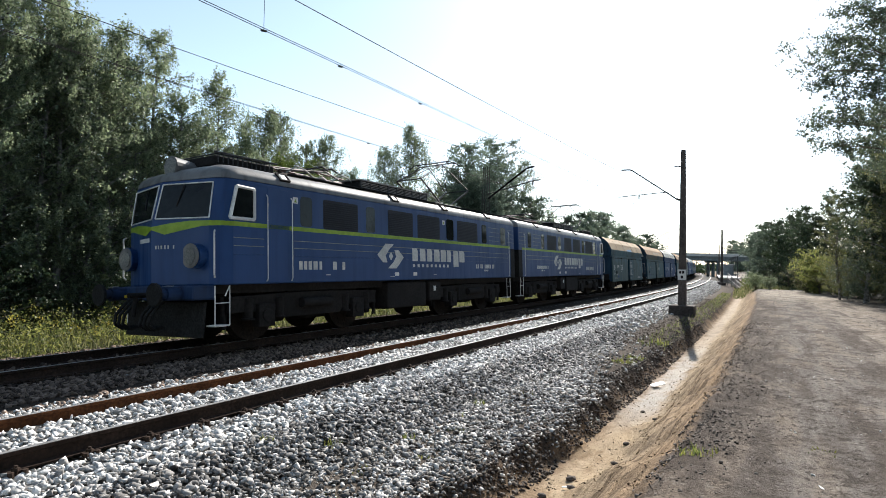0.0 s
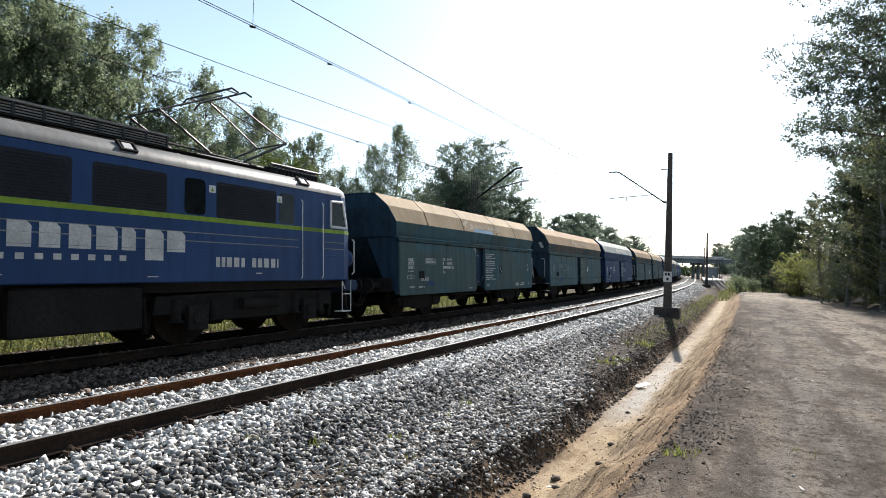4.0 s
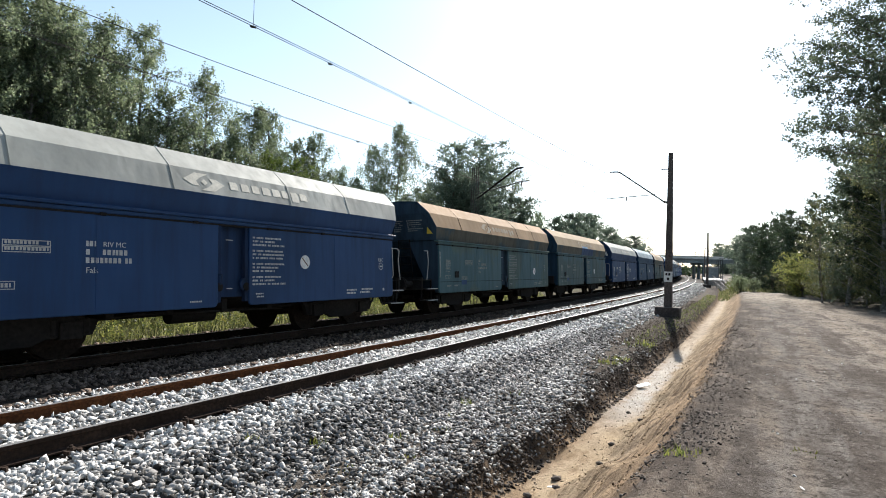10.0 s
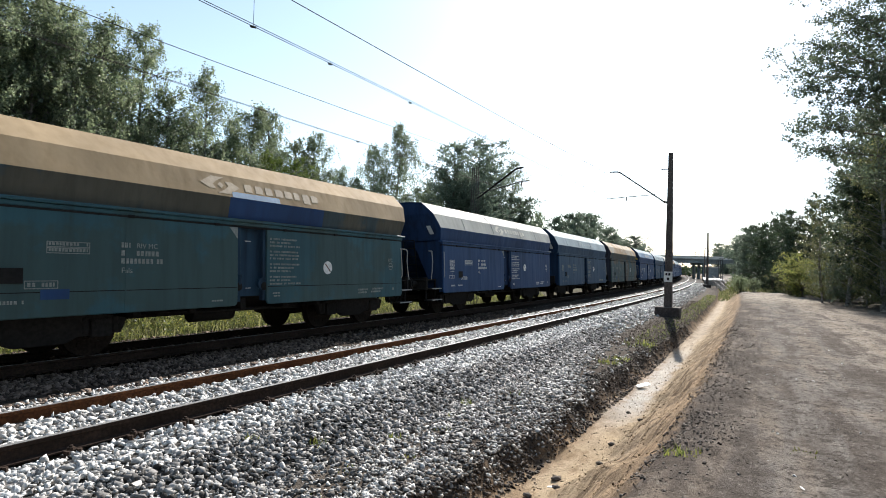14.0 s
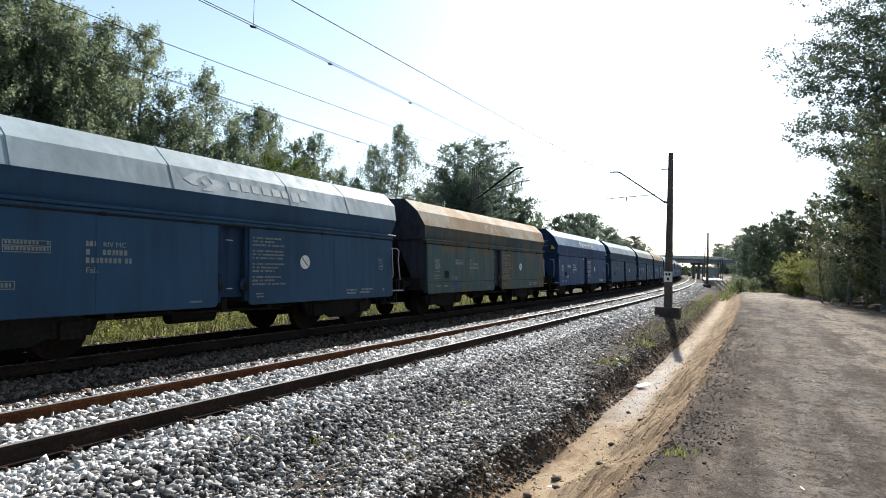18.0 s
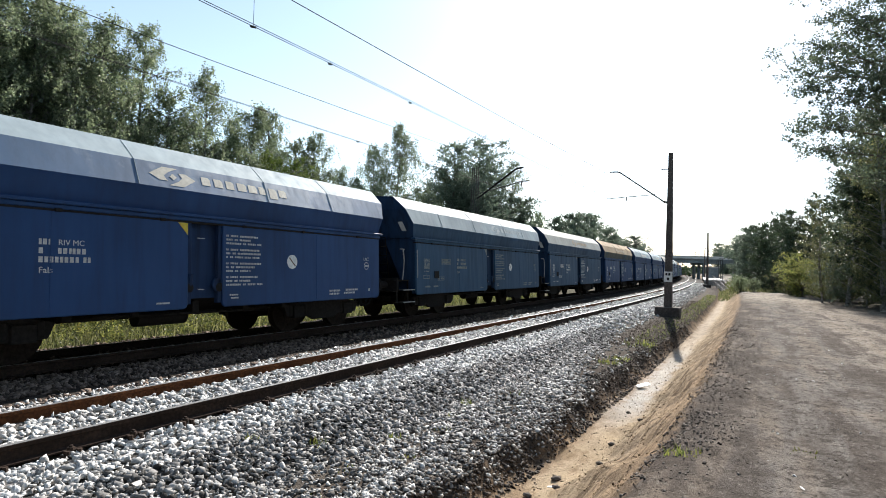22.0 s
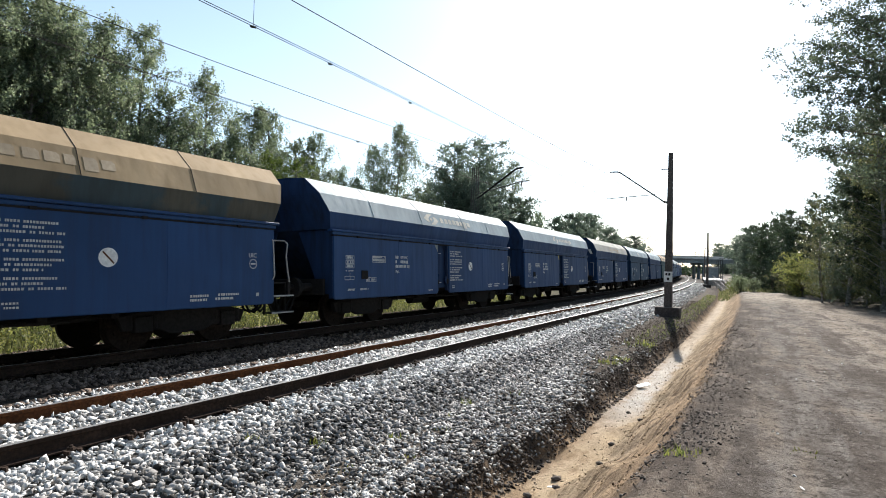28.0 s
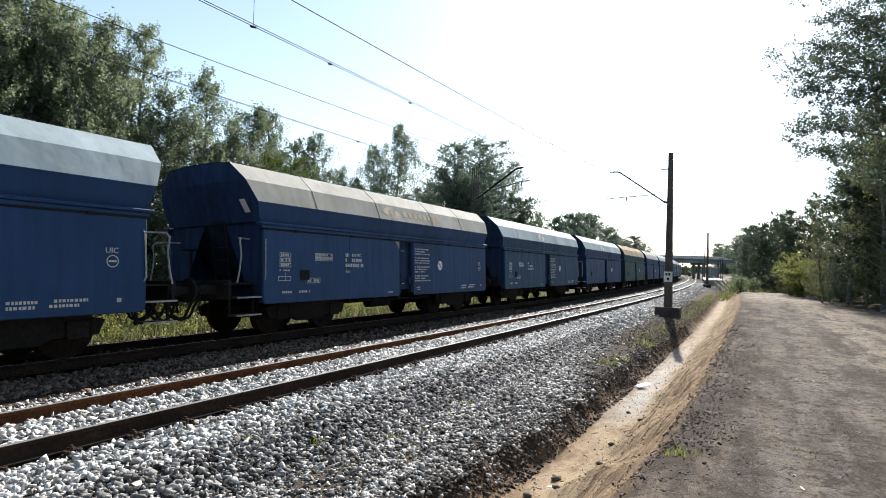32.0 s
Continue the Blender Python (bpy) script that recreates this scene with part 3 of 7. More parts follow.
def mast(s, off, base, height, arm, label):
    t = thing("catenary_mast", label, "mast", "masts along the line", upright(s, off, base))
    w0, w1 = 0.19, 0.10
    sh = Shape()
    p = []
    for z, w in ((0.0, w0), (height, w1)):
        p += [(-w, -w * 0.8, z), (w, -w * 0.8, z), (w, w * 0.8, z), (-w, w * 0.8, z)]
    sh.add(p, [(0, 3, 2, 1), (4, 5, 6, 7), (0, 1, 5, 4), (1, 2, 6, 5), (2, 3, 7, 6), (3, 0, 4, 7)])
    part("shaft", sh, M["pole"], t, bevel=0.025)
    # footing takes the dark mast colour, standing in for its shaded side
    fo = Shape()
    fo.box(-0.55, 0.55, -0.45, 0.45, -0.6, 0.42)
    part("footing", fo, M["pole"], t, "concrete footing coloured dark for its shaded side", bevel=0.03)
    br = Shape()
    br.pipe([(-0.1, 0, 5.44), (-0.28, 0, 5.50), (arm * 0.82, 0, 7.02), (arm * 0.86, 0, 7.06), (arm, 0, 7.07)], 0.035, 6)
    part("bracket_arm", br, M["steel"], t)
    tie = Shape()
    tie.pipe([(-0.1, 0, 7.07), (-0.42, 0, 7.08)], 0.022, 5)
    part("top_stub", tie, M["steel"], t)
    st = Shape()
    st.pipe([(arm * 0.24, 0, 5.86), (arm * 0.62, 0, 5.79), (arm * 0.72, 0, 5.78), (arm * 1.05, 0, 5.70)], 0.02, 5)
    st.rod((arm * 0.70, 0, 5.78), (arm * 0.70, 0, 5.58), 0.03, 5)
    part("steady_arm", st, M["steel"], t)
    ins = Shape()
    for i in range(5):
        ins.rod((-0.13 - 0.035 * i, 0, 5.455 + 0.012 * i), (-0.15 - 0.035 * i, 0, 5.462 + 0.012 * i), 0.06, 8)
    part("insulator", ins, M["clip"], t, "brown ribbed insulator")
    return t


m1 = mast(29.2, 6.80, -0.42, 7.86, -2.9, "tall tapered grey concrete mast beside the ballast")
pl = Shape()
pl.box(-0.19, 0.19, -0.205, -0.185, 1.62, 2.12)
board = part("number_board", pl, M["white"], m1, "small white board with dark figures")
bars = Shape()
for i in range(2):
    bars.box(-0.12 + 0.13 * i, -0.03 + 0.13 * i, -0.212, -0.206, 1.93, 2.05)
bars.box(-0.05, 0.05, -0.212, -0.206, 1.70, 1.83)
part("figures", bars, M["rubber"], board, "unreadable dark figures")
mast(88.2, 6.55, -0.45, 7.75, -2.9, "distant tapered concrete mast beside the platform")
mast(147, 6.6, -0.45, 7.75, -2.9, "far concrete mast near the road bridge")


def lattice(s, off, base, height, arm):
    t = thing("lattice_mast", "slim steel lattice mast behind the train", "mast", "masts along the line", upright(s, off, base))
    for x in (-0.2, 0.2):
        for y in (-0.2, 0.2):
            sh = Shape()
            sh.rod((x, y, 0), (x * 0.6, y * 0.6, height), 0.020, 4)
            part("leg", sh, M["pole"], t)
    for i in range(9):
        z0, z1 = height * i / 9, height * (i + 1) / 9
        a, b = 0.2 * (1 - 0.4 * i / 9), 0.2 * (1 - 0.4 * (i + 1) / 9)
        sh = Shape()
        sg = 1 if i % 2 else -1
        for y in (-1, 1):
            sh.rod((-a * sg, a * y, z0), (b * sg, b * y, z1), 0.009, 4)
        part("brace", sh, M["steel"], t)
    sh = Shape()
    sh.pipe([(0.15, 0, height - 1.75), (arm * 0.9, 0, height - 0.25), (arm * 1.06, 0, height - 0.18)], 0.05, 6)
    part("bracket_arm", sh, M["under"], t)
    sh = Shape()
    sh.pipe([(0.15, 0, height - 1.5), (arm * 1.03, 0, height - 0.92), (arm * 1.2, 0, height - 0.9)], 0.03, 5)
    sh.rod((arm * 1.03, 0, height - 0.92), (arm * 1.03, 0, height - 1.15), 0.04, 5)
    part("steady_arm", sh, M["steel"], t)


lattice(27.9, -3.0, -0.6, 7.7, 2.6)
lattice(87.0, -3.0, -0.6, 7.7, 2.6)


def wire(name, label, off, heights, r, s0=-20, s1=200, double=0.0):
    sh = Shape()
    offs = (-double, double) if double else (0,)
    for d in offs:
        pts = []
        for s in steps((s0, s1, 3.0)):
            u = ((s - 29.2) % 59.0) / 59.0
            sag = heights[1] * 4 * u * (1 - u)
            zig = 0.2 * math.cos(math.pi * (s - 29.2) / 59.0)
            pts.append(at(s, off + d + zig * 0.5, heights[0] - sag))
        sh.pipe(pts, r, 6)
    w = tagged(part(name, sh, M["wire"]), label, "wire", kind="structure")
    return w


wire("contact_wire", "pair of dark copper contact wires over the empty track", 3.69, (5.34, 0.04), 0.0055, double=0.032)
wire("messenger_wire", "dark carrying wire over the empty track", 3.66, (6.62, 0.62), 0.0075)
wire("contact_wire", "pair of contact wires over the train", -0.25, (5.42, 0.04), 0.0055, double=0.032)
wire("messenger_wire", "carrying wire over the train", -0.28, (6.7, 0.62), 0.0075)
dr = Shape()
for s, off, zc, zm in ((6.1, 3.66, 5.3, 6.03), (7.9, 3.66, 5.3, 5.36), (10.6, 3.66, 5.3, 5.36), (13.8, -0.25, 5.38, 5.45)):
    dr.rod(at(s, off, zc), at(s, off, zm), 0.005, 4)
    dr.rod(at(s - 0.05, off, zc), at(s + 0.05, off, zc + 0.02), 0.02, 5)
tagged(part("wire_droppers", dr, M["wire"]), "short dropper wires with clamps", "wire", kind="structure")

# ---- trees ----


def leaf_mesh(rng, centres, spread, per, size, droop=0.0):
    n = len(centres) * per
    c = np.repeat(np.asarray(centres), per, 0) + rng.normal(0, 1, (n, 3)) * spread
    if droop:
        c[:, 2] -= np.abs(rng.normal(0, droop, n))
    a = rng.normal(size=(n, 3))
    a /= np.linalg.norm(a, axis=1)[:, None]
    b = np.cross(a, rng.normal(size=(n, 3)))
    b /= np.linalg.norm(b, axis=1)[:, None] + 1e-9
    k = size * (0.6 + 0.8 * rng.random((n, 1)))
    v = np.stack([c - a * k, c + b * k * 0.55, c + a * k, c - b * k * 0.55], 1)
    return v.reshape(-1, 3), (np.arange(n)[:, None] * 4 + np.array([0, 1, 2, 3]))


def crown_mesh(r, centres, sizes):
    """A crown of single leaves, each a small pointed blade turned at random."""
    n = len(centres)
    kk = sizes[:, None] * (0.6 + 0.8 * r.random((n, 1)))
    a = r.normal(size=(n, 3))
    a /= np.linalg.norm(a, axis=1)[:, None]
    b = np.cross(a, r.normal(size=(n, 3)))
    b /= np.linalg.norm(b, axis=1)[:, None] + 1e-9
    v = np.stack([centres + a * kk * 1.1, centres - a * kk * 0.7 + b * kk * 0.62, centres - a * kk * 0.7 - b * kk * 0.62], 1)
    return raw_mesh("crown", v.reshape(-1, 3), np.arange(3 * n).reshape(-1, 3))


def tree_parts(seed, height, width, start, limbs, subs, strands, leaves, size, hang, rise, bushy=0.5, stems=1, core=0.12, reach=0.22, twigs=0.3, longest=1.1, vary=0.55):
    """Wood and crown of a tree at the origin: stems, limbs, side branches, and leaves strung along hanging or spreading twigs."""
    r = np.random.default_rng(seed)
    wood = Shape()
    found, inner = [], []
    for st in range(stems):
        tall = height * (0.97 if st == 0 else 0.72 + 0.2 * r.random())
        lean = r.normal(0, 0.02, 2) if st == 0 else r.normal(0, 0.22 * width / height, 2)
        pts = [Vector((lean[0] * z + 0.07 * math.sin(z * 0.9 + seed + st), lean[1] * z + 0.07 * math.cos(z * 0.7 + seed), z)) for z in np.linspace(0, tall, 9)]
        rad = (0.010 * height + 0.025) * (1 if stems == 1 else 0.75)
        for i in range(8):
            wood.rod(pts[i], pts[i + 1], rad * (1 - i / 8.6), 7, rad * (1 - (i + 1) / 8.6))
        count = max(6, limbs // stems)
        for b in range(count):
            v = (b + r.random()) / count
            z = (start + (1 - start) * v) * tall * 0.98
            k = min(7, int(z / tall * 8))
            base = pts[k].lerp(pts[k + 1], z / tall * 8 - k)
            prof = math.sin(math.pi * min(1.0, (v + 0.04) / 1.06) ** 0.82) ** bushy
            ln = 0.5 * width * prof * (longest - vary * r.random()) + 0.12
            an = b * 2.4 + st + r.normal(0, 0.5)

            def along(t):
                return base + Vector((math.cos(an) * ln * t, math.sin(an) * ln * t, rise * ln * t * (1 - 0.35 * t)))
            wood.rod(base, along(0.5), 0.014 + 0.009 * ln, 4, 0.012 + 0.004 * ln)
            wood.rod(along(0.5), along(1.0), 0.012 + 0.004 * ln, 3, 0.005)
            for q in range(subs):
                root = along(0.22 + 0.8 * r.random())
                side = an + r.choice((-1, 1)) * (0.3 + r.random())
                l2 = (0.2 * ln + 0.16) * (0.5 + r.random())
                tip = root + Vector((math.cos(side) * l2, math.sin(side) * l2, l2 * (0.3 * rise + r.normal(0, 0.35))))
                if r.random() < twigs:
                    wood.rod(root, tip, 0.007, 3, 0.003)
                w = r.random((strands, 1))
                at_ = np.array(root) * (1 - w) + np.array(tip) * w + r.normal(0, 0.05, (strands, 3))
                t = r.random((strands, leaves, 1))
                if hang:
                    way = r.normal(0, 0.16, (strands, 1, 3))
                    way[:, :, 2] = -1
                    c = at_[:, None] + way * t * hang * (0.4 + 0.8 * r.random((strands, 1, 1)))
                else:
                    way = r.normal(size=(strands, 1, 3)) * np.array((1, 1, 0.6))
                    way /= np.linalg.norm(way, axis=2)[:, :, None]
                    c = at_[:, None] + way * t * reach
                found.append((c + r.normal(0, 0.028, c.shape)).reshape(-1, 3))
                inner.append(np.array(base.lerp(root, 0.3 + 0.5 * r.random()))[None] + r.normal(0, 0.14, (max(1, int(strands * leaves * core)), 3)))
    c, q = np.concatenate(found), np.concatenate(inner)
    return wood.mesh("trunk"), crown_mesh(r, np.concatenate([c, q]), np.concatenate([np.full(len(c), size), np.full(len(q), size * 1.7)]))


LEAF = {
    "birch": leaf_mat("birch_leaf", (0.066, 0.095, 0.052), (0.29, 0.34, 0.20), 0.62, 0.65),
    "poplar": leaf_mat("poplar_leaf", (0.037, 0.054, 0.036), (0.125, 0.158, 0.098), 0.5),
    "dark": leaf_mat("dark_leaf", (0.020, 0.036, 0.019), (0.068, 0.094, 0.044), 0.30),
    "grey": leaf_mat("willow_leaf", (0.060, 0.088, 0.064), (0.19, 0.235, 0.170), 0.5),
    "bright": leaf_mat("bright_leaf", (0.055, 0.092, 0.018), (0.15, 0.19, 0.045), 0.5),
    "autumn": leaf_mat("yellowing_leaf", (0.055, 0.070, 0.030), (0.175, 0.175, 0.075), 0.5),
    "grass": leaf_mat("grass_blade", (0.055, 0.075, 0.028), (0.235, 0.23, 0.11), 0.5),
    "weed": leaf_mat("weed_leaf", (0.07, 0.10, 0.03), (0.30, 0.30, 0.085), 0.55),
}
# mesh pair, usual height, bark, leaf
KINDS = {
    "birch_airy": (tree_parts(11, 11.5, 3.4, 0.08, 46, 7, 8, 10, 0.033, 0.45, 0.9, 0.5), 11.5, "birch_bark", "birch"),
    "birch_slim": (tree_parts(12, 9.5, 2.9, 0.08, 46, 6, 8, 10, 0.034, 0.65, 0.85, 0.6), 9.5, "birch_bark", "birch"),
    "birch_narrow": (tree_parts(21, 9.5, 2.5, 0.06, 44, 6, 8, 10, 0.034, 0.6, 0.9, 0.65), 9.5, "birch_bark", "birch"),
    "birch_weeping": (tree_parts(22, 11.0, 3.5, 0.08, 44, 7, 8, 11, 0.038, 1.1, 0.75, 0.55), 11.0, "birch_bark", "birch"),
    "birch_wide": (tree_parts(13, 12.0, 4.2, 0.04, 64, 7, 7, 8, 0.035, 0.40, 0.8, 0.4, 2), 12.0, "birch_bark", "birch"),
    "birch_leafy": (tree_parts(23, 8.7, 3.0, 0.03, 50, 6, 5, 8, 0.040, 0.25, 0.8, 0.45), 8.7, "birch_bark", "birch"),
    "willow": (tree_parts(14, 12.5, 5.4, 0.05, 150, 8, 5, 8, 0.066, 0.0, 0.7, 0.28, 3, 0.1, 0.5), 12.5, "bark", "grey"),
    "bush": (tree_parts(15, 3.0, 3.0, 0.02, 36, 6, 4, 6, 0.046, 0.0, 0.7, 0.4, 4), 3.0, "bark", "dark"),
    "shrub": (tree_parts(16, 2.6, 2.8, 0.02, 44, 6, 5, 7, 0.040, 0.0, 0.7, 0.4, 5), 2.6, "bark", "bright"),
    "oak": (tree_parts(17, 11.0, 6.0, 0.03, 60, 7, 6, 7, 0.08, 0.0, 0.6, 0.4, 2, 0.2, 0.45, 0.1), 11.0, "bark", "dark"),
    "poplar": (tree_parts(18, 13.5, 6.5, 0.24, 92, 12, 15, 10, 0.031, 0.0, 0.5, 0.18, 1, 0.03, 0.26, 0.6, 1.0, 0.28), 13.5, "bark", "poplar"),
    "far_tree": (tree_parts(19, 10.0, 5.6, 0.03, 64, 6, 6, 6, 0.10, 0.0, 0.7, 0.35, 2, 0.2, 0.55, 0.1), 10.0, "bark", "grey"),
}
LABEL = {"far_tree": "distant green tree at the edge of the wood, or unseen one beside the camera", "poplar": "tall airy poplar overhanging the dirt road", "birch_airy": "tall airy birch with pale trunk and drooping leaves", "birch_narrow": "narrow young birch with a pointed crown", "birch_weeping": "weeping birch with long hanging twigs", "birch_leafy": "leafy young birch clothed to the ground", "birch_slim": "slim young birch with a narrow drooping crown",
         "birch_wide": "broad twin-stemmed birch with dense green leaves", "willow": "round grey-green willow at the woodland edge",
         "bush": "low dark green bush under the trees", "shrub": "bright green leafy shrub in the sun", "oak": "large dark green broadleaf tree beside the road"}


def plant(kind, s, off, tall, turn=0.0, leaf=None, group="trees along the line"):
    (wood, crown), usual, bark, lf = KINDS[kind]
    z = ground_z(s, off) - 0.05
    name = kind if kind in ("bush", "shrub") else "tree"
    t = thing(name, LABEL[kind], name, group, upright(s, off, z, turn))
    k = tall / usual
    wide = min(k, 1.35)
    t.scale = (wide * (0.94 + 0.12 * random.random()), wide * (0.94 + 0.12 * random.random()), k)
    part("trunk", wood, M[bark], t)
    part("crown", crown, LEAF[leaf or lf], t)
    return t


# the wood behind the train: kind, station, offset, height
WOOD = [("far_tree", 114.6, -11, 10.5), ("far_tree", 122.7, -10.5, 9.2), ("far_tree", 142.3, -11, 9.5), ("far_tree", 167.0, -11, 12.0), ("far_tree", 221.2, -11, 12.3), ("birch_leafy", 24.4, -9.2, 6.7), ("birch_leafy", 26.0, -9.2, 6.7),
        ("birch_leafy", 27.8, -9.2, 7.1), ("birch_leafy", 32.2, -9.2, 7.7), ("birch_leafy", 22.8, -9.2, 7.3), ("birch_leafy", 33.8, -9.2, 7.8),
        ("birch_wide", 7.3, -9.5, 11.9), ("birch_airy", 8.0, -9.5, 11.8), ("birch_wide", 9.2, -10.5, 13.2), ("birch_airy", 9.6, -9.6, 12.8), ("birch_wide", 10.6, -10.0, 11.5), ("birch_slim", 11.0, -9.4, 10.8),
        ("birch_airy", 13.1, -10.0, 11.5), ("birch_slim", 12.4, -10.6, 10.5), ("birch_leafy", 13.7, -9.2, 8.8), ("birch_slim", 15.9, -10.0, 10.4), ("birch_narrow", 17.2, -10.0, 8.9), ("birch_slim", 19.0, -10.5, 9.9),
        ("birch_narrow", 20.4, -10.6, 10.1), ("birch_leafy", 21.8, -10.4, 8.7), ("birch_narrow", 22.8, -10.0, 9.3), ("birch_slim", 24.9, -10.0, 7.8), ("birch_narrow", 26.4, -10.0, 7.5), ("birch_slim", 28.4, -10.0, 9.8),
        ("birch_weeping", 30.5, -10.0, 11.5), ("willow", 39.3, -10.0, 11.9), ("willow", 46.2, -10.4, 13.7), ("birch_airy", 51.4, -10.0, 12.8), ("birch_narrow", 60.9, -10.0, 8.9), ("far_tree", 68.2, -10.0, 8.6),
        ("far_tree", 76.0, -10.0, 9.8), ("far_tree", 83.0, -10.0, 10.6), ("far_tree", 92.0, -10.5, 11.2), ("far_tree", 105.0, -10.0, 9.6), ("far_tree", 113.3, -10.0, 7.2), ("birch_leafy", 8.9, -9.0, 9.1), ("birch_leafy", 10.6, -11.6, 10.1), ("birch_leafy", 11.5, -12.6, 11.3),
        ("birch_leafy", 10.2, -9.0, 9.3), ("birch_leafy", 12.1, -11.6, 9.5), ("birch_leafy", 13.4, -12.6, 8.1), ("birch_leafy", 11.8, -9.0, 6.8), ("birch_leafy", 14.0, -11.6, 8.0), ("birch_leafy", 15.3, -12.6, 8.6),
        ("birch_leafy", 13.5, -9.0, 7.7), ("birch_leafy", 16.0, -11.6, 8.2), ("birch_leafy", 17.5, -12.6, 8.8), ("birch_leafy", 15.5, -9.0, 7.3), ("birch_leafy", 18.4, -11.6, 7.8), ("birch_leafy", 20.1, -12.6, 8.4),
        ("birch_leafy", 17.8, -9.0, 7.3), ("birch_leafy", 21.2, -11.6, 7.9), ("birch_leafy", 23.2, -12.6, 8.6), ("birch_leafy", 20.6, -9.0, 7.1), ("birch_leafy", 24.6, -11.6, 7.2), ("birch_leafy", 27.1, -12.6, 7.0),
        ("birch_leafy", 24.0, -9.0, 6.3), ("birch_leafy", 28.8, -11.6, 6.1), ("birch_leafy", 31.8, -12.6, 6.8), ("birch_leafy", 28.2, -9.0, 6.0), ("birch_leafy", 34.0, -11.6, 6.3), ("birch_leafy", 37.8, -12.6, 6.9),
        ("birch_leafy", 33.7, -9.0, 6.2), ("far_tree", 40.7, -11.6, 9.0), ("far_tree", 45.5, -12.6, 8.8), ("far_tree", 40.8, -9.0, 8.3), ("far_tree", 50.0, -11.6, 8.3), ("far_tree", 56.6, -12.6, 8.8),
        ("far_tree", 51.0, -9.0, 9.1), ("far_tree", 63.9, -11.6, 7.6), ("far_tree", 73.9, -12.6, 6.6), ("far_tree", 67.6, -9.0, 4.6), ("far_tree", 87.5, -11.6, 6.0), ("far_tree", 105.5, -12.6, 5.2),
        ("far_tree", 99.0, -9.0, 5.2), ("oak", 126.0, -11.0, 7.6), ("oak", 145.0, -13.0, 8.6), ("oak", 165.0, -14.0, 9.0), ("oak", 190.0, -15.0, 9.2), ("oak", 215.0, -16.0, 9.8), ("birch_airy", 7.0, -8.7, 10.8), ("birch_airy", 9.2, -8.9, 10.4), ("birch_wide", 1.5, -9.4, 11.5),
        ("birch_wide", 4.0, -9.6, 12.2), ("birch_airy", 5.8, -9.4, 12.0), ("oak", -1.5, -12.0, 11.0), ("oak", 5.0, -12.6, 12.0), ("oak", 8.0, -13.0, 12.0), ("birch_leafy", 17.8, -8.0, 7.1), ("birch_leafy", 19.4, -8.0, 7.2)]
        
for i, (kind, s, off, tall) in enumerate(WOOD):
    # near oaks get the paler birch leaf, lifting the wood's deep shade
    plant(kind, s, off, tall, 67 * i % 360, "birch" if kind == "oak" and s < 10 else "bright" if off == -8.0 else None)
for i in range(26):
    plant("bush", 2.0 + 1.7 * i, -7.6 - 0.8 * ((i * 7) % 5) / 2, 1.7 + 0.36 * ((i * 5) % 4), 49 * i % 360, group="bushes under the wood")


def plant_xy(kind, x, y, tall, turn, leaf=None, group="trees beside the road"):
    """By plan position: nearest station on the line."""
    s = y
    for _ in range(8):
        px, py, a = line(s, 0)
        s += float((x - px) * -math.sin(a) + (y - py) * math.cos(a))
    px, py, a = line(s, 0)
    return plant(kind, s, float((x - px) * math.cos(a) + (y - py) * math.sin(a)), tall, turn, leaf, group)


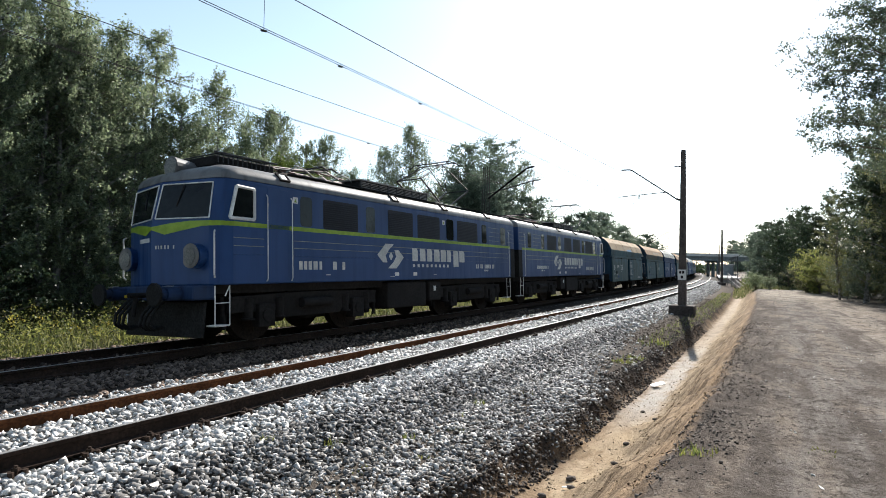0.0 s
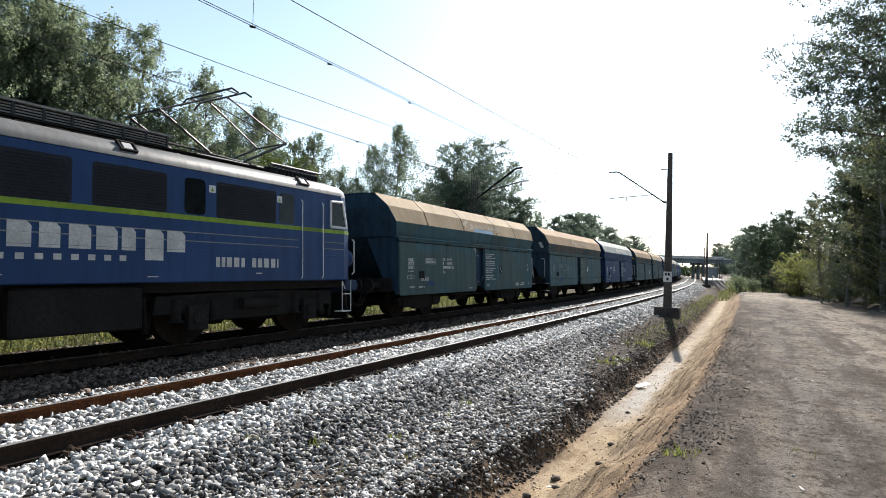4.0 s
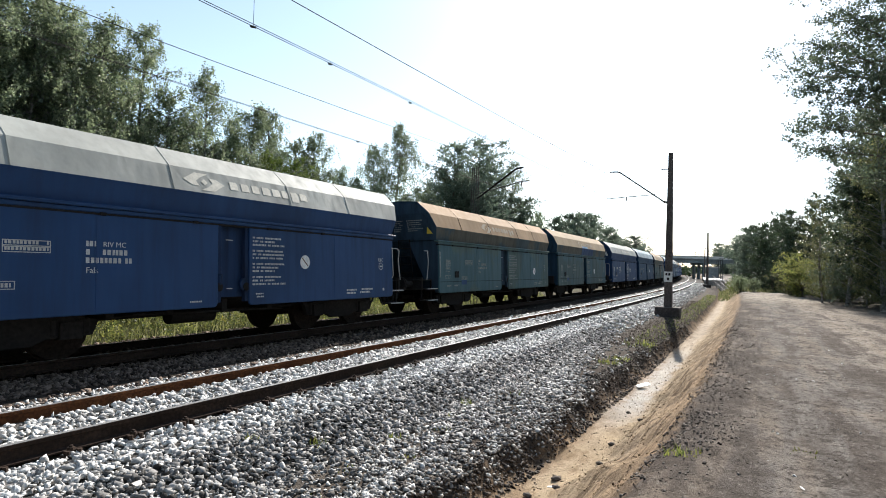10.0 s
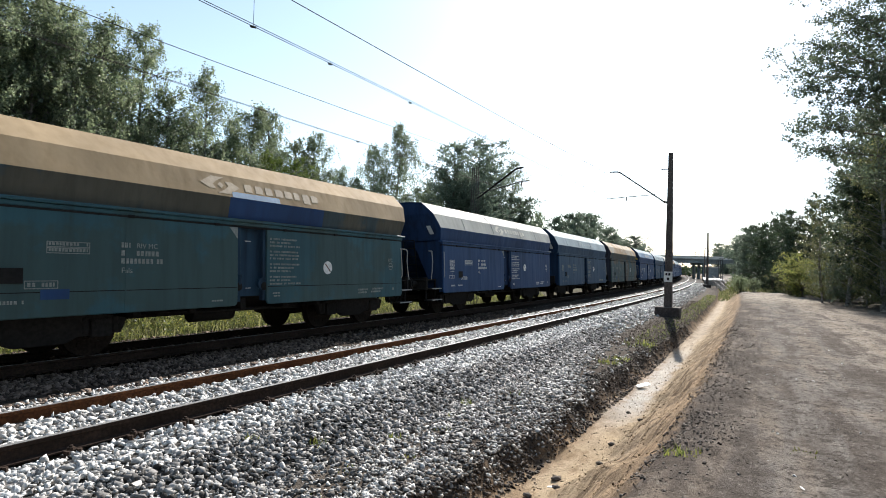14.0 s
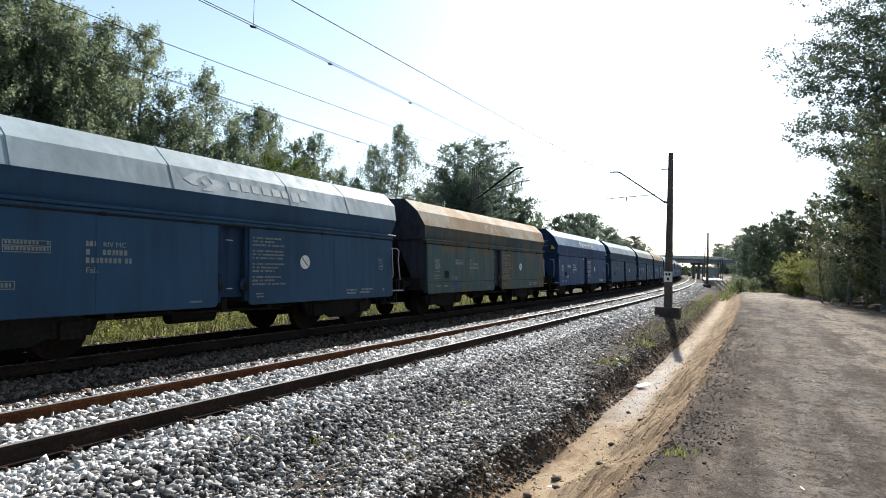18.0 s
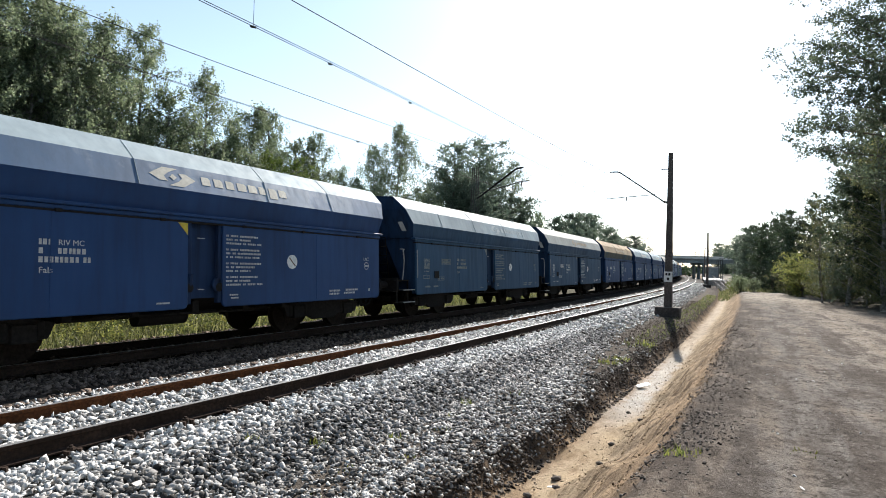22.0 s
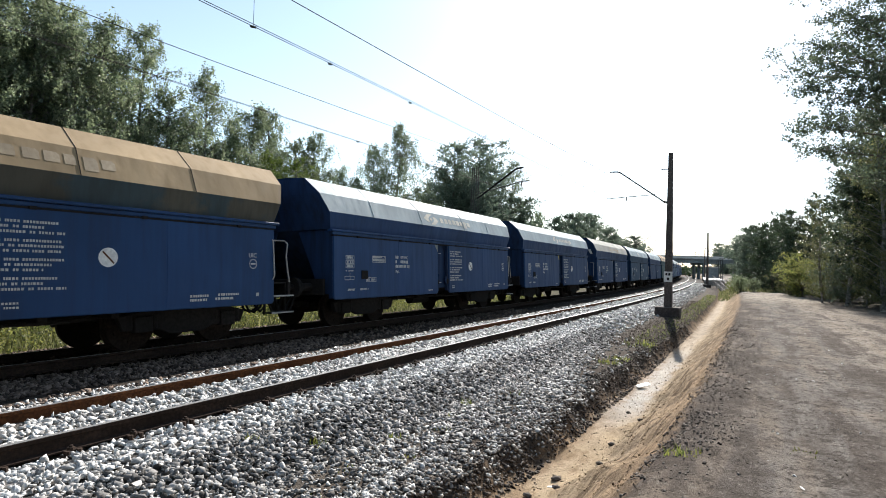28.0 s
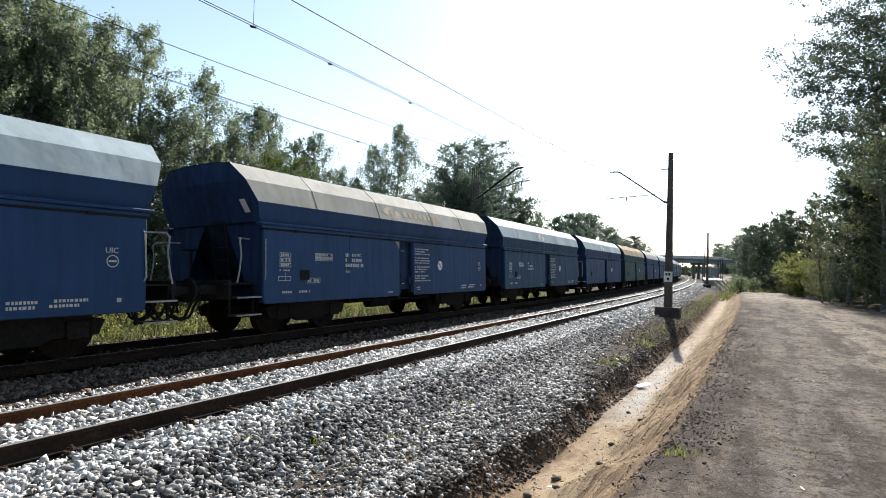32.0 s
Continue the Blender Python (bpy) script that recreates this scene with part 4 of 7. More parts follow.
for i, (kind, x, y, tall, lf) in enumerate([
        ("poplar", 3.75, 17.0, 14.6, None), ("birch_wide", 3.9, 37.7, 10.4, "poplar"), ("birch_wide", 4.9, 33.6, 10.8, "autumn"), ("birch_leafy", 6.4, 37.0, 9.0, "autumn"), ("birch_wide", 7.0, 41.0, 9.5, "poplar"), ("oak", 6.4, 40.0, 11.6, "grey"), ("oak", 5.4, 36.2, 8.8, "dark"), ("oak", 6.0, 45.5, 10.5, "dark"), ("birch_wide", 2.9, 40.4, 6.6, "autumn"), ("birch_leafy", 3.4, 41.5, 4.2, "grey"), ("birch_leafy", 4.2, 39.8, 4.8, "autumn"),
        ("birch_leafy", 4.6, 36.7, 3.8, "autumn"), ("birch_leafy", 5.2, 33.5, 3.8, "dark"), ("shrub", 2.4, 49.9, 3.1, "weed"), ("shrub", 1.7, 52.0, 2.3, "autumn"), ("shrub", 3.4, 46.5, 2.9, "weed"), ("shrub", 4.3, 43.5, 2.4, "autumn"),
        ("oak", -0.5, 66.0, 6.8, "dark"), ("oak", 2.0, 62.0, 7.8, "dark"), ("oak", 3.9, 57.9, 8.2, "dark"), ("oak", 0.8, 70.0, 7.6, "dark"), ("oak", 6.2, 54.0, 9.0, "dark"), ("oak", 8.5, 48.0, 10.0, "dark"), ("oak", 7.2, 42.0, 11.0, "dark"),
        ("bush", 0.6, 61.0, 2.8, "dark"), ("bush", 1.9, 58.5, 2.8, "dark"), ("bush", 3.3, 54.5, 3.0, "dark"), ("bush", 4.6, 50.5, 3.0, "dark"), ("bush", -0.8, 64.0, 2.6, "dark"),
        ("far_tree", -2.7, 82.0, 6.6, None), ("far_tree", -1.5, 76.0, 7.0, None), ("far_tree", -2.4, 106.0, 7.5, None), ("far_tree", -1.0, 98.0, 8.0, None), ("oak", 2.0, 92.0, 9.0, None),
        ("shrub", -1.9, 57.5, 1.5, "birch"), ("shrub", -0.8, 56.5, 1.2, "birch"), ("shrub", -2.4, 78.0, 1.6, "bright"), ("bush", -1.4, 72.0, 2.4, "grey"), ("bush", -2.6, 64.0, 1.3, "bright"),
        ("oak", 9.5, 24.0, 11.0, None), ("oak", 9.5, 12.0, 11.0, None), ("far_tree", -2.6, 130.0, 9.0, None), ("oak", 2.0, 140.0, 12.0, None), ("far_tree", -13.8, 214.0, 11.0, None), ("far_tree", -11.0, 206.0, 10.0, None),
        # the last six are added unseen round the camera, darkening reflections on the train
        ("far_tree", -8.2, 216.0, 11.5, None), ("far_tree", -5.0, 210.0, 11.0, None), ("far_tree", 10.0, 5.0, 10.0, None), ("far_tree", 10.5, 0.0, 11.0, None), ("far_tree", 9.0, -5.5, 10.0, None), ("far_tree", 6.5, -11.0, 11.0, None),
        ("far_tree", 2.0, -14.0, 10.0, None), ("far_tree", -3.0, -16.0, 11.0, None)]):
    plant_xy(kind, x, y, tall, 83 * i % 360, lf)


# woods that close the view all round, far off
rf = np.random.default_rng(9)
tips = []
for ring, (rad0, hgt) in enumerate(((320, 9), (350, 12))):
    for a in np.arange(-66, 60, 0.8):
        an = radians(a + 4)
        r0 = rad0 + rf.normal(0, 8)
        h = hgt * (0.8 + 0.3 * rf.random()) + 2.5 * wobble(a, ring, 0.12)
        if -1 < a + 4 < 8.5:
            h *= 0.4
        for q in range(16):
            tips.append((-10 - math.sin(an) * r0 + rf.normal(0, 2.2), math.cos(an) * r0 + rf.normal(0, 2.2), h * (0.02 + 0.95 * rf.random())))
fv, ff = leaf_mesh(rf, tips, (1.2, 1.2, 0.8), 6, 1.15)
tagged(part("far_woods", raw_mesh("far_woods", fv, ff), LEAF["dark"]), "distant hazy green woods beyond the fields", "woods", kind="stuff")

# ---- road bridge, platform and stairs in the distance ----
CB = Vector((-21.3, 160.2, 0))
BW = Vector((14.2, 8.0, 0)).normalized()
bm_ = Matrix.Translation(CB) @ Matrix.Rotation(math.atan2(BW.y, BW.x), 4, "Z")
br = thing("road_bridge", "grey concrete road bridge over the railway", "bridge", m=bm_)
sh = Shape()
sh.box(-60, 60, 0, 9, 4.9, 5.35)
part("deck", sh, M["bridge"], br)
for y in (0.9, 3.6, 6.4, 8.1):
    sh = Shape()
    sh.box(-60, 60, y - 0.3, y + 0.3, 4.0, 4.9)
    part("girder", sh, M["bridge"], br)
sh = Shape()
sh.box(-60, 60, -0.12, 0.0, 5.10, 5.85)
part("fascia", sh, M["platform"], br, "pale concrete edge beam")
for q in range(40):
    sh = Shape()
    sh.box(-60 + 3 * q, -59.92 + 3 * q, -0.1, -0.04, 5.75, 6.75)
    part("railing_post", sh, M["steel"], br)
for z in (6.2, 6.7):
    sh = Shape()
    sh.box(-60, 60, -0.09, -0.05, z, z + 0.06)
    part("railing_bar", sh, M["steel"], br)
for x in (9.0, 20.0, 32.0, -16.0, -30.0):
    for y in (1.5, 4.5, 7.5):
        sh = Shape()
        sh.rod((x, y, -0.6), (x, y, 3.6), 0.42, 14)
        part("pier", sh, M["bridge"], br)
    sh = Shape()
    sh.box(x - 0.6, x + 0.6, 0.5, 8.5, 3.5, 4.0)
    part("pier_cap", sh, M["bridge"], br)
pf = thing("station_platform", "low pale concrete platform beside the curve", "platform", m=upright(118, 6.9, -0.5))
sh = Shape()
sh.box(-0.9, 2.4, -14, 40, 0.75, 0.95)
part("slab", sh, M["platform"], pf, bevel=0.03)
sh = Shape()
sh.box(-0.6, 2.2, -13.6, 40, 0.0, 0.75)
part("wall", sh, M["concrete"], pf)
for q in range(4):
    sh = Shape()
    sh.rod((2.0, -10 + 12 * q, 0.9), (2.0, -10 + 12 * q, 4.6), 0.06, 6)
    sh.box(1.4, 2.2, -10.1 + 12 * q, -9.9 + 12 * q, 4.5, 4.6)
    part("lamp_post", sh, M["steel"], pf)
hut = thing("platform_shelter", "small pale shelter hut on the platform", "shelter", m=upright(140, 8.3, 0.45))
sh = Shape()
sh.box(-1.0, 1.0, -2, 2, 0, 2.3)
part("wall", sh, M["bridge"], hut, bevel=0.03)
sh = Shape()
sh.box(-1.3, 1.3, -2.3, 2.3, 2.3, 2.45)
part("roof", sh, M["platform"], hut, bevel=0.02)
stair = thing("bank_stairs", "pale rail-lined stairs down the grassy bank", "stairs", m=Matrix.Translation((-3.3, 78.6, -1.45)) @ Matrix.Rotation(math.atan2(3.1, 9.7), 4, "Z"))
for x in (0.0, 1.25):
    for z in (0.35, 0.95):
        sh = Shape()
        sh.rod((x, -0.3, z - 0.35), (x, 10.2, z + 1.75), 0.04, 6)
        part("handrail", sh, M["wood_rail"], stair, "pale tubular handrail")
    for q in range(6):
        sh = Shape()
        sh.rod((x, 2.0 * q, -0.8 + 0.3 * q), (x, 2.0 * q, 0.62 + 0.42 * q), 0.05, 6)
        part("post", sh, M["wood_rail"], stair)
for q in range(22):
    sh = Shape()
    sh.box(0.05, 1.2, 0.46 * q, 0.46 * q + 0.4, -0.46 + 0.095 * q, -0.34 + 0.095 * q)
    part("tread", sh, M["concrete"], stair, bevel=0.015)

# ---- grass and weeds ----
def blades(name, count, s0, s1, o0, o1, hmin, hmax, rng, near=1.3, width=0.012):
    s = s0 + (s1 - s0) * rng.random(count) ** near
    o = o0 + (o1 - o0) * rng.random(count)
    x, y, a = line(s, o)
    z = np.array([ground_z(p, q) for p, q in zip(s, o)]) - 0.02
    h = hmin + (hmax - hmin) * rng.random(count) ** 1.8
    an = rng.random(count) * 2 * np.pi
    w = width * (1 + s / 20)
    lean = rng.normal(0, 0.22, (count, 2)) * h[:, None]
    b = np.stack([x, y, z], -1)
    dx = np.stack([np.cos(an) * w, np.sin(an) * w, 0 * w], -1)
    mid = b + np.stack([lean[:, 0] * 0.4, lean[:, 1] * 0.4, h * 0.6], -1)
    tip = b + np.stack([lean[:, 0], lean[:, 1], h], -1)
    v = np.stack([b - dx, b + dx, mid + dx * 0.8, tip, mid - dx * 0.8], 1).reshape(-1, 3)
    me = bpy.data.meshes.new(name)
    f = [(5 * i, 5 * i + 1, 5 * i + 2, 5 * i + 3, 5 * i + 4) for i in range(count)]
    me.from_pydata(v.tolist(), [], f)
    return me


tagged(part("tall_grass", blades("tall_grass", 10000, 1, 42, -8.0, -3.1, 0.12, 0.7, rng), LEAF["grass"]), "tall sunlit yellow-green grass behind the track", "grass", kind="stuff")
wc = []
for q in range(3000):
    s_, o_ = 0.5 + 40 * rng.random() ** 1.3, -8.2 + 4.9 * rng.random()
    g_ = at(s_, o_, ground_z(s_, o_))
    h_ = 0.3 + 0.75 * rng.random() ** 1.4
    for u in (0.35, 0.6, 0.8, 1.0):
        wc.append((g_.x + rng.normal(0, 0.04), g_.y + rng.normal(0, 0.04), g_.z + h_ * u))
wv, wf = leaf_mesh(rng, wc, 0.08, 6, 0.033)
tagged(part("tall_weeds", raw_mesh("tall_weeds", wv, wf), LEAF["weed"]), "leafy yellow-green weeds and goldenrod behind the track", "weeds", kind="stuff")
bloom = []
for q in range(80):
    s_, o_ = 0.5 + 16 * rng.random(), -7.4 + 3.2 * rng.random()
    g_ = at(s_, o_, ground_z(s_, o_))
    h_ = 0.55 + 0.45 * rng.random()
    for u in range(4):
        bloom.append((g_.x + rng.normal(0, 0.06), g_.y + rng.normal(0, 0.06), g_.z + h_ - 0.05 * u))
bv, bf = leaf_mesh(rng, bloom, 0.03, 7, 0.022)
tagged(part("goldenrod_blooms", raw_mesh("goldenrod_blooms", bv, bf), leaf_mat("goldenrod", (0.26, 0.21, 0.03), (0.44, 0.37, 0.07), 0.4)), "yellow goldenrod blooms among the weeds", "flowers", kind="stuff")
tagged(part("weeds", blades("weeds", 7000, 56, 110, 8.0, 16, 0.08, 0.4, rng, 1.0, 0.014), LEAF["grass"]), "rough grass on the bank before the bridge", "grass", kind="stuff")
tagged(part("bank_grass", blades("bank_grass", 1500, 17, 60, 7.0, 7.9, 0.03, 0.16, rng, 1.0, 0.012), LEAF["grass"]), "short dry grass along the ditch bank", "grass", kind="stuff")


def tuft(s, off, n, h, r, seed, label="small green weed tuft between the stones"):
    g = np.random.default_rng(seed)
    me = blades("weed_tuft", n, s - r, s + r, off - r, off + r, h * 0.3, h, g, 1.0, 0.006)
    tagged(part("weed_tuft", me, LEAF["weed"]), label, "weed", "weed tufts", kind="stuff")


for i, (s, off, n, h, r) in enumerate([(13.8, 7.45, 110, 0.13, 0.26), (14.5, 7.55, 90, 0.14, 0.24), (8.0, 6.55, 40, 0.14, 0.10), (5.0, 6.2, 36, 0.13, 0.09), (6.0, 6.6, 30, 0.12, 0.10), (4.4, 5.8, 30, 0.13, 0.08), (5.6, 9.95, 60, 0.12, 0.16),
                                       (6.2, 10.9, 30, 0.05, 0.12), (17.8, 7.6, 60, 0.2, 0.3), (9.2, 6.9, 24, 0.1, 0.1), (3.7, 6.5, 16, 0.07, 0.09), (4.1, 6.95, 14, 0.06, 0.1), (4.8, 6.75, 18, 0.08, 0.1), (5.5, 7.1, 16, 0.07, 0.1), (6.7, 6.9, 20, 0.08, 0.12), (7.3, 6.6, 16, 0.08, 0.1)]):
    tuft(s, off, n, h, r, 40 + i)
lit = Shape()
lit.add([(-0.22, -0.06, 0.02), (0.2, -0.09, 0.06), (0.24, 0.05, 0.10), (-0.05, 0.1, 0.05), (-0.2, 0.08, 0.03), (-0.22, -0.06, 0.0), (0.2, -0.09, 0.04), (0.24, 0.05, 0.08), (-0.05, 0.1, 0.03), (-0.2, 0.08, 0.01)],
        [(0, 1, 2, 3, 4), (9, 8, 7, 6, 5), (0, 5, 6, 1), (1, 6, 7, 2), (2, 7, 8, 3), (3, 8, 9, 4), (4, 9, 5, 0)])
for s, off, k, turn in ((13.1, 8.32, 0.8, 60), (6.35, 8.5, 0.25, 10), (5.2, 10.85, 0.12, 120)):
    o = tagged(part("litter", lit, M["white"], m=upright(s, off, ground_z(s, off) + 0.02, turn)), "crumpled white scrap lying in the dirt", "litter", "scraps of litter")
    o.scale = (k, k, k)
rk = Shape()
rk.add(ROUND_V * np.array((0.26, 0.2, 0.15)), ROUND_F)
for s, off, k in ((6.75, 8.42, 0.5), (6.35, 8.55, 0.4), (5.85, 8.62, 0.45), (6.1, 8.3, 0.4), (8.4, 8.7, 0.4), (7.5, 8.75, 0.35), (9.2, 8.95, 0.3), (10.6, 8.5, 0.35)):
    o = tagged(part("dark_stone", rk, CLODS, m=upright(s, off, ground_z(s, off) + 0.04 * k, 70 * k * s)), "dark stone lying in the sandy ditch", "stone", "stones in the ditch")
    o.scale = (k, k, k * 0.8)
# ---- the train ----
CENTRES = [43.82, 57.65, 70.32, 84.1, 96.91, 110.5, 123.2, 136.25, 149.94, 162.97, 175.78, 188.4, 201.45, 214.5, 228.2, 241.2, 254.3, 267.3, 280.6, 293.6, 306.8, 320.0, 333.2, 346.4, 359.6, 372.8]
# platform end: 1 towards the rear of the train, -1 towards its front
ENDS = [1, -1, 1, -1, 1, -1, 1, 1, -1, -1, -1, 1, 1, 1, -1, 1, -1, 1, 1, -1, 1, -1, 1, 1, -1, 1]


def travelled(t):
    return 6.05 * t + 0.02 * t * t


TEAL, GREEN, BLUE, DEEP = (0.019, 0.072, 0.091), (0.042, 0.079, 0.071), (0.003, 0.035, 0.116), (0.004, 0.035, 0.112)
MID, OLIVE, BRIGHT = (0.006, 0.043, 0.096), (0.082, 0.062, 0.032), (0.004, 0.036, 0.122)
TAN, ORANGE, GREY, PALE, CREAM = (0.32, 0.228, 0.128), (0.33, 0.205, 0.105), (0.325, 0.33, 0.30), (0.28, 0.345, 0.375), (0.35, 0.34, 0.30)
LIVERY = [(TEAL, TAN), (GREEN, ORANGE), (DEEP, GREY), (GREEN, ORANGE), (TEAL, TAN), (DEEP, GREY), (MID, PALE), (OLIVE, ORANGE), (BRIGHT, PALE), (MID, PALE), (MID, GREY), (BLUE, TAN), (BLUE, PALE), (DEEP, PALE),
          (DEEP, CREAM), (MID, PALE), (DEEP, PALE), (TEAL, TAN), (DEEP, GREY), (MID, PALE), (BLUE, CREAM), (DEEP, PALE), (TEAL, TAN), (DEEP, GREY), (MID, PALE), (DEEP, PALE)]
NAMES = {TEAL: "teal", GREEN: "dull green", BLUE: "blue", DEEP: "dark blue", MID: "faded blue", OLIVE: "rusty olive", BRIGHT: "bright blue",
         TAN: "tan", ORANGE: "orange-tan", GREY: "pale grey", PALE: "pale blue-grey", CREAM: "cream"}
PAINTS = {}
PEEL = (0.335, 0.222, 0.115)
NAMES[PEEL] = "peeling orange"
LIVERY[7] = (OLIVE, PEEL)


def livery(c, roof):
    if (c, roof) not in PAINTS:
        rusty = 0.45 if c in (OLIVE, PEEL) else 0.1 if c in (GREEN,) else 0.0
        PAINTS[c, roof] = paint("hopper_%s" % NAMES[c].replace(" ", "_").replace("-", "_") if not roof else "roof_%s" % NAMES[c].replace(" ", "_").replace("-", "_"),
                                c, (0.03, 0.026, 0.022) if not roof else tuple(0.55 * q for q in c), 0.35 if not roof else 0.35, 0.5 if not roof else 0.62 if c in (PALE, GREY) else 0.8, rusty,
                                (0.026, 0.070, 0.076) if c == OLIVE else (0.40, 0.35, 0.27) if c == PEEL else (0.030, 0.084, 0.104) if c == GREEN else (0.030, 0.062, 0.062) if c == TEAL else None, 0.4 if roof else 0.18)
    return PAINTS[c, roof]


def darkened(c):
    """The same paint, darkened and drawn towards blue, for the wagon's ends and centre posts."""
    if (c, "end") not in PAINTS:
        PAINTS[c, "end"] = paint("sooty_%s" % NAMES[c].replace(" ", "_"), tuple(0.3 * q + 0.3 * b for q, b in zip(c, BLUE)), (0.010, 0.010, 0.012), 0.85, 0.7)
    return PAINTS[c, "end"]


HALF = 5.55
HOOD = [(0.97, 3.70, 0.38), (1.37, 3.32, 0.30), (1.54, 2.87, 0.12), (1.46, 2.46, 0.0)]


def strip(rows):
    """A sheet between cross-section rows (x, z, overhang), from end to end."""
    v, f = [], []
    n = 9
    for x, z, over in rows:
        for i in range(n):
            v.append((x, (HALF + 0.05 + over) * (2 * i / (n - 1) - 1), z))
    for r in range(len(rows) - 1):
        for i in range(n - 1):
            f.append((r * n + i, r * n + i + 1, (r + 1) * n + i + 1, (r + 1) * n + i))
    return v, f


def wagon_meshes():
    k = {}
    sh = Shape()
    top = [(-x, z, o) for x, z, o in HOOD[:2]][::-1] + [(-0.4, 3.745, 0.4), (0.4, 3.745, 0.4)] + HOOD[:2]
    sh.add(*strip(top))
    k["roof"] = sh.mesh("roof")
    for sd in (-1, 1):
        sh = Shape()
        sh.add(*strip([(sd * x, z, o) for x, z, o in HOOD[1:3]]))
        k["roof_band", sd] = sh.mesh("roof_band")
        sh = Shape()
        sh.add(*strip([(sd * x, z, o) for x, z, o in HOOD[2:]]))
        k["hood_side", sd] = sh.mesh("hood_side")
        sh = Shape()
        sh.box(min(sd * 1.42, sd * 1.57), max(sd * 1.42, sd * 1.57), -HALF - 0.12, HALF + 0.12, 2.395, 2.45)
        sh.box(min(sd * 1.50, sd * 1.535), max(sd * 1.50, sd * 1.535), -HALF - 0.05, HALF + 0.05, 2.32, 2.395)
        k["eave", sd] = sh.mesh("eave", 0.012)
        for a, b, nm in ((-HALF, -0.38, "f"), (0.38, HALF, "r")):
            sh = Shape()
            r = 0.08
            pts = [(a, 2.30), (a, 0.72 + r), (a + r * 0.3, 0.72 + r * 0.3), (a + r, 0.72), (b - r, 0.72), (b - r * 0.3, 0.72 + r * 0.3), (b, 0.72 + r), (b, 2.30)]
            sh.plate(pts, min(sd * 1.47, sd * 1.53), max(sd * 1.47, sd * 1.53))
            k["door", sd, nm] = sh.mesh("discharge_door", 0.014)
        sh = Shape()
        sh.box(min(sd * 1.30, sd * 1.40), max(sd * 1.30, sd * 1.40), -0.4, 0.4, 0.9, 2.4)
        for y in (-0.33, 0.33):
            sh.box(min(sd * 1.4, sd * 1.5), max(sd * 1.4, sd * 1.5), y - 0.04, y + 0.04, 0.80, 2.38)
        sh.rod((sd * 1.44, 0.30, 1.15), (sd * 1.5, 0.30, 1.15), 0.13, 10)
        sh.rod((sd * 1.44, -0.31, 1.0), (sd * 1.5, -0.31, 1.35), 0.05, 6)
        k["post", sd] = sh.mesh("centre_post", 0.008)
        sh = Shape()
        for y in (-4.6, -2.6, -0.9, 0.9, 2.6, 4.6):
            sh.box(min(sd * 1.49, sd * 1.56), max(sd * 1.49, sd * 1.56), y - 0.05, y + 0.05, 2.28, 2.33)
        k["hinge_strip", sd] = sh.mesh("hinge_strip", 0.006)
    for e in (-1, 1):
        sh = Shape()
        levels = [(0.4, 3.745, 0.4)] + HOOD
        for (xa, za, oa), (xb, zb, ob) in zip(levels, levels[1:]):
            ya_, yb_ = (HALF + 0.05 + oa) * e, (HALF + 0.05 + ob) * e
            sh.add([(-xa, ya_, za), (xa, ya_, za), (xb, yb_, zb), (-xb, yb_, zb)], [(0, 1, 2, 3)])
        k["hood_end", e] = sh.mesh("hood_end")
        sh = Shape()
        y0 = e * (HALF - 0.02)
        sh.add([(-1.4, y0, 2.46), (1.4, y0, 2.46), (1.0, e * 4.2, 1.05), (-1.0, e * 4.2, 1.05)], [(0, 1, 2, 3)])
        k["slope", e] = sh.mesh("hopper_slope")
        sh = Shape()
        for sd in (-1, 1):
            sh.box(min(sd * 1.34, sd * 1.50), max(sd * 1.34, sd * 1.50), min(y0, y0 - e * 0.22), max(y0, y0 - e * 0.22), 0.75, 2.46)
            p = [(sd * 1.40, y0, 2.44), (sd * 0.35, y0, 2.44), (sd * 1.0, y0, 1.05), (sd * 1.40, y0, 1.05)]
            q = [(a, b - e * 0.03, c) for a, b, c in p]
            sh.add(p + q, [(0, 1, 2, 3), (7, 6, 5, 4), (0, 4, 5, 1), (1, 5, 6, 2), (2, 6, 7, 3), (3, 7, 4, 0)])
        sh.box(-1.4, 1.4, min(y0, y0 - e * 0.1), max(y0, y0 - e * 0.1), 0.86, 1.12)
        k["end_frame", e] = sh.mesh("end_frame", 0.006)
    sh = Shape()
    sh.box(-0.55, 0.55, -HALF - 0.1, HALF + 0.1, 0.82, 1.12)
    k["underframe"] = sh.mesh("underframe", 0.01)
    sh = Shape()
    sh.box(-1.25, 1.25, -0.07, 0.07, 0.62, 0.86)
    k["cross_bearer"] = sh.mesh("cross_bearer", 0.008)
    sh = Shape()
    sh.add([(-1.3, -2.4, 1.0), (1.3, -2.4, 1.0), (1.3, 2.4, 1.0), (-1.3, 2.4, 1.0), (-0.5, -2.2, 0.55), (0.5, -2.2, 0.55), (0.5, 2.2, 0.55), (-0.5, 2.2, 0.55)],
           [(0, 1, 5, 4), (1, 2, 6, 5), (2, 3, 7, 6), (3, 0, 4, 7), (4, 5, 6, 7)])
    k["chute"] = sh.mesh("hopper_chute")
    sh = Shape()
    sh.rod((0.75, -0.9, 0.56), (0.75, 0.1, 0.56), 0.15, 12)
    sh.rod((0.9, -2.2, 0.62), (0.9, 2.2, 0.62), 0.03, 6)
    sh.rod((1.2, -1.9, 0.66), (1.2, 1.6, 0.60), 0.022, 6)
    k["brake_gear"] = sh.mesh("brake_gear")
